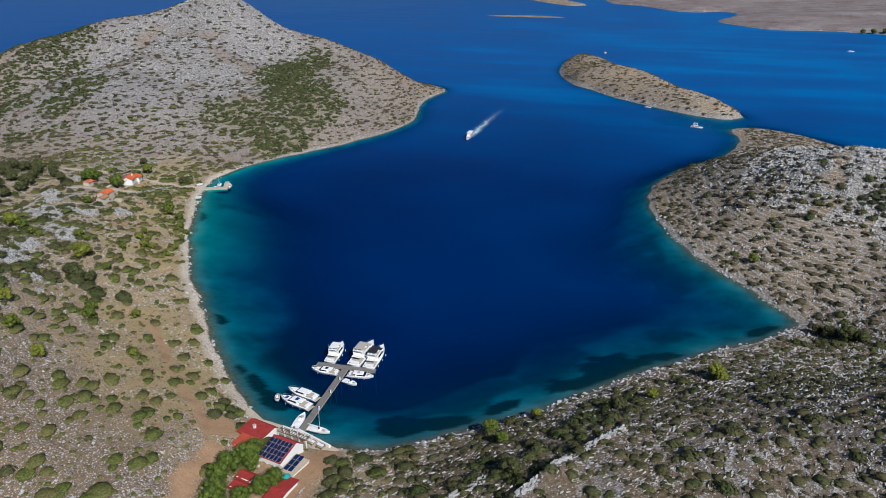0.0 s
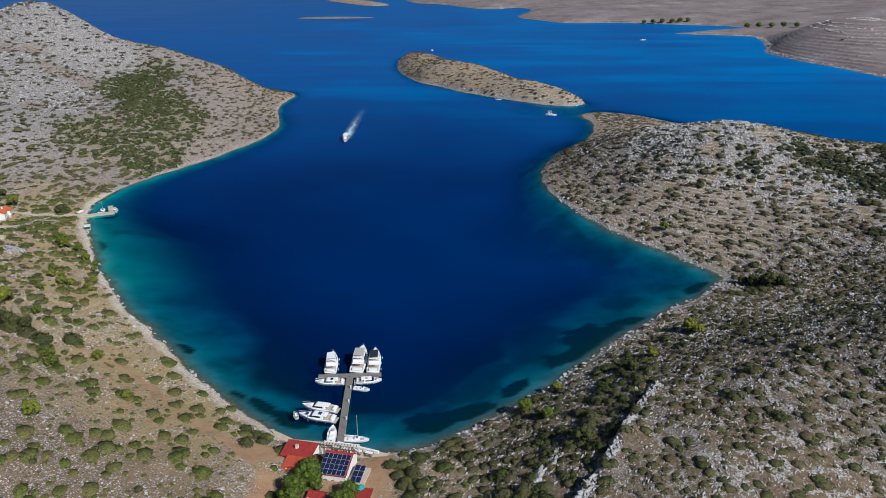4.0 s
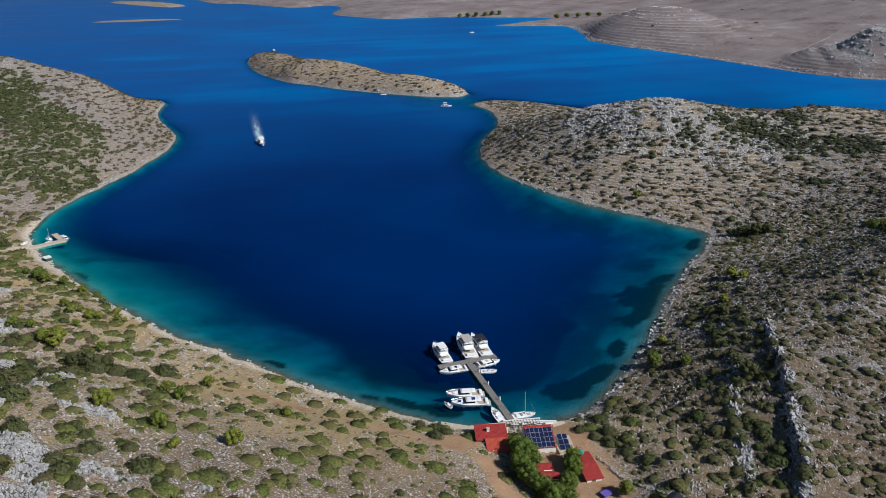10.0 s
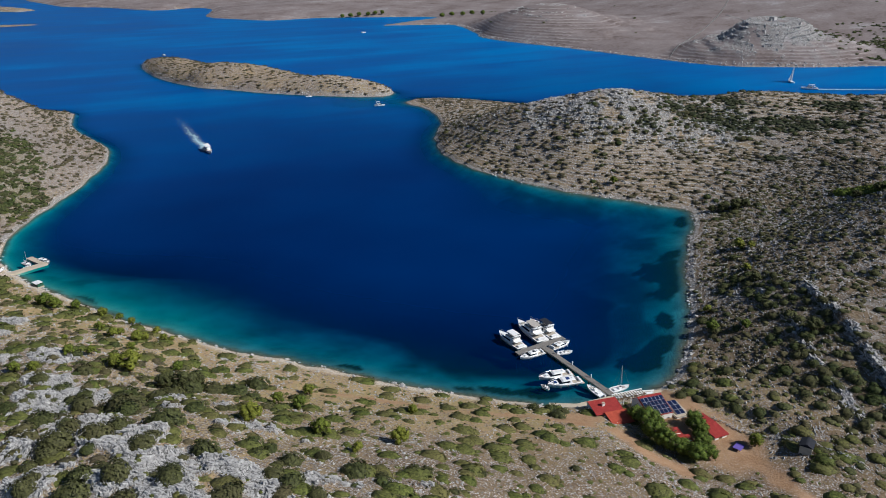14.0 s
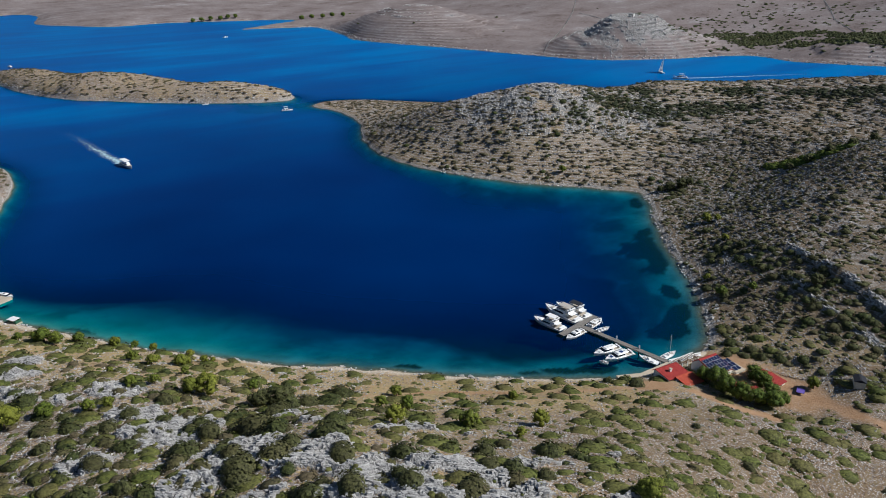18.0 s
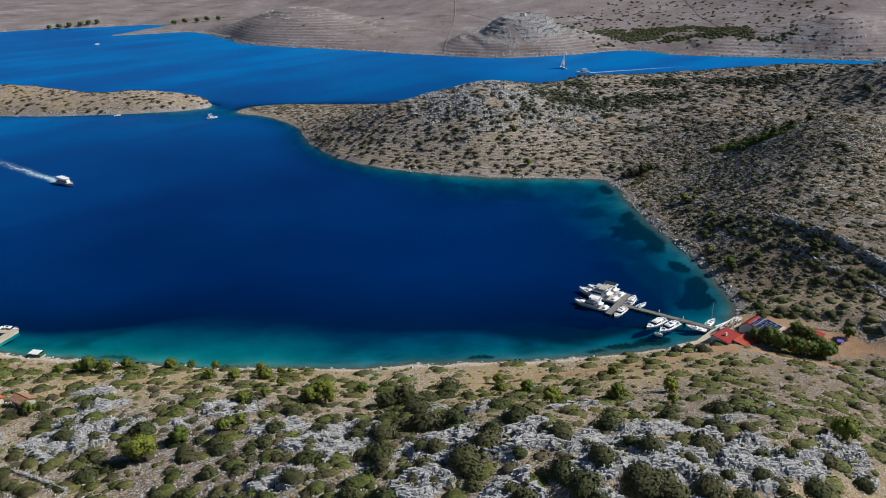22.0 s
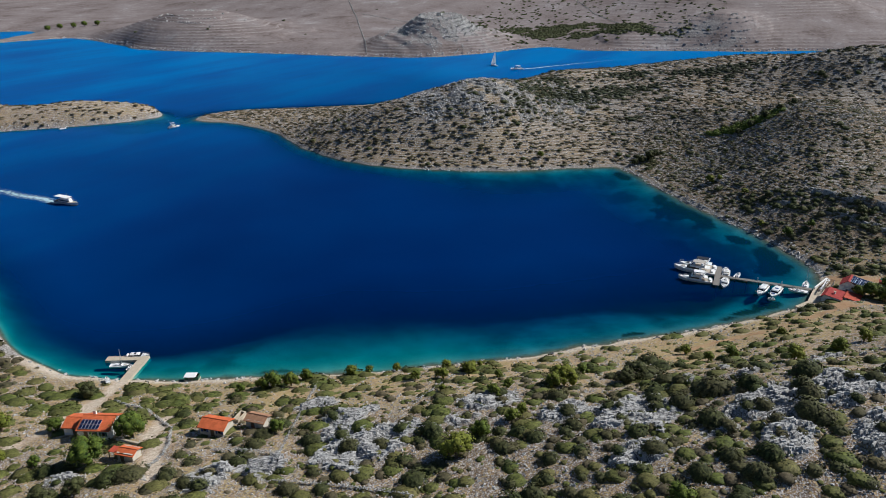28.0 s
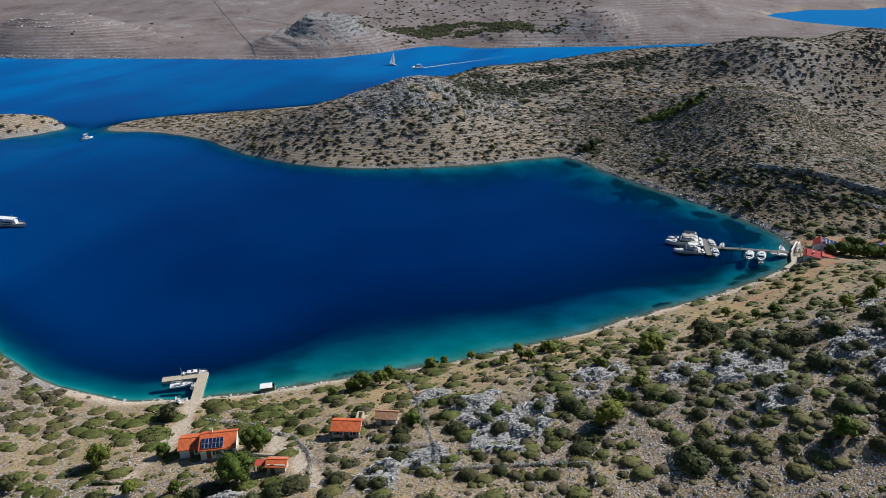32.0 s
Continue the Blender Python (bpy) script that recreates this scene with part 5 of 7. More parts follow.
def roof_plane(length, run, drop, thick=0.14, wave=0.012, pitch=0.3):
    """A sloping sheet of tile rows from the ridge (y = 0, z = 0) down to y = -run, along x from 0."""
    bm = bmesh.new()
    n = max(4, int(length / pitch) * 2)
    top, low = [], []
    for k in range(n + 1):
        x, w = length * k / n, wave * (k % 2)
        top.append((bm.verts.new((x, 0, w)), bm.verts.new((x, -run, w - drop))))
        low.append((bm.verts.new((x, 0, -thick)), bm.verts.new((x, -run, -thick - drop))))
    for k in range(n):
        bm.faces.new((top[k][1], top[k + 1][1], top[k + 1][0], top[k][0]))
        bm.faces.new((low[k][0], low[k + 1][0], low[k + 1][1], low[k][1]))
        bm.faces.new((low[k][1], low[k + 1][1], top[k + 1][1], top[k][1]))
        bm.faces.new((top[k][0], top[k + 1][0], low[k + 1][0], low[k][0]))
    bm.faces.new((low[0][1], top[0][1], top[0][0], low[0][0]))
    bm.faces.new((low[n][0], top[n][0], top[n][1], low[n][1]))
    return bm


def house(name, label, m, w, d, high, ridge, roof, walls, back=None, doors=(), windows=(), gable_windows=(), shutters=None, chimney=None, over=0.35):
    """A gabled house: w along the ridge (x), d deep; the ridge lies back metres behind the front (south, y = 0) wall."""
    t = thing(name, label, "house", m)
    back = d / 2 if back is None else back
    part("plinth", block(-0.15, w + 0.15, -0.15, d + 0.15, -1.6, 0.06), CONCRETE, t)
    th = 0.3
    holes = [(x, x + 0.95, 0.06, 2.1) for x in doors] + [(x, x + 0.9, 0.95, 2.05) for x in windows]
    front = part("wall", wall_panel(w, high, th, holes), walls, t)
    for x in doors:
        opening(front, x, x + 0.95, 0.06, 2.1, th, True)
    for x in windows:
        opening(front, x, x + 0.9, 0.95, 2.05, th, False, shutters)
    rear = part("wall", wall_panel(w, high, th, [(w * 0.3, w * 0.3 + 0.9, 0.95, 2.05)]), walls, t)
    rear.matrix_local = pose(w, d, 0, 0, 0, 180)
    opening(rear, w * 0.3, w * 0.3 + 0.9, 0.95, 2.05, th)
    for side in (0, 1):
        holes = [(d * g, d * g + 0.8, zz, zz + 1.0) for g, zz in gable_windows] if side == 0 else []
        bm = wall_panel(d - 2 * th, high, th, [(a - th, b - th, c, e) for a, b, c, e in holes])
        ob = part("wall", bm, walls, t)
        ob.matrix_local = pose(0, d - th, 0, 0, 0, -90) if side == 0 else pose(w, th, 0, 0, 0, 90)
        for a, b, c, e in holes:
            opening(ob, a - th, b - th, c, e, th)
        g = bmesh.new()
        x0 = 0 if side == 0 else w - th
        v = [[g.verts.new((x, y, z)) for y, z in ((0, high), (d, high), (back, high + ridge))] for x in (x0, x0 + th)]
        g.faces.new(v[0][::-1]), g.faces.new(v[1])
        for i in range(3):
            j = (i + 1) % 3
            g.faces.new((v[0][i], v[0][j], v[1][j], v[1][i]))
        bmesh.ops.recalc_face_normals(g, faces=g.faces)
        part("gable", g, walls, t)
    for run, turn in ((back, 0), (d - back, 180)):
        drop = ridge * (run + over) / run
        ob = part("roof", roof_plane(w + 2 * over, run + over, drop), roof, t)
        zr = high + ridge + 0.16
        ob.matrix_local = pose(-over, back, zr) if turn == 0 else pose(w + over, back, zr, 0, 0, 180)
    part("ridge_cap", tube(bmesh.new(), [(-over, back, high + ridge + 0.16), (w + over, back, high + ridge + 0.16)], 0.12, 6), roof, t)
    if chimney:
        cx, cy, cz = chimney
        c = part("chimney", block(cx, cx + 0.6, cy, cy + 0.5, high, cz), walls, t)
        part("cap", block(cx - 0.08, cx + 0.68, cy - 0.08, cy + 0.58, cz, cz + 0.1, 0.02), CONCRETE, c)
    return t


def solar_array(label, m, columns, rows_, pw=0.95, ph=1.5, gap=0.06):
    """Panels in rows that lie in the array's x-y plane."""
    t = thing("solar_array", label, "solar panels", m)
    cell = block(0.03, pw - 0.03, 0.03, ph - 0.03, 0.035, 0.045)
    rim = block(0, pw, 0, ph, 0, 0.035, 0.006)
    a, b = bpy.data.meshes.new("panel"), bpy.data.meshes.new("cells")
    rim.to_mesh(a), cell.to_mesh(b), rim.free(), cell.free()
    a.materials.append(ALU), b.materials.append(PANEL_GLASS)
    for i in range(columns):
        for j in range(rows_):
            p = shared("panel", a, t, pose(i * (pw + gap), j * (ph + gap), 0))
            shared("cell_sheet", b, p, pose(0, 0, 0))
    part("rail", block(-0.05, columns * (pw + gap), 0.3, 0.36, -0.12, 0.0), ALU, t)
    part("rail", block(-0.05, columns * (pw + gap), rows_ * ph - 0.4, rows_ * ph - 0.34, -0.12, 0.0), ALU, t)
    return t


ROCKS = []
for k in range(6):
    rr = random.Random(40 + k)
    bm = bmesh.new()
    bmesh.ops.create_icosphere(bm, subdivisions=1, radius=1)
    for v in bm.verts:
        v.co *= rr.uniform(0.45, 1.25)
        v.co.x *= 1.5
        v.co.z *= 0.8
    bmesh.ops.rotate(bm, verts=bm.verts, cent=(0, 0, 0), matrix=Matrix.Rotation(rr.uniform(-0.5, 0.5), 3, "Y"))
    bmesh.ops.triangulate(bm, faces=bm.faces)
    bm.verts.ensure_lookup_table()
    ROCKS.append((np.array([v.co[:] for v in bm.verts]), np.array([[v.index for v in f.verts] for f in bm.faces]), None))
    bm.free()


def chip_shape(rr, long, flat):
    """An angular stone of eight faces."""
    v = [(long * rr.uniform(0.8, 1.2), rr.uniform(-0.2, 0.2), rr.uniform(-0.2, 0.3)), (rr.uniform(-0.3, 0.3), rr.uniform(0.45, 0.8), rr.uniform(-0.1, 0.4)),
         (-long * rr.uniform(0.8, 1.2), rr.uniform(-0.2, 0.2), rr.uniform(-0.2, 0.3)), (rr.uniform(-0.3, 0.3), -rr.uniform(0.45, 0.8), rr.uniform(-0.1, 0.4)),
         (rr.uniform(-0.5, 0.5), rr.uniform(-0.3, 0.3), flat), (0, 0, -0.6)]
    f = [(k, (k + 1) % 4, 4) for k in range(4)] + [((k + 1) % 4, k, 5) for k in range(4)]
    return np.array(v, float), np.array(f), None


def slab_shape(rr):
    """A tilted bed of limestone with a broken upper edge."""
    v = []
    for z, w in ((-0.7, 0.55), (rr.uniform(0.25, 0.55), 0.24)):
        for x, y in ((-1.3, -w), (1.3, -w), (1.3, w), (-1.3, w)):
            v.append((x * rr.uniform(0.45, 1.15), y * rr.uniform(0.4, 1.5) + 0.35 * z, z * rr.uniform(0.5, 1.6)))
    f = [(0, 1, 5), (0, 5, 4), (1, 2, 6), (1, 6, 5), (2, 3, 7), (2, 7, 6), (3, 0, 4), (3, 4, 7), (4, 5, 6), (4, 6, 7)]
    return np.array(v, float), np.array(f), None


crng = random.Random(77)
CHIPS = [chip_shape(crng, 1.0, crng.uniform(0.5, 0.9)) for _ in range(8)]
BEDS = [slab_shape(crng) for _ in range(10)]


def dry_wall(label, path, high=0.9, wide=0.7, name="dry_stone_wall", dense=14, size=1.0):
    """Loose stones piled along a line over the ground."""
    rr = np.random.RandomState(int(abs(path[0][0] * 7 + path[0][1])))
    pts, up = [], []
    for (ax, ay), (bx, by) in zip(path[:-1], path[1:]):
        n = int(math.hypot(bx - ax, by - ay) * dense)
        u = rr.rand(n)
        pts.append(np.stack([ax + (bx - ax) * u + rr.uniform(-wide / 2, wide / 2, n), ay + (by - ay) * u + rr.uniform(-wide / 2, wide / 2, n)], 1))
        up.append(rr.uniform(0, high, n))
    pts, up = np.concatenate(pts), np.concatenate(up)
    z = heights(pts[:, 0], pts[:, 1]) + up
    base, vs, fs = 0, [], []
    for k, (x, y) in enumerate(pts):
        sv, sf, _ = CHIPS[k % 8]
        s, a = rr.uniform(0.13, 0.28) * size, rr.rand() * 6.283
        c, n = math.cos(a) * s, math.sin(a) * s
        vs.append(np.stack([c * sv[:, 0] - n * sv[:, 1] + x, n * sv[:, 0] + c * sv[:, 1] + y, s * sv[:, 2] + z[k]], 1))
        fs.append(sf + base)
        base += len(sv)
    me = bpy.data.meshes.new(name)
    fill_mesh(me, np.concatenate(vs), np.concatenate(fs), False)
    me.materials.append(STONE)
    return tagged(new(name, me), label, "stone wall", kind="structure")


def pine_crown(rr, high, wide, clumps, leaves, size):
    """Rounded clumps of small leaf blades over a dark inner mass, with an uneven outline."""
    v, f, nn = [], [], []
    mid = Vector((0, 0, high * 0.42))
    balls = [(Vector((0, 0, high * 0.5)), wide * 0.30)]
    for k in range(clumps):
        az, el = 2.4 * k + rr.uniform(-0.5, 0.5), math.asin(min(1, max(-0.55, -0.5 + 1.5 * (k + rr.random()) / clumps)))
        reach = wide * 0.30 * rr.uniform(0.7, 1.35)
        c = Vector((reach * math.cos(el) * math.cos(az), reach * math.cos(el) * math.sin(az), high * (0.50 + 0.34 * math.sin(el))))
        balls.append((c, wide * rr.uniform(0.12, 0.26)))
    for c, r in balls:
        i = len(v)
        for z, w, n in ((-0.75, 0.5, 5), (0.05, 0.85, 5), (0.7, 0.45, 5)):
            for k in range(n):
                d = Vector((w * math.cos(1.257 * k + z), w * math.sin(1.257 * k + z), z * 0.85))
                v.append(tuple(c + d * r * 0.85))
                nn.append(tuple((d + (c - mid) * (0.5 / wide)).normalized()))
        v.append(tuple(c + Vector((0, 0, r * 0.75))))
        nn.append((0, 0, 1))
        for k in range(5):
            m = (k + 1) % 5
            f += [(i + k, i + m, i + 5 + m), (i + k, i + 5 + m, i + 5 + k), (i + 5 + k, i + 5 + m, i + 10 + m), (i + 5 + k, i + 10 + m, i + 10 + k), (i + 10 + k, i + 10 + m, i + 15)]
        for _ in range(leaves):
            d = Vector((rr.gauss(0, 1), rr.gauss(0, 1), rr.gauss(0.2, 1))).normalized()
            p = c + Vector((d.x * r, d.y * r, d.z * r * 0.85)) * rr.uniform(0.75, 1.3)
            o = (d + Vector((rr.uniform(-1, 1), rr.uniform(-1, 1), rr.uniform(-1, 1))) * 0.4).normalized()
            s = o.orthogonal().normalized()
            s.rotate(Matrix.Rotation(rr.uniform(0, 6.283), 3, o))
            u = o.cross(s)
            q = size * rr.uniform(0.6, 1.3)
            i = len(v)
            v += [tuple(p + s * q), tuple(p - s * q * 0.5 + u * q * 0.55), tuple(p - s * q * 0.5 - u * q * 0.55)]
            f.append((i, i + 1, i + 2))
            nn += [tuple((d * 0.8 + o * 0.35 + (c - mid) * (0.9 / wide)).normalized())] * 3
    me = bpy.data.meshes.new("crown")
    fill_mesh(me, np.array(v), np.array(f), False)
    me.normals_split_custom_set_from_vertices(nn)
    return me


def tree_kind(name, label, seed, high, wide, mat, clumps=9, leaves=70, size=0.2, tint=0.2, category="tree"):
    rr = random.Random(seed)
    t = thing(name, label, category)
    bm = bmesh.new()
    lean = rr.uniform(-0.1, 0.1)
    base = [(0, 0, -0.4), (lean * 0.4, 0.05, high * 0.3), (lean, lean, high * 0.62), (lean * 2, lean, high * 0.9)]
    rings = []
    for (x, y, z), r in zip(base, (0.06, 0.05, 0.032, 0.012)):
        rings.append([bm.verts.new((x + r * high * math.cos(1.047 * i), y + r * high * math.sin(1.047 * i), z)) for i in range(6)])
    for a, b in zip(rings[:-1], rings[1:]):
        for i in range(6):
            bm.faces.new((a[i], a[(i + 1) % 6], b[(i + 1) % 6], b[i]))
    trunk = part("trunk", bm, BARK, t)
    limbs = bmesh.new()
    for k in range(5):
        az, h = rr.uniform(0, 6.283), rr.uniform(0.25, 0.7) * high
        tube(limbs, [(lean, 0, h), (lean + 0.25 * wide * math.cos(az), 0.25 * wide * math.sin(az), h + 0.12 * high), (0.42 * wide * math.cos(az), 0.42 * wide * math.sin(az), h + 0.2 * high)], 0.02 * high, 4)
    part("limb", limbs, BARK, trunk)
    me = pine_crown(rr, high, wide, clumps, leaves, size)
    number(me, "tint", np.full(len(me.vertices), tint))
    me.materials.append(mat)
    ob = new("crown", me)
    ob.parent = t
    return t

# ---- piers, quay and boats ----
def long_pier():
    t = thing("pier", "long grey boarded pier with a cross arm on piles", "pier", pose(-30, 136.4, 0))
    ax = Vector((-2.4, 29.0))
    n = ax.normalized()
    s = Vector((n.y, -n.x))
    arm_a, arm_b = Vector((-11.0, 28.9)), Vector((5.9, 30.4))
    q = (arm_b - arm_a).normalized()
    w = Vector((-q.y, q.x))
    arm = [arm_a - w * 1.0, arm_b - w * 1.0, arm_b + w * 1.0, arm_a + w * 1.0]
    part("arm_deck", slab(bmesh.new(), [tuple(v) for v in arm], 0.62, 0.84), BOARD, t)
    # boards across the stem
    plank = bpy.data.meshes.new("board")
    bm = block(-0.85, 0.85, -0.14, 0.14, 0, 0.07, 0.01)
    bm.to_mesh(plank), bm.free()
    plank.materials.append(BOARD)
    count = 92
    turn = math.degrees(math.atan2(n.y, n.x)) - 90
    for k in range(count):
        c = ax * ((k + 0.5) / count)
        shared("board", plank, t, pose(c.x, c.y, 0.76, 0, 0, turn))
    for side in (-0.8, 0.8):
        beam = [ax * 0 + s * (side + 0.08), ax + s * (side + 0.08), ax + s * (side - 0.08), ax * 0 + s * (side - 0.08)]
        part("beam", slab(bmesh.new(), [tuple(v) for v in beam], 0.5, 0.755), CONCRETE, t)
    for k in range(8):
        c = ax * (k / 7.5 + 0.03)
        for side in (-0.6, 0.6):
            p = c + s * side
            part("pile", tube(bmesh.new(), [(p.x, p.y, -7), (p.x, p.y, 0.55)], 0.14, 7), BARK, t)
    for k in range(5):
        p = arm_a.lerp(arm_b, k / 4)
        part("pile", tube(bmesh.new(), [(p.x, p.y, -9), (p.x, p.y, 0.65)], 0.16, 7), BARK, t)
    for u in (0.32, 0.58, 0.8):
        p = ax * u + s * 0.72
        post = part("service_post", block(p.x - 0.14, p.x + 0.14, p.y - 0.14, p.y + 0.14, 0.82, 1.9, 0.03), GELCOAT, t, "white service post")
        part("lamp", block(p.x - 0.1, p.x + 0.1, p.y - 0.1, p.y + 0.1, 1.9, 2.02, 0.02), BLUE_STRIPE, post)
    for k in range(7):
        p = arm_a.lerp(arm_b, (k + 0.5) / 7) - w * 0.85
        part("bollard", tube(bmesh.new(), [(p.x, p.y, 0.8), (p.x, p.y, 1.1)], 0.09, 6), STEEL, t)
    return t


long_pier()


def afloat(bow, stern, up=0.0):
    """The pose of a boat whose bow and stern lie at those places."""
    bx, by = bow
    sx, sy = stern
    return pose((bx + sx) / 2, (by + sy) / 2, up, 0, 0, math.degrees(math.atan2(by - sy, bx - sx))), math.hypot(bx - sx, by - sy)


m, L = afloat((-31.0, 181.4), (-30.9, 167.2))
motor_yacht("motor_yacht", "large white flybridge motor yacht with tan canvas top", L, 4.3, m, CANVAS_TAN)
m, L = afloat((-27.3, 180.2), (-26.4, 167.3))
motor_yacht("motor_yacht", "white flybridge motor yacht with black canvas top", L, 3.9, m, CANVAS_DARK)
m, L = afloat((-39.3, 178.3), (-38.0, 167.0))
motor_yacht("motor_yacht", "white flybridge motor yacht with white canvas top", L, 3.7, m, CANVAS_WHITE)
m, L = afloat((-41.4, 162.9), (-33.6, 163.2))
motor_yacht("cabin_cruiser", "sleek white open cruiser beside the pier arm", L, 2.8, m, None, False)
m, L = afloat((-23.6, 164.6), (-30.6, 163.6))
motor_yacht("cabin_cruiser", "white cruiser with tan cockpit beside the pier arm", L, 2.9, m, CANVAS_TAN, False)
m, L = afloat((-26.2, 159.6), (-30.6, 160.4))
small_boat("open_motorboat", "small white open motorboat beside the pier", L, 1.8, m)
m, L = afloat((-42.3, 151.9), (-33.2, 150.3))
motor_yacht("cabin_cruiser", "white hardtop cruiser moored stern to the pier", L, 3.0, m, CANVAS_WHITE, False)
m, L = afloat((-42.2, 147.9), (-32.9, 146.2))
motor_yacht("cabin_cruiser", "white cruiser with blue canvas moored stern to the pier", L, 3.2, m, BLUE_STRIPE, False, stripe=True)
m, L = afloat((-43.6, 148.8), (-42.5, 146.6))
small_boat("inflatable_dinghy", "little pale dinghy at the cruiser's bow", L, 1.2, m, cover=GREY_RUBBER, engine=False)
m, L = afloat((-32.9, 143.6), (-32.3, 137.4))
small_boat("open_motorboat", "white motorboat with outboard alongside the pier", L, 2.2, m)
m, L = afloat((-23.2, 138.4), (-30.0, 138.6))
small_boat("sailing_boat", "small white sailing boat with bare mast off the quay", 6.4, 2.1, m, mast=7.2, engine=False)
m, L = afloat((60.2, 524.8), (52.2, 526.6))
motor_yacht("motor_yacht", "white motor yacht at anchor over pale sand", L, 3.0, m, CANVAS_WHITE, True, "anchored boats")
m, L = afloat((22.2, 589.5), (17.4, 590.2))
small_boat("open_motorboat", "small white boat anchored off the island", L, 1.9, m, "anchored boats")
for x, y, turn, L in ((236, 1060, 20, 9.0), (-55, 945, 100, 8.5), (-100, 2280, 80, 12.0)):
    motor_yacht("motor_yacht", "small white motor boat far out on the water", L, 3.0, pose(x, y, 0, 0, 0, turn), None, False, "distant boats")


def launch():
    """The passenger launch that runs into the bay, with its awning."""
    m, L = afloat((-80.8, 439.5), (-81.6, 454.0))
    t = thing("passenger_launch", "white passenger launch under way with a pale awning", "boat", m)
    bm, rows = hull_shape(L, 3.7, 1.25)
    part("hull", bm, GELCOAT, t, smooth=True)
    band = bmesh.new()
    for s in (-1, 1):
        tube(band, [(r[3][0], s * (r[3][1] + 0.02), r[3][2] - 0.15) for r in rows[:14]], 0.10, 5)
    part("rubbing_strake", band, BLUE_STRIPE, t, "dark blue rubbing strake")
    part("deck", deck_shape(rows), TEAK, t)
    low, high = (-0.32 * L, 0.18 * L, -1.35, 1.35, 1.15), (-0.31 * L, 0.10 * L, -1.2, 1.2, 2.35)
    cabin = part("cabin", frustum(bmesh.new(), low, high, 0.05), GELCOAT, t)
    part("windows", frustum(bmesh.new(), (-0.30 * L, 0.155 * L, -1.33, 1.33, 1.6), (-0.295 * L, 0.125 * L, -1.27, 1.27, 2.1)), TINTED, cabin)
    awn = part("awning", block(-0.46 * L, 0.14 * L, -1.6, 1.6, 3.3, 3.42, 0.05), CANVAS_WHITE, t, "pale flat awning")
    for x in (-0.44, -0.25, -0.05, 0.12):
        for s in (-1, 1):
            part("awning_post", tube(bmesh.new(), [(x * L, s * 1.5, 1.2), (x * L, s * 1.5, 3.32)], 0.04, 5), STEEL, awn)
    for x in (-0.42, -0.36):
        part("bench", block(x * L, x * L + 0.45, -1.2, 1.2, 1.2, 1.6, 0.03), WOOD, t)
    part("wheelhouse", frustum(bmesh.new(), (0.06 * L, 0.2 * L, -0.9, 0.9, 1.2), (0.06 * L, 0.15 * L, -0.8, 0.8, 2.9), 0.05), GELCOAT, t)
    part("bow_rail", bow_rail(rows, 8, 0.8, 0.035), STEEL, t)
    part("mast", tube(bmesh.new(), [(0.05 * L, 0, 3.3), (0.05 * L, 0, 5.2)], 0.05, 6), GELCOAT, t)
    return t


launch()


def foam_material(name, amount, scale):
    """Broken white foam on the water; between its flecks the water shows."""
    m, nt, b = material(name, 0.6, 0, 0.3)
    b.inputs["Base Color"].default_value = (0.50, 0.70, 0.78, 1)
    tc = nt.nodes.new("ShaderNodeTexCoord")
    fl = noise_out(nt, scale, 5, 0.7, tc.outputs["Object"])
    den = attr(nt, "foam").outputs["Fac"]
    f = maths(nt, "ADD", fl, maths(nt, "MULTIPLY", den, amount))
    f = ramp(nt, f, [(0.66, grey(0.0)), (1.0, grey(0.9))])
    tr = nt.nodes.new("ShaderNodeBsdfTransparent")
    ms = nt.nodes.new("ShaderNodeMixShader")
    nt.links.new(f, ms.inputs[0]), nt.links.new(tr.outputs[0], ms.inputs[1]), nt.links.new(b.outputs[0], ms.inputs[2])
    nt.links.new(ms.outputs[0], nt.nodes["Material Output"].inputs["Surface"])
    return m


FOAM = foam_material("sea_foam", 0.55, 0.55)


def wake(label, start, end, w0, w1, arms, steps=60, bend=0.0, crests=6):
    """Foam behind a running boat: a churned middle band and the lines of waves that spread from it."""
    a, b = Vector(start), Vector(end)
    n = (b - a).normalized()
    s = Vector((-n.y, n.x))
    v, f, den = [], [], []
    bands = [(0, 0, w0, w1, 1.0, 0.0)]
    for k in (-1, 1):
        for c in range(crests):
            bands.append((k * (w0 * 0.5 + c * 0.4), k * (arms + c * 3.2), 0.5, 2.2, 0.30 - 0.025 * c, 0.04 * c))
    for side0, side1, wa, wb, gain, begin in bands:
        for k in range(steps + 1):
            u = begin + (1 - begin) * k / steps
            c = a + (b - a) * u + s * (side0 + (side1 - side0) * u + bend * u * u + 0.5 * math.sin(37 * u + side1))
            w = wa + (wb - wa) * u
            for j, g in ((-1, 0.15), (0, 1.0), (1, 0.15)):
                p = c + s * (w / 2 * j)
                v.append((p.x, p.y, 0.03 + 0.08 * g * (1 - u)))
                fade = (1 - u) ** 1.2 if gain == 1.0 else (1 - u) * (0.45 + 0.55 * math.sin(90 * u + 3 * side1))
                den.append(max(gain * g * fade, 0))
        o = len(v) - 3 * (steps + 1)
        for k in range(steps):
            for j in range(2):
                i = o + 3 * k + j
                f.append((i, i + 1, i + 4, i + 3))
    me = bpy.data.meshes.new("wake")
    fill_mesh(me, np.array(v), np.array(f))
    number(me, "foam", den)
    me.materials.append(FOAM)
    return tagged(new("wake", me), label, "wake", kind="stuff")


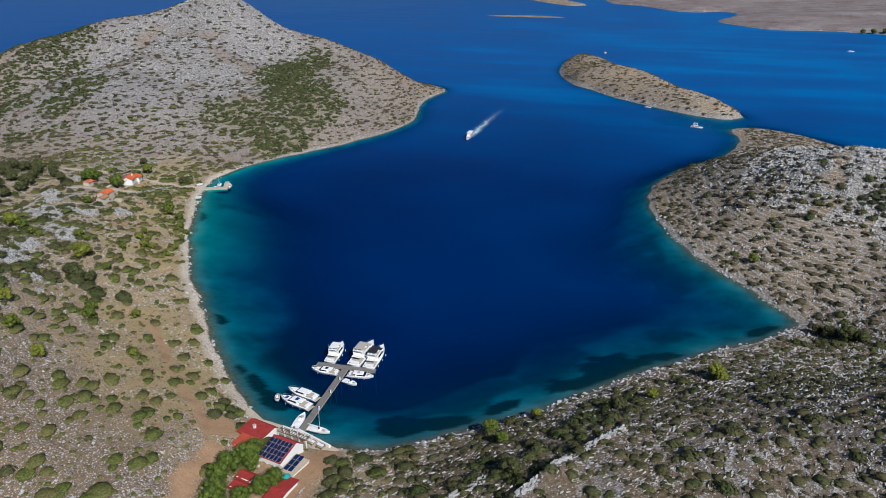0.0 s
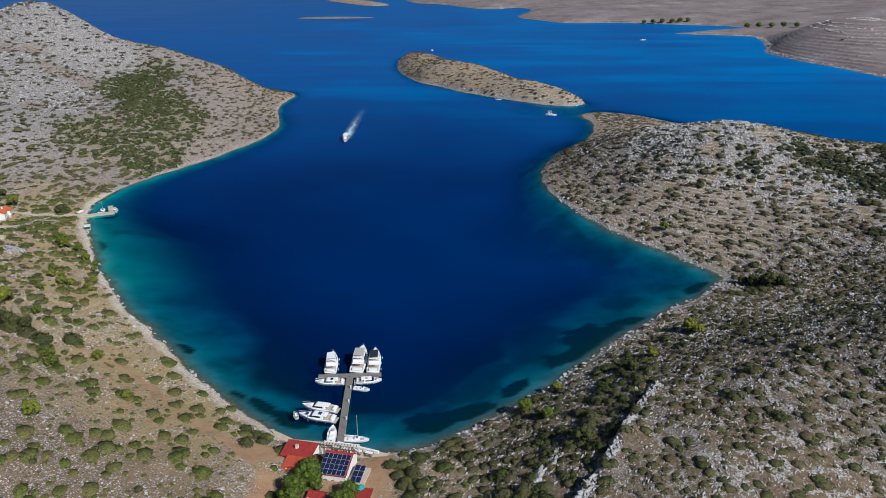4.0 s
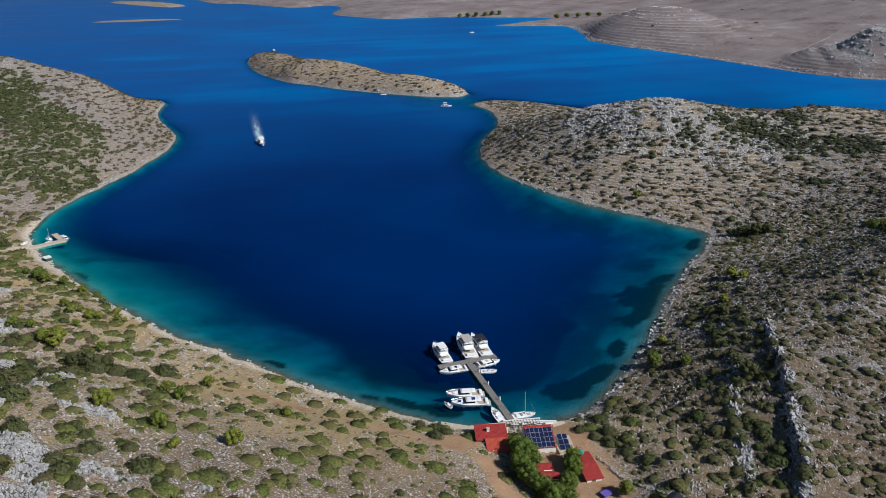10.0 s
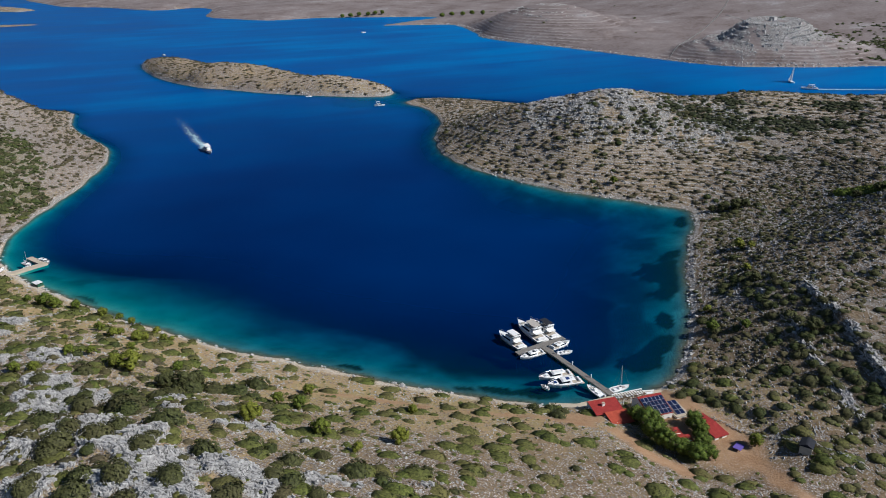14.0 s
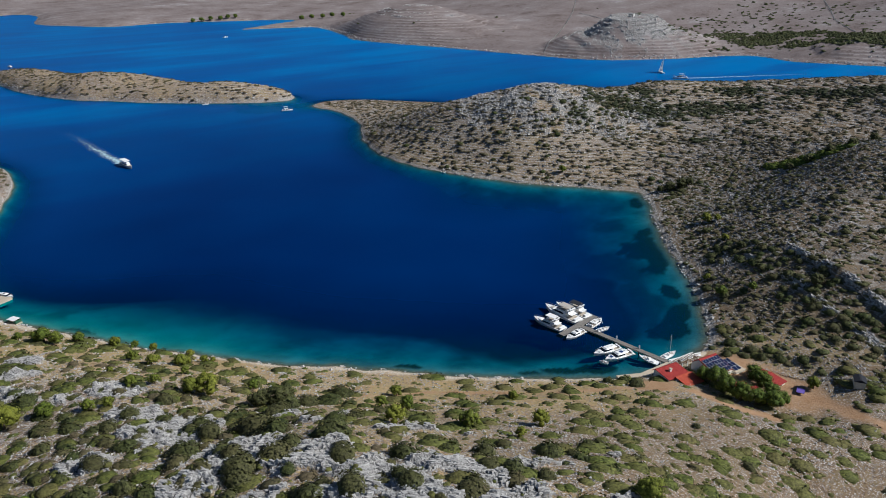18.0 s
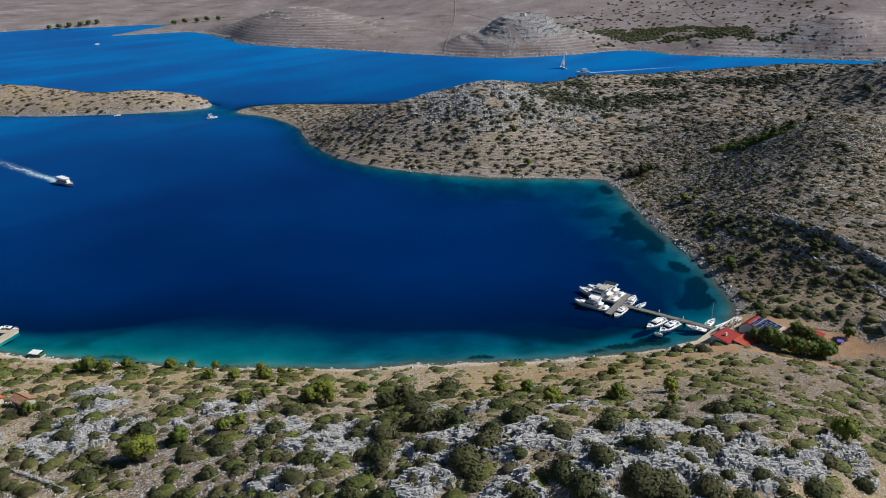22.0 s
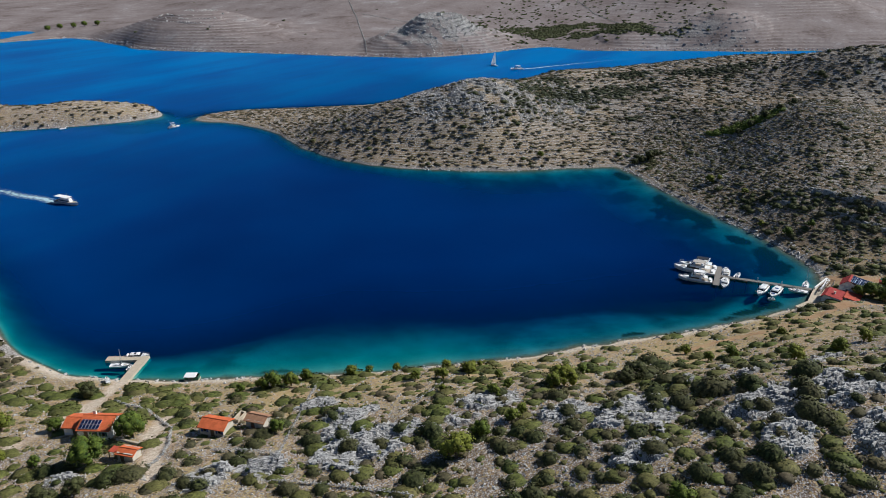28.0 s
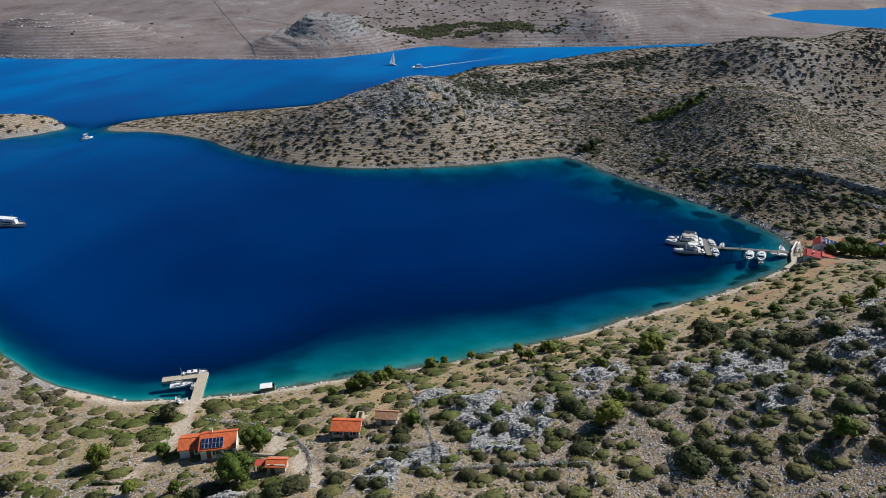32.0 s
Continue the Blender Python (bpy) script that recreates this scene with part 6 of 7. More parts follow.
wake("white foaming wake behind the passenger launch", (-81.4, 449.5), (-89, 585), 6.5, 15.0, 26, bend=-4, crests=8)
m, L = afloat((377, 419), (386, 411))
ferry = motor_yacht("motor_yacht", "white excursion boat running down the far channel", 13.0, 4.0, m, CANVAS_WHITE, True, "distant boats")
wake("long white wake behind the excursion boat", (383, 414), (540, 314), 6.0, 8.0, 14, 80)


def sail_yacht():
    t = thing("sailing_yacht", "white sailing yacht under full sail in the channel", "boat", pose(397, 446, 0, 8, 0, 60))
    bm, rows = hull_shape(11.0, 3.4, 1.1, 0.6)
    part("hull", bm, GELCOAT, t, smooth=True)
    part("deck", deck_shape(rows), GELCOAT, t)
    part("coachroof", frustum(bmesh.new(), (-2.0, 2.6, -1.0, 1.0, 1.1), (-1.8, 1.6, -0.8, 0.8, 1.6), 0.05), GELCOAT, t)
    part("mast", tube(bmesh.new(), [(1.0, 0, 1), (1.0, 0, 15.5)], 0.10, 6), ALU, t)
    part("boom", tube(bmesh.new(), [(1.0, 0, 2.2), (-4.2, 0.7, 2.3)], 0.08, 6), ALU, t)

    def sail(a, b, c, belly):
        g = bmesh.new()
        a, b, c = Vector(a), Vector(b), Vector(c)
        rows_ = []
        for i in range(9):
            u = i / 8
            row = []
            for j in range(7):
                w = j / 6
                p = a.lerp(c, u).lerp(b.lerp(c, u), w)
                p.y += belly * math.sin(math.pi * w) * (1 - u)
                row.append(g.verts.new(p))
            rows_.append(row)
        for p, q in zip(rows_[:-1], rows_[1:]):
            for j in range(6):
                g.faces.new((p[j], p[j + 1], q[j + 1], q[j]))
        r = bmesh.ops.solidify(g, geom=list(g.faces), thickness=0.02)
        return g

    part("mainsail", sail((0.85, 0.05, 2.5), (-4.1, 0.7, 2.5), (0.9, 0.05, 15.2), 0.6), CANVAS_WHITE, t)
    part("foresail", sail((5.2, 0, 1.4), (0.2, 0.9, 1.9), (1.15, 0.05, 13.8), 0.6), CANVAS_WHITE, t)
    return t


sail_yacht()


def stone_jetty():
    t = thing("jetty", "pale concrete jetty with a short arm at its head", "jetty", pose(0, 0, 0))
    root, bend_, tip = Vector((-174.5, 296.4)), Vector((-163.2, 301.4)), Vector((-168.3, 310.6))
    n = (bend_ - root).normalized()
    s = Vector((-n.y, n.x)) * 1.25
    e = n * 1.2
    part("stem", slab(bmesh.new(), [tuple(v) for v in (root - s, bend_ + e - s, bend_ + e + s, root + s)], -0.9, 0.75), CONCRETE, t)
    q = (tip - bend_).normalized()
    w = Vector((q.y, -q.x)) * 1.15
    a0 = bend_ + q * 1.27
    part("arm", slab(bmesh.new(), [tuple(v) for v in (a0 + w, tip + w, tip - w, a0 - w)], -0.9, 0.73), CONCRETE, t)
    for u in (0.25, 0.5, 0.75, 0.95):
        p = a0.lerp(tip, u) + w * 0.8
        part("bollard", tube(bmesh.new(), [(p.x, p.y, 0.8), (p.x, p.y, 1.15)], 0.1, 6), STEEL, t)
    lad = bmesh.new()
    p = bend_ + e
    for k in (-0.25, 0.25):
        tube(lad, [(p.x + 0.1, p.y + k, -0.5), (p.x + 0.1, p.y + k, 1.4)], 0.03, 5)
    for z in (0.0, 0.3, 0.6):
        tube(lad, [(p.x + 0.1, p.y - 0.25, z), (p.x + 0.1, p.y + 0.25, z)], 0.02, 4)
    part("ladder", lad, STEEL, t)
    return t


stone_jetty()
m, L = afloat((-165.8, 304.2), (-169.6, 309.3))
small_boat("sailing_boat", "small white sailing boat inside the jetty arm", 5.8, 2.0, pose(-168.7, 304.4, 0, 0, 0, -60), mast=5.6, engine=False)
m, L = afloat((-161.0, 304.6), (-164.9, 309.6))
motor_yacht("cabin_cruiser", "white cabin boat outside the jetty arm", 6.6, 2.3, pose(-162.9, 304.2, 0, 0, 0, -58), None, False)
small_boat("inflatable_dinghy", "pale dinghy beside the jetty stem", 2.6, 1.2, pose(-168.4, 300.9, 0, 0, 0, 24), cover=GREY_RUBBER, engine=False)
small_boat("rowing_boat", "white rowing boat pulled up beside the jetty", 3.2, 1.2, at_ground(-176.6, 299.6, 60, 0.15), cover=CANVAS_WHITE, engine=False)


def boat_hut():
    t = thing("boat_hut", "small green hut with a flat white roof at the shore", "hut", pose(-164.2, 281.4, 0.2, 0, 0, -62))
    part("floor", block(-1.9, 1.9, -1.1, 1.1, -1.4, 0.15), CONCRETE, t)
    for x0, x1, y0, y1 in ((-1.8, 1.8, -1.0, -0.92), (-1.8, 1.8, 0.92, 1.0), (-1.8, -1.72, -0.92, 0.92), (1.72, 1.8, -0.92, 0.92)):
        part("wall", block(x0, x1, y0, y1, 0.15, 1.1), GREEN_PAINT, t)
    part("roof", block(-2.0, 1.2, -1.25, 1.25, 1.1, 1.22, 0.03), GELCOAT, t, "flat white roof")
    part("hatch", block(-0.8, 0.6, -1.03, -1.0, 0.4, 0.95), TINTED, t)
    return t


boat_hut()
quay = thing("quay", "pale concrete quay along the water before the houses", "quay")
part("quay_wall", slab(bmesh.new(), [(-47.4, 139.0), (-41.5, 133.4), (-25, 130.2), (-19.5, 129.4), (-18.2, 132.6), (-29.5, 136.0), (-40.8, 137.2), (-46.6, 140.6)], -2.2, 1.15), CONCRETE, quay)
part("quay_edge", slab(bmesh.new(), [(-30.4, 135.6), (-20.5, 132.4), (-20.3, 132.8), (-30.2, 136.0)], 1.152, 1.75), PLASTER, quay, "whitewashed parapet")

# ---- houses of the eastern hamlet ----
BASE = 1.2
h = house("house", "low restaurant house with a red sheet roof and white walls", pose(-41.4, 128.2, BASE, 0, 0, -11), 6.6, 5.4, 2.5, 0.5, ROOF_RED, PLASTER, back=4.6,
          doors=(1.2,), windows=(2.8, 4.8), gable_windows=((0.4, 1.0),), chimney=(2.4, 2.2, 3.7))
h = house("house", "low kitchen wing with an orange-red roof and white walls", pose(-40.2, 123.5, BASE, 0, 0, -11), 4.9, 4.5, 2.4, 0.45, ROOF_BROWN, PLASTER, back=4.0,
          doors=(2.0,), windows=(0.6, 3.4), gable_windows=((0.35, 1.0),))
h = house("house", "white two-storey house with a red roof and solar panels", pose(-31.8, 121.2, BASE, 0, 0, -9), 6.1, 7.8, 3.2, 1.7, ROOF_RED, PLASTER, back=5.6,
          doors=(1.0,), windows=(2.8, 4.6), gable_windows=((0.25, 1.1), (0.6, 1.1), (0.45, 2.4)), over=0.12)
slope = math.degrees(math.atan2(1.7, 5.6))
house_m = pose(-31.8, 121.2, BASE, 0, 0, -9)
solar_array("dark blue solar panels in rows on the house roof", house_m @ pose(0.08, -0.1, 3.2 + 0.30, slope, 0, 0), 6, 4, 0.93, 1.26)
annex = thing("annex", "low white annex with a flat roof beside the house", "house", pose(-25.3, 119.2, BASE, 0, 0, -9))
part("walls", block(0, 3.4, 0, 5.6, -1.5, 2.3), PLASTER, annex)
part("roof_slab", block(-0.15, 3.55, -0.15, 5.75, 2.3, 2.48, 0.02), CONCRETE, annex)
w = part("window", block(0.8, 1.7, -0.06, -0.003, 0.9, 1.8), GELCOAT, annex)
part("pane", block(0.87, 1.63, -0.07, -0.062, 0.97, 1.73), TINTED, w)
d = part("door", block(2.2, 3.0, -0.06, -0.003, -0.1, 1.95), WOOD, annex)
part("handle", block(2.28, 2.34, -0.10, -0.061, 0.9, 1.05), STEEL, d)
solar_array("solar panels on the flat annex roof", pose(-25.3, 119.2, BASE, 0, 0, -9) @ pose(0.4, 0.5, 2.65, 8, 0, 0), 2, 3, 1.1, 1.55)
house("shed", "long narrow shed with a red roof and pale walls", pose(-23.6, 109.0, 2.0, 0, 0, -4), 3.2, 8.2, 2.1, 0.35, ROOF_RED, PLASTER, back=4.1, doors=(1.0,))
for x, y in ((-32.6, 114.0), (-32.2, 110.9)):
    house("hut", "small hut under the pines with a red roof", pose(x, y, 2.1, 0, 0, -10), 3.2, 2.5, 1.9, 0.3, ROOF_RED, PLASTER, back=1.9, doors=(0.5,))


def terrace_table(m):
    t = thing("terrace_table", "wooden terrace table with two benches on the quay", "table", m, "terrace tables")
    part("tabletop", block(-0.9, 0.9, -0.4, 0.4, 0.70, 0.76, 0.01), CANVAS_WHITE, t)
    for x in (-0.75, 0.75):
        for y in (-0.3, 0.3):
            part("leg", block(x - 0.04, x + 0.04, y - 0.04, y + 0.04, 0, 0.70), WOOD, t)
    for y in (-0.75, 0.75):
        b = part("bench", block(-0.9, 0.9, y - 0.15, y + 0.15, 0.40, 0.45, 0.01), WOOD, t)
        for x in (-0.7, 0.7):
            part("bench_leg", block(x - 0.04, x + 0.04, y - 0.1, y + 0.1, 0, 0.40), WOOD, b)
    return t


table = terrace_table(pose(-30.3, 133.9, 1.15, 0, 0, -14))
for k in range(1, 4):
    copy_thing(table, pose(-30.3 + 2.6 * k, 133.9 - 0.65 * k, 1.15, 0, 0, -14))
pergola = thing("pergola", "white posts and beams over the quay terrace", "pergola", pose(-33.2, 131.3, 1.15, 0, 0, -8))
for x in (0.1, 2.1, 4.1, 6.1, 8.1):
    for y in (0.2, 2.3):
        part("post", block(x - 0.08, x + 0.08, y - 0.08, y + 0.08, 0, 2.2), GELCOAT, pergola)
part("beam", block(-0.1, 8.3, 0.13, 0.27, 2.2, 2.34), WOOD, pergola)
part("beam", block(-0.1, 8.3, 2.16, 2.44, 2.2, 2.42), GELCOAT, pergola, "white front beam")
for k in range(12):
    part("batten", block(0.7 * k, 0.7 * k + 0.1, -0.1, 2.15, 2.342, 2.42), WOOD, pergola)


def parasol(name, label, m, mat):
    t = thing(name, label, "parasol", m)
    bm = bmesh.new()
    n = 8
    tip = bm.verts.new((0, 0, 2.6))
    ring = [bm.verts.new((0.9 * math.cos(6.2832 * k / n), 0.9 * math.sin(6.2832 * k / n), 2.1)) for k in range(n)]
    low = [bm.verts.new((v.co.x, v.co.y, 1.95)) for v in ring]
    for k in range(n):
        j = (k + 1) % n
        bm.faces.new((ring[k], ring[j], tip))
        bm.faces.new((low[k], low[j], ring[j], ring[k]))
    part("canopy", bm, mat, t)
    part("pole", tube(bmesh.new(), [(0, 0, 0), (0, 0, 2.55)], 0.03, 6), ALU, t)
    part("foot", block(-0.25, 0.25, -0.25, 0.25, 0, 0.08, 0.02), CONCRETE, t)
    return t


parasol("parasol", "teal parasol on the path beside the shed", at_ground(-22.0, 116.4), TEAL_CLOTH)
tramp = thing("garden_table", "low table with a purple cloth in the yard", "table", at_ground(-21.5, 104.3, 20))
part("cloth", block(-1.2, 1.2, -0.9, 0.9, 0.62, 0.68, 0.01), PURPLE_CLOTH, tramp)
for x in (-1.0, 1.0):
    for y in (-0.7, 0.7):
        part("leg", block(x - 0.05, x + 0.05, y - 0.05, y + 0.05, -0.1, 0.62), WOOD, tramp)
tank = thing("stone_hut", "small dark stone hut beside the yard wall", "hut", at_ground(-12.5, 95.0, 30))
part("walls", block(-1.5, 1.5, -1.2, 1.2, -0.5, 1.7, 0.04), OLD_PLASTER, tank)
part("roof", frustum(bmesh.new(), (-1.7, 1.7, -1.4, 1.4, 1.7), (-1.6, 1.6, -0.2, 0.2, 2.3)), CANVAS_DARK, tank)

# ---- houses of the western hamlet ----
HL = at_ground(-201.4, 281.2, -65, 0.2)
house("house", "low house with a bright orange tiled roof and white walls", HL, 4.5, 5.0, 2.1, 0.9, ROOF_ORANGE, PLASTER, doors=(2.0,), windows=(3.6,), shutters=GREEN_PAINT)
HM = at_ground(-201.4, 276.0, -65, 0.2)
house("house", "main house with an orange tiled roof and white walls", HM, 7.0, 6.2, 2.5, 1.2, ROOF_ORANGE, PLASTER, back=3.8, doors=(1.2,), windows=(3.0, 5.2), shutters=GREEN_PAINT,
      gable_windows=((0.4, 1.0),), chimney=(1.5, 4.6, 4.2))
slope = math.degrees(math.atan2(1.2, 3.8))
solar_array("dark blue solar panels on the orange tiled roof", HM @ pose(0.2, -0.05, 2.5 + 0.34, slope, 0, 0), 6, 2, 0.70, 1.25)
house("outhouse", "small outhouse with an orange tiled roof", at_ground(-205.0, 258.2, -76, 0.1), 3.6, 2.7, 1.8, 0.5, ROOF_ORANGE, OLD_PLASTER, doors=(0.6,))
lean = thing("lean_to", "open lean-to with a rusty red roof", "shelter", at_ground(-203.6, 260.2, -76, 0.0))
part("roof", block(-1.3, 1.2, -1.0, 1.0, 1.75, 1.85, 0.02), ROOF_BROWN, lean)
for x in (-1.2, 1.1):
    for y in (-0.9, 0.9):
        part("post", block(x - 0.06, x + 0.06, y - 0.06, y + 0.06, -0.3, 1.75), WOOD, lean)
HC = at_ground(-189.5, 251.2, -77, 0.2)
house("cottage", "small stone cottage with a red tiled roof", HC, 5.8, 4.2, 2.1, 0.9, ROOF_ORANGE, OLD_PLASTER, doors=(2.6,), windows=(0.8, 4.4), shutters=BLUE_STRIPE)
house("ruined_cottage", "old cottage with a weathered tile roof", at_ground(-183.4, 243.4, -80, 0.2), 4.4, 3.0, 1.9, 0.7, ROOF_OLD, OLD_PLASTER, doors=(1.2,))
pad = thing("terrace", "concrete terrace before the cottage door", "terrace", HC)
part("slab", block(0.3, 5.6, -2.6, -0.2, -0.7, 0.02), CONCRETE, pad)
cistern = thing("cistern", "open concrete cistern with thick walls beside the cottage", "cistern", at_ground(-181.8, 249.2, -80))
part("floor", block(0, 3.6, 0, 3.4, -0.8, 0.1), CONCRETE, cistern)
for x0, x1, y0, y1 in ((0, 0.3, 0, 3.4), (1.2, 1.5, 0.3, 3.1), (0.3, 1.5, 3.1, 3.4), (0.3, 1.5, 0, 0.3)):
    part("wall", block(x0, x1, y0, y1, 0.1, 1.1, 0.02), CONCRETE, cistern)
yard_wall = thing("garden_wall", "white garden wall beside the house path", "wall", at_ground(-199.0, 266.5, -80))
part("wall", block(0, 7.5, 0, 0.35, -1.0, 0.9, 0.02), PLASTER, yard_wall)
part("coping", block(-0.05, 7.55, -0.05, 0.4, 0.9, 0.98), CONCRETE, yard_wall)
for k in range(3):
    g = thing("hedge_terrace", "clipped hedge row beside the garden terrace", "hedge", at_ground(-209.2 - 3.6 * k, 296.5 - 2.5 * k, -82))
    bm = bmesh.new()
    box(bm, 0, 13, -0.4, 0.4, -0.6, 0.75, 0.12)
    bmesh.ops.subdivide_edges(bm, edges=[e for e in bm.edges if e.calc_length() > 5], cuts=24)
    rr = random.Random(k)
    for v in bm.verts:
        v.co += Vector((rr.uniform(-0.12, 0.12), rr.uniform(-0.16, 0.16), rr.uniform(-0.14, 0.14)))
    part("hedge_body", bm, MAQUIS, g)

# ---- dry stone walls ----
dry_wall("grey dry stone wall beside the settlement path", [(-183.3, 287.8), (-184.2, 281.6), (-184.5, 274.4), (-185.7, 270.1), (-189.3, 260.5)], 0.7, 0.6)
dry_wall("grey dry stone wall round the yard", [(-189.3, 260.5), (-196.2, 253.5), (-200.6, 250.6), (-206, 249)], 0.7, 0.6)
dry_wall("ruined dry stone enclosure on the slope", [(-194.6, 241.8), (-193.1, 237.3), (-192.2, 232.5), (-190.5, 227.6), (-194.7, 226), (-198, 229.1)], 1.1, 0.6)
dry_wall("tumbled dry stone wall running up from the shore", [(-146, 251), (-162.7, 242.3), (-178.5, 233.9), (-190.1, 228.2)], 0.5, 0.5, dense=9)
dry_wall("low dry stone wall across the stony slope", [(-197.7, 223.1), (-194.6, 213.8), (-191.4, 201.3), (-190.5, 196.7), (-197, 195)], 0.7, 0.55)
dry_wall("thin line of tumbled stones on the shore slope", [(-138.9, 215), (-147, 214), (-154.2, 213.1), (-161.6, 212.6)], 0.3, 0.4, dense=8)
dry_wall("dark dry stone wall behind the yard", [(-18, 116), (-16, 107), (-11, 97), (-7, 86)], 0.6, 0.6, dense=7)
WALL_A = [(412, 609), (447, 633), (557, 715), (650, 785), (770, 882)]
WALL_B = [(667, 786), (650, 740), (635, 693), (615, 650)]
WALL_C = [(900, 543), (739, 450), (668, 392)]
dry_wall("long dry stone boundary wall on the far hillside", WALL_A, 1.0, 0.8, dense=4, size=1.8)
dry_wall("long dry stone boundary wall on the far pasture", WALL_B, 1.0, 0.8, dense=4, size=1.8)
dry_wall("long dry stone boundary wall on the far pasture", WALL_C, 1.0, 0.8, dense=4, size=1.8)

tower = thing("ruin", "ruined stone tower on the terraced far mound", "ruin", at_ground(503, 565, 20, -0.6))
for x0, x1, y0, y1, h in ((-3.6, 3.6, -2.6, -1.8, 3.2), (-3.6, -2.8, -1.8, 2.6, 3.8), (2.8, 3.6, -1.8, 2.6, 2.4), (-2.8, 1.0, 1.8, 2.6, 1.8), (-6.8, -4.4, -1.0, 1.6, 2.2)):
    part("wall", block(x0, x1, y0, y1, 0, h, 0.12), STONE, tower)

# ---- trees ----
PINES = [tree_kind("pine_tree", "young bright green pine on the dry slope", 60 + k, 3.6, 4.2, PINE, 14, 80, 0.17, 0.1 + 0.22 * k) for k in range(4)]
BIG = [tree_kind("pine_tree", "broad dark green pine beside the houses", 70 + k, 5.2, 6.2, PINE, 20, 110, 0.20, 0.0) for k in range(3)]
OAKS = [tree_kind("holm_oak", "dense rounded dark evergreen tree among rocks", 80 + k, 3.6, 4.4, MAQUIS, 15, 90, 0.18, 0.35) for k in range(3)]


def plant(kinds, places, group):
    rr = random.Random(len(places))
    for x, y, s in places:
        k = rr.choice(kinds)
        t = copy_thing(k, at_ground(x, y, rr.uniform(0, 360)))
        t.scale = (s * rr.uniform(0.9, 1.1), s * rr.uniform(0.9, 1.1), s)
        t["group"] = group


plant(PINES, [(-205.9, 298.0, 1.4), (-214.8, 283.4, 0.9), (-160.5, 256.0, 1.25), (-157.9, 252.3, 1.1), (-161.9, 258.4, 0.9), (-152.1, 251.9, 0.9), (-144.6, 242.7, 0.9), (-140.0, 240.2, 0.65), (-136.8, 233.3, 0.7),
              (-145.2, 222.5, 0.8), (-142.0, 216.4, 0.85), (-140.1, 218.6, 0.6), (-135.9, 211.9, 0.95), (-134.2, 213.4, 0.7), (-129.2, 214.1, 0.6), (-137.9, 202.9, 0.6), (-151.9, 197.8, 0.85), (-153.3, 210.3, 0.5), (-130.6, 221.2, 0.7),
              (-138.2, 185.8, 1.5), (-141.8, 187.2, 1.1), (-128.0, 184.5, 0.75), (-100.3, 164.7, 0.8), (-105.4, 153.0, 0.9), (-118.0, 139.0, 1.1), (-162.7, 188.8, 0.8), (-158.7, 188.2, 0.7), (-177.8, 194.1, 1.5), (-170.3, 192.2, 1.0), (-180.2, 152.2, 1.3)], "pines on the slopes")
plant(PINES, [(-106.5, 130.1, 1.1), (-92.6, 124.3, 1.0), (-82.2, 142.9, 0.7), (-109.2, 157.8, 0.8), (-146.9, 196.4, 0.7), (-127.3, 212.9, 0.5), (-102.7, 119.7, 0.6), (-106.2, 88.8, 1.3),
              (13.5, 147.5, 1.0), (62.6, 185, 1.1), (76.8, 274, 1.0), (64, 181, 0.7), (-18, 103, 0.9), (22, 158, 0.7), (18, 140, 0.8), (48, 168, 0.7), (-183, 235, 0.9), (-166, 262, 0.7)], "pines on the slopes")
plant(OAKS, [(-127.7, 171.4, 1.3), (-131.5, 173.0, 1.1), (-124.6, 173.2, 1.0), (41, 158, 0.8), (24, 124, 1.0), (95, 224, 1.1), (99, 221, 1.2),
             (102, 219, 1.0), (92, 227, 0.8), (201, 149, 1.1), (121, 176, 1.0), (126, 170, 1.1), (131, 164, 1.0), (116, 181, 0.9), (136, 158, 0.9), (-184, 297, 1.1), (-218, 310, 1.0)], "evergreen trees")
plant(BIG, [(-33.8, 123.3, 0.7), (-33.2, 119.8, 0.95), (-35.7, 116.0, 0.95), (-35.5, 112.0, 0.95), (-34.0, 108.6, 0.8), (-24.2, 115.2, 0.8), (-25.4, 112.0, 0.8), (-27.8, 108.4, 0.7), (-31.6, 118.4, 0.6), (-32.4, 105.8, 0.85), (-29.6, 104.8, 0.7),
            (-195.8, 265.6, 1.2), (-207.8, 263.4, 1.25), (-200.5, 286.0, 0.6), (-213.0, 274.0, 0.5)], "pines beside the houses")
plant(OAKS, [(-213.7, 231.4, 1.2), (-219, 239, 1.4), (-224, 229, 1.4), (-212, 222, 1.2), (-229, 241, 1.5), (-218, 219, 1.2), (-235, 233, 1.4), (-226, 249, 1.3), (-208, 214, 1.0), (-239, 247, 1.4), (-232, 257, 1.3), (-243, 261, 1.3), (-236, 262, 1.3), (-228, 262, 1.2), (-222, 257, 1.1), (-217, 255, 1.0), (-248, 254, 1.4), (-252, 262, 1.5), (-246, 244, 1.3), (-258, 256, 1.4)], "evergreen trees")
far = [(x, y) for x, y in ((314, 1348), (330, 1345), (345, 1338), (358, 1336), (371, 1333), (300, 1352), (430, 1160), (445, 1150), (462, 1148), (478, 1140), (415, 1168))]
plant(BIG, [(x, y, 1.5) for x, y in far], "trees on the far shore")
for k in PINES + BIG + OAKS:
    for o in (k, *k.children_recursive):
        bpy.data.objects.remove(o)

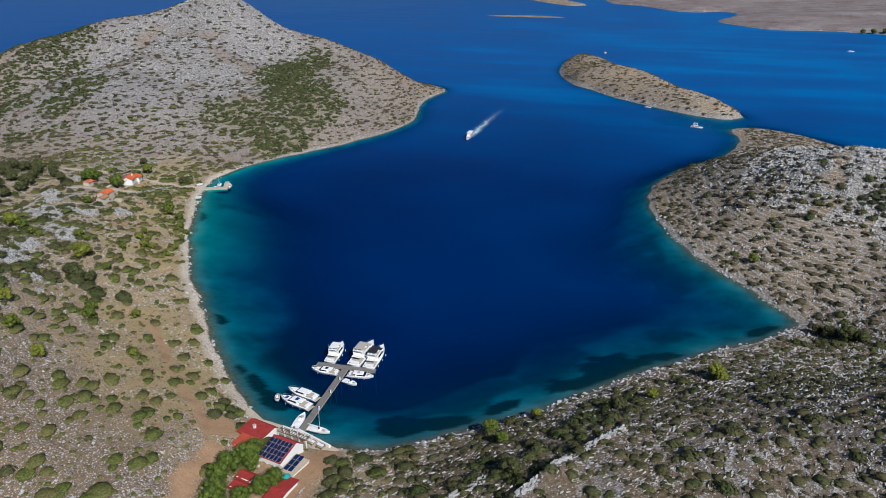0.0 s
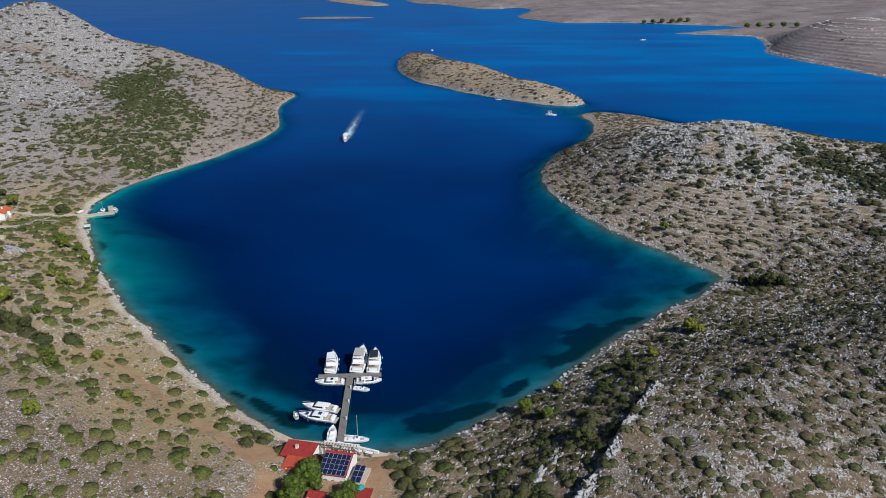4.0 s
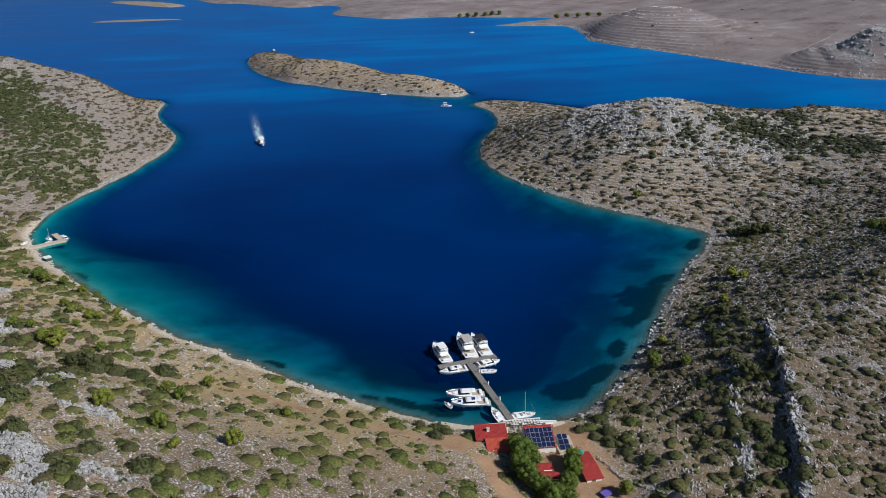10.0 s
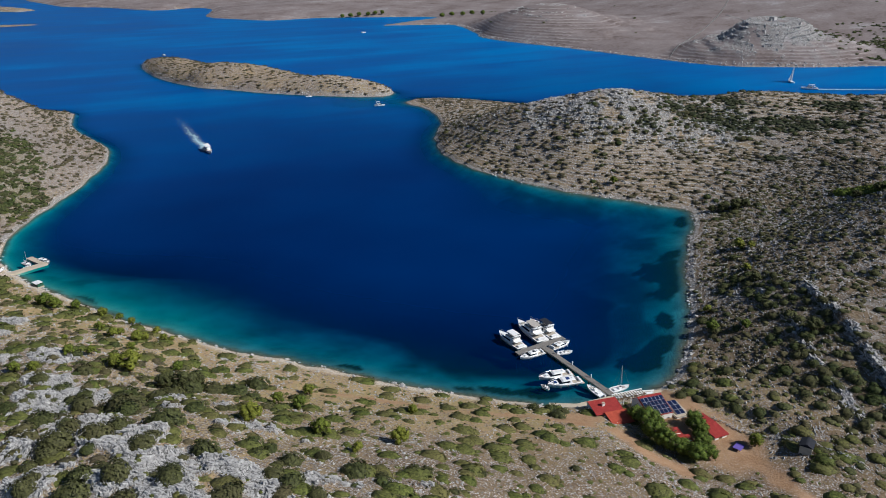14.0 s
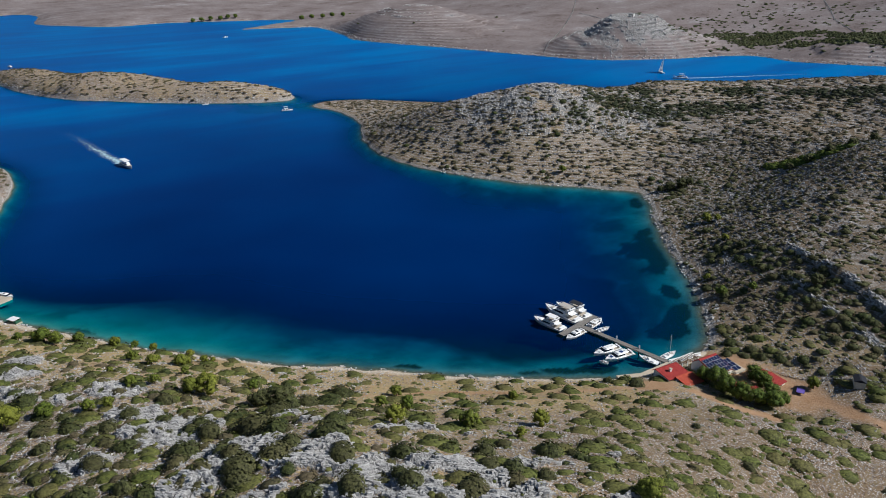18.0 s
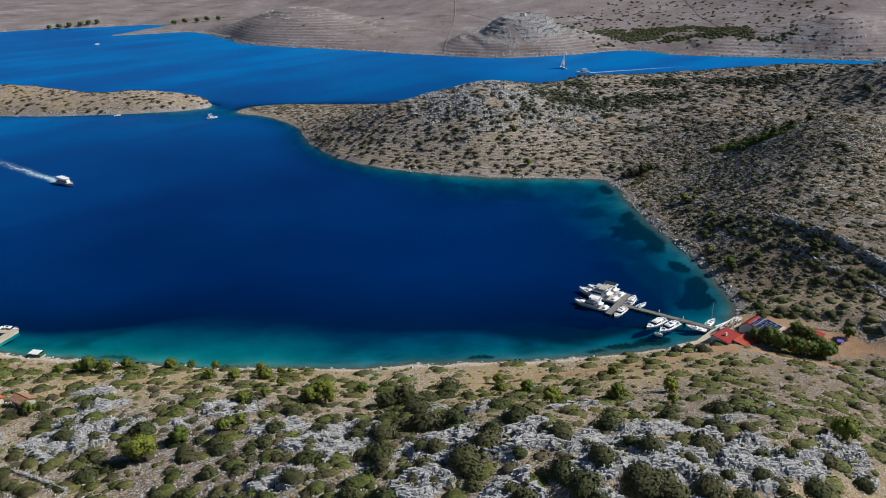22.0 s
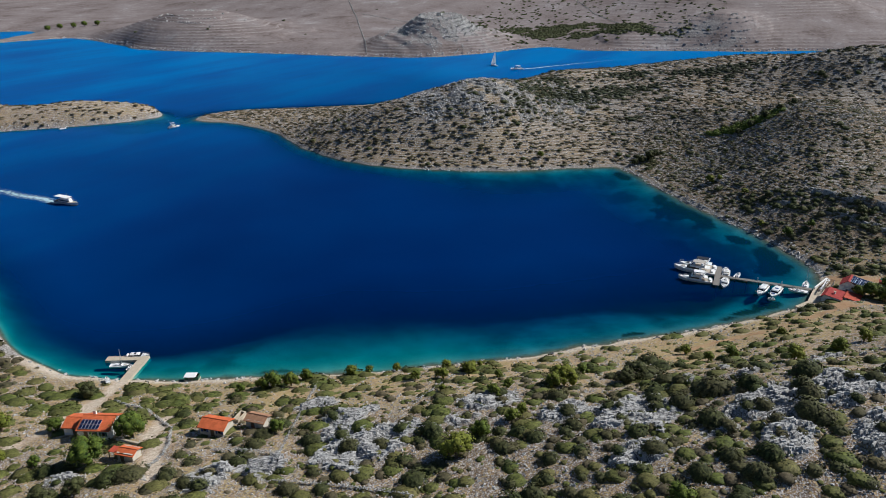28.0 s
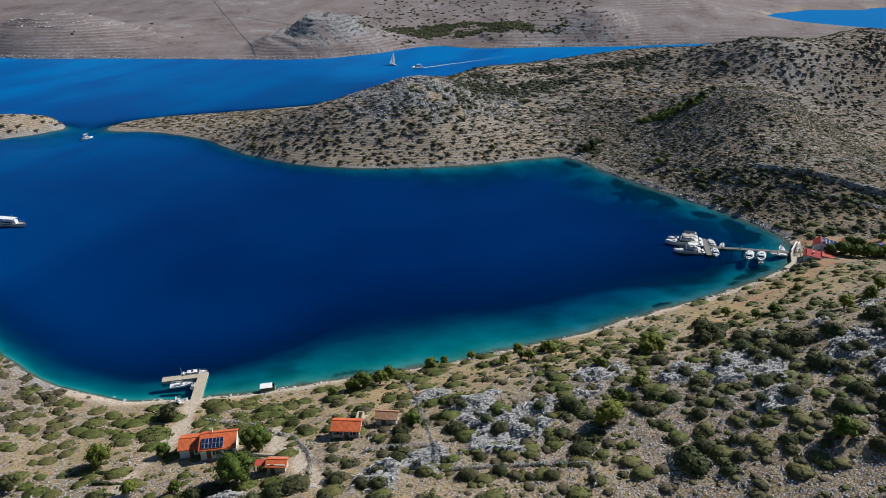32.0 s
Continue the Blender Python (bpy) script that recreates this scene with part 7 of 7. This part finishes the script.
# ---- single evergreen shrubs ----
SHRUB_MESHES = []
for k in range(5):
    sv, sf, sn = bush_shape(prng, 600, 0.85, 0.11, 9, 0.82)
    me = bpy.data.meshes.new("evergreen_shrub")
    fill_mesh(me, sv, sf, False)
    me.normals_split_custom_set_from_vertices(sn)
    number(me, "tint", np.full(len(sv), 0.15 + 0.12 * k))
    me.materials.append(MAQUIS)
    SHRUB_MESHES.append(me)


def shrubs(places, label, group):
    rr = random.Random(len(places) + 3)
    for x, y, r in places:
        ob = new("evergreen_shrub", rr.choice(SHRUB_MESHES))
        ob.matrix_world = at_ground(x, y, rr.uniform(0, 360)) @ Matrix.Diagonal((r * rr.uniform(0.8, 0.95), r * rr.uniform(0.8, 0.95), r * rr.uniform(0.7, 1.0), 1))
        tagged(ob, label, "shrub", group)


SHRUB_LABEL = "dark green rounded evergreen shrub among grey rocks"
shrubs([(-171.2, 192.8, 2.2), (-166.9, 185.4, 1.5), (-152.4, 171.4, 2.3), (-161.9, 176.0, 2.2), (-147.9, 158.1, 2.7), (-154.8, 151.0, 3.2), (-139.5, 146.3, 3.0), (-134.0, 160.6, 2.0), (-147.7, 163.1, 2.1), (-133.4, 136.3, 3.6),
        (-151.0, 135.5, 2.9), (-164.5, 140.4, 2.7), (-163.8, 156.1, 1.6), (-168.1, 159.0, 2.1), (-127.1, 174.5, 2.1), (-138.1, 156.0, 2.2), (-179.6, 236.4, 2.3), (-183.5, 225.4, 2.4), (-179.2, 210.6, 1.8), (-172.6, 202.4, 2.7),
        (-182.9, 216.0, 2.2), (-192.3, 217.9, 1.6), (-194.9, 224.6, 1.0), (-198.9, 218.8, 1.9), (-195.9, 213.2, 1.8), (-195.3, 203.3, 1.6), (-196.5, 207.2, 1.2), (-186.6, 198.5, 2.7)], SHRUB_LABEL, "evergreen shrubs")
shrubs([(-183.0, 203.2, 1.2), (-172.7, 186.5, 2.1), (-161.6, 163.2, 2.5), (-167.8, 181.8, 2.2), (-173.9, 176.5, 2.0), (-183.6, 176.0, 2.4), (-187.9, 178.2, 3.8), (-185.8, 169.8, 1.6), (-181.5, 161.1, 2.0), (-171.9, 150.5, 2.5),
        (-166.5, 146.8, 2.1), (-169.5, 141.6, 2.6), (-176.0, 143.6, 1.9), (-176.9, 136.9, 2.3), (-181.6, 145.4, 2.4), (-181.9, 154.9, 1.3), (-149.4, 143.0, 2.2), (-140.2, 164.4, 3.5), (-140.6, 152.7, 3.7), (-144.9, 135.5, 3.0),
        (-137.7, 125.3, 2.4), (-128.6, 121.1, 2.7), (-127.7, 145.3, 2.7), (-122.5, 148.7, 1.5), (-134.5, 110.8, 2.2), (-141.7, 115.7, 2.5), (-131.2, 164.3, 3.1)], SHRUB_LABEL, "evergreen shrubs")
shrubs([(-126.7, 169.9, 3.2), (-121.9, 169.2, 2.9), (-117.0, 167.5, 3.2), (-111.5, 172.0, 3.0), (-119.8, 109.9, 2.0), (-118.0, 121.3, 1.5), (-120.4, 124.6, 2.0), (-115.9, 115.3, 2.3), (-106.9, 108.8, 2.6), (-110.0, 116.9, 1.6),
        (-102.7, 107.0, 1.3), (-94.0, 108.4, 1.5), (-83.1, 108.0, 1.0), (-63.0, 107.1, 1.0), (-127.9, 104.5, 2.6), (-117.8, 106.4, 2.3), (-157.0, 178.9, 2.1), (-148.5, 184.1, 2.2)], SHRUB_LABEL, "evergreen shrubs")
shrubs([(-128.3, 145.6, 1.7), (-141.1, 137.1, 2.4), (-146.8, 119.6, 2.5), (-142.1, 107.5, 3.5), (-141.8, 103.4, 2.8), (-138.7, 99.5, 3.0), (-152.2, 132.9, 2.6), (-148.1, 114.8, 3.1), (-145.9, 128.0, 1.4),
        (-149.9, 111.0, 2.4), (-144.4, 100.6, 2.5), (-135.2, 95.8, 2.1), (-154.8, 121.0, 2.1), (-147.0, 96.0, 2.6), (-152.0, 102.0, 2.4), (-131.0, 90.0, 2.4),
        (-128.4, 95.6, 1.9), (-124.9, 88.5, 2.4), (-141.2, 109.0, 2.6), (-140.9, 105.8, 2.8), (-144.1, 120.3, 2.0), (-134.0, 114.2, 1.6), (-114.9, 101.9, 1.8), (-116.4, 83.5, 1.6), (-133.1, 99.3, 1.2), (-133.5, 104.9, 1.1)], SHRUB_LABEL, "evergreen shrubs")
shrubs([(-10.8, 129.3, 2.2), (-17, 126.8, 1.9), (-11.7, 123, 2.0), (-13.5, 119, 1.7), (-11.6, 114.5, 1.8), (-9.2, 110, 2.0), (-15.6, 122.3, 1.2), (-49.3, 136.2, 1.9), (-47.3, 133.6, 1.8), (-50.4, 131.5, 2.2), (-52.5, 138.5, 1.8)], "dark green bush beside the dusty yard", "bushes by the yard")
shrubs([(-214.1, 268.8, 2.5), (-211.7, 266.5, 2.3), (-218.1, 288.7, 2.0), (-183.8, 297.6, 3.0), (-208.8, 250.1, 3.0), (-211.1, 252.8, 3.0), (-205.6, 243.3, 2.3), (-206.3, 237.6, 1.7), (-187.1, 250.0, 1.8),
        (-185.2, 236.7, 2.5), (-189.7, 235.4, 2.2), (-196.2, 234.0, 2.1), (-182.5, 264.5, 2.2), (-197.2, 277.0, 1.7), (-198.4, 282.0, 1.5), (-197.6, 271.5, 1.6)], "grey green bush beside the settlement walls", "bushes by the settlement")

# ---- loose stones ----
srng = np.random.RandomState(31)


def stones(name, label, box_, count, low, high, test, sink=0.1, turn=None, shapes=CHIPS, power=2.2):
    x0, x1, y0, y1 = box_
    p = np.stack([srng.uniform(x0, x1, count), srng.uniform(y0, y1, count)], 1)
    z, d, rock, green, soil, weed, main, far_ = ground_parts(p[:, 0], p[:, 1])
    p = p[test(p, z, d, rock, soil)]
    r = low + (high - low) * srng.rand(len(p)) ** power
    return scatter(name, label, p, r, np.zeros(len(p)), shapes, STONE, "stones", srng, sink, turn=turn)


stones("shore_boulders", "pale limestone boulders along the waterline", (-180, 95, 125, 330), 60000, 0.2, 0.75, lambda p, z, d, r, s: (d > -0.8) & (d < 3.6 * srng.rand(len(p)) + 0.6) & (srng.rand(len(p)) < np.where(p[:, 0] > -15, 0.8, 0.35)), 0.05, shapes=ROCKS)
stones("slope_stones", "loose grey stones strewn over the western slope", (-250, -5, 84, 320), 72000, 0.12, 0.48, lambda p, z, d, r, s: (d > 3) & (s < 0.3) & (vnoise(p[:, 0], p[:, 1], 6, 3.0) + 0.3 * srng.rand(len(p)) + 0.40 * np.exp(-((p[:, 0] + 185) / 62) ** 2 - ((p[:, 1] - 165) / 62) ** 2) > 0.68), 0.03)
stones("outcrop_blocks", "jagged grey limestone beds of the rocky crest", (-215, -85, 80, 325), 250000, 0.12, 0.50, lambda p, z, d, r, s: (d > 3) & (r > 0.45), 0.06, turn=-0.82, shapes=BEDS, power=1.6)
stones("eastern_stones", "grey limestone beds cropping out along the eastern slope", (-10, 165, 70, 250), 40000, 0.10, 0.40, lambda p, z, d, r, s: (d > 3) & (s < 0.3) & (vnoise(p[:, 0] * 1.6 - p[:, 1], p[:, 1] * 0.5, 7, 3.0) + 0.5 * srng.rand(len(p)) + 0.6 * r + 0.12 * (p[:, 0] > 45) > 0.66), 0.02, turn=1.04, shapes=BEDS, power=1.8)
stones("scarp_blocks", "jagged white rock ribs of the broken scarps", (0, 60, 76, 172), 30000, 0.2, 0.7, lambda p, z, d, r, s: (d > 3) & (r > 0.42), 0.05, turn=1.04, shapes=BEDS)
stones("ridge_blocks", "pale rock blocks on the eastern ridge top", (55, 170, 270, 405), 36000, 0.25, 1.0, lambda p, z, d, r, s: (d > 3) & (r > 0.3), 0.1)
stones("butte_blocks", "grey rock ledges and blocks on the far mound", (430, 580, 510, 620), 9000, 0.4, 1.3, lambda p, z, d, r, s: (d > 3) & (r > 0.4), 0.2)
stones("hill_blocks", "pale rock blocks on the western hill top", (-420, -230, 400, 590), 16000, 0.3, 1.1, lambda p, z, d, r, s: (d > 3) & (r > 0.6), 0.1)
stones("island_stones", "pale shore stones round the small island", (-100, 100, 550, 890), 30000, 0.3, 1.0, lambda p, z, d, r, s: (d > -0.5) & (d < 4) & (srng.rand(len(p)) < 0.6), 0.1)
stones("ridge_beds", "broken pale limestone beds in rows along the ridge slopes", (55, 260, 110, 470), 125000, 0.16, 0.66, lambda p, z, d, r, s: (d > 4) & (p[:, 1] > 250 - 1.3 * p[:, 0]) & (np.sin(z * 4.6 + 14 * fbm(p[:, 0], p[:, 1], 36, 2, 8.0) + 7 * fbm(p[:, 0], p[:, 1], 9, 2, 28.0)) > 0.45) & (vnoise(p[:, 0], p[:, 1], 7, 5.0) + 0.7 * srng.rand(len(p)) > 0.85), 0.04, turn=1.2, shapes=BEDS, power=1.8)
stones("far_shore_stones", "pale rocks along the far shore", (330, 720, 120, 1120), 90000, 0.35, 1.3, lambda p, z, d, r, s: (d > -0.8) & (d < 5.5) & (p[:, 0] > 330) & (srng.rand(len(p)) < 0.8), 0.1, shapes=ROCKS, power=1.5)
stones("mound_stones", "broken pale ledges on the far mounds", (400, 760, 220, 960), 60000, 0.4, 1.5, lambda p, z, d, r, s: (d > 6) & (p[:, 0] > 340) & (np.exp(-((p[:, 0] - 440) / 70) ** 2 - ((p[:, 1] - 900) / 80) ** 2) + np.exp(-((p[:, 0] - 640) / 70) ** 2 - ((p[:, 1] - 300) / 80) ** 2) + np.exp(-((p[:, 0] - 500) / 60) ** 2 - ((p[:, 1] - 565) / 60) ** 2) > 0.35 + 0.3 * srng.rand(len(p))) & (np.sin(z * 1.7 + 8 * fbm(p[:, 0], p[:, 1], 60, 3, 8.0)) > 0.72), 0.2, turn=0.6, shapes=BEDS, power=1.5)
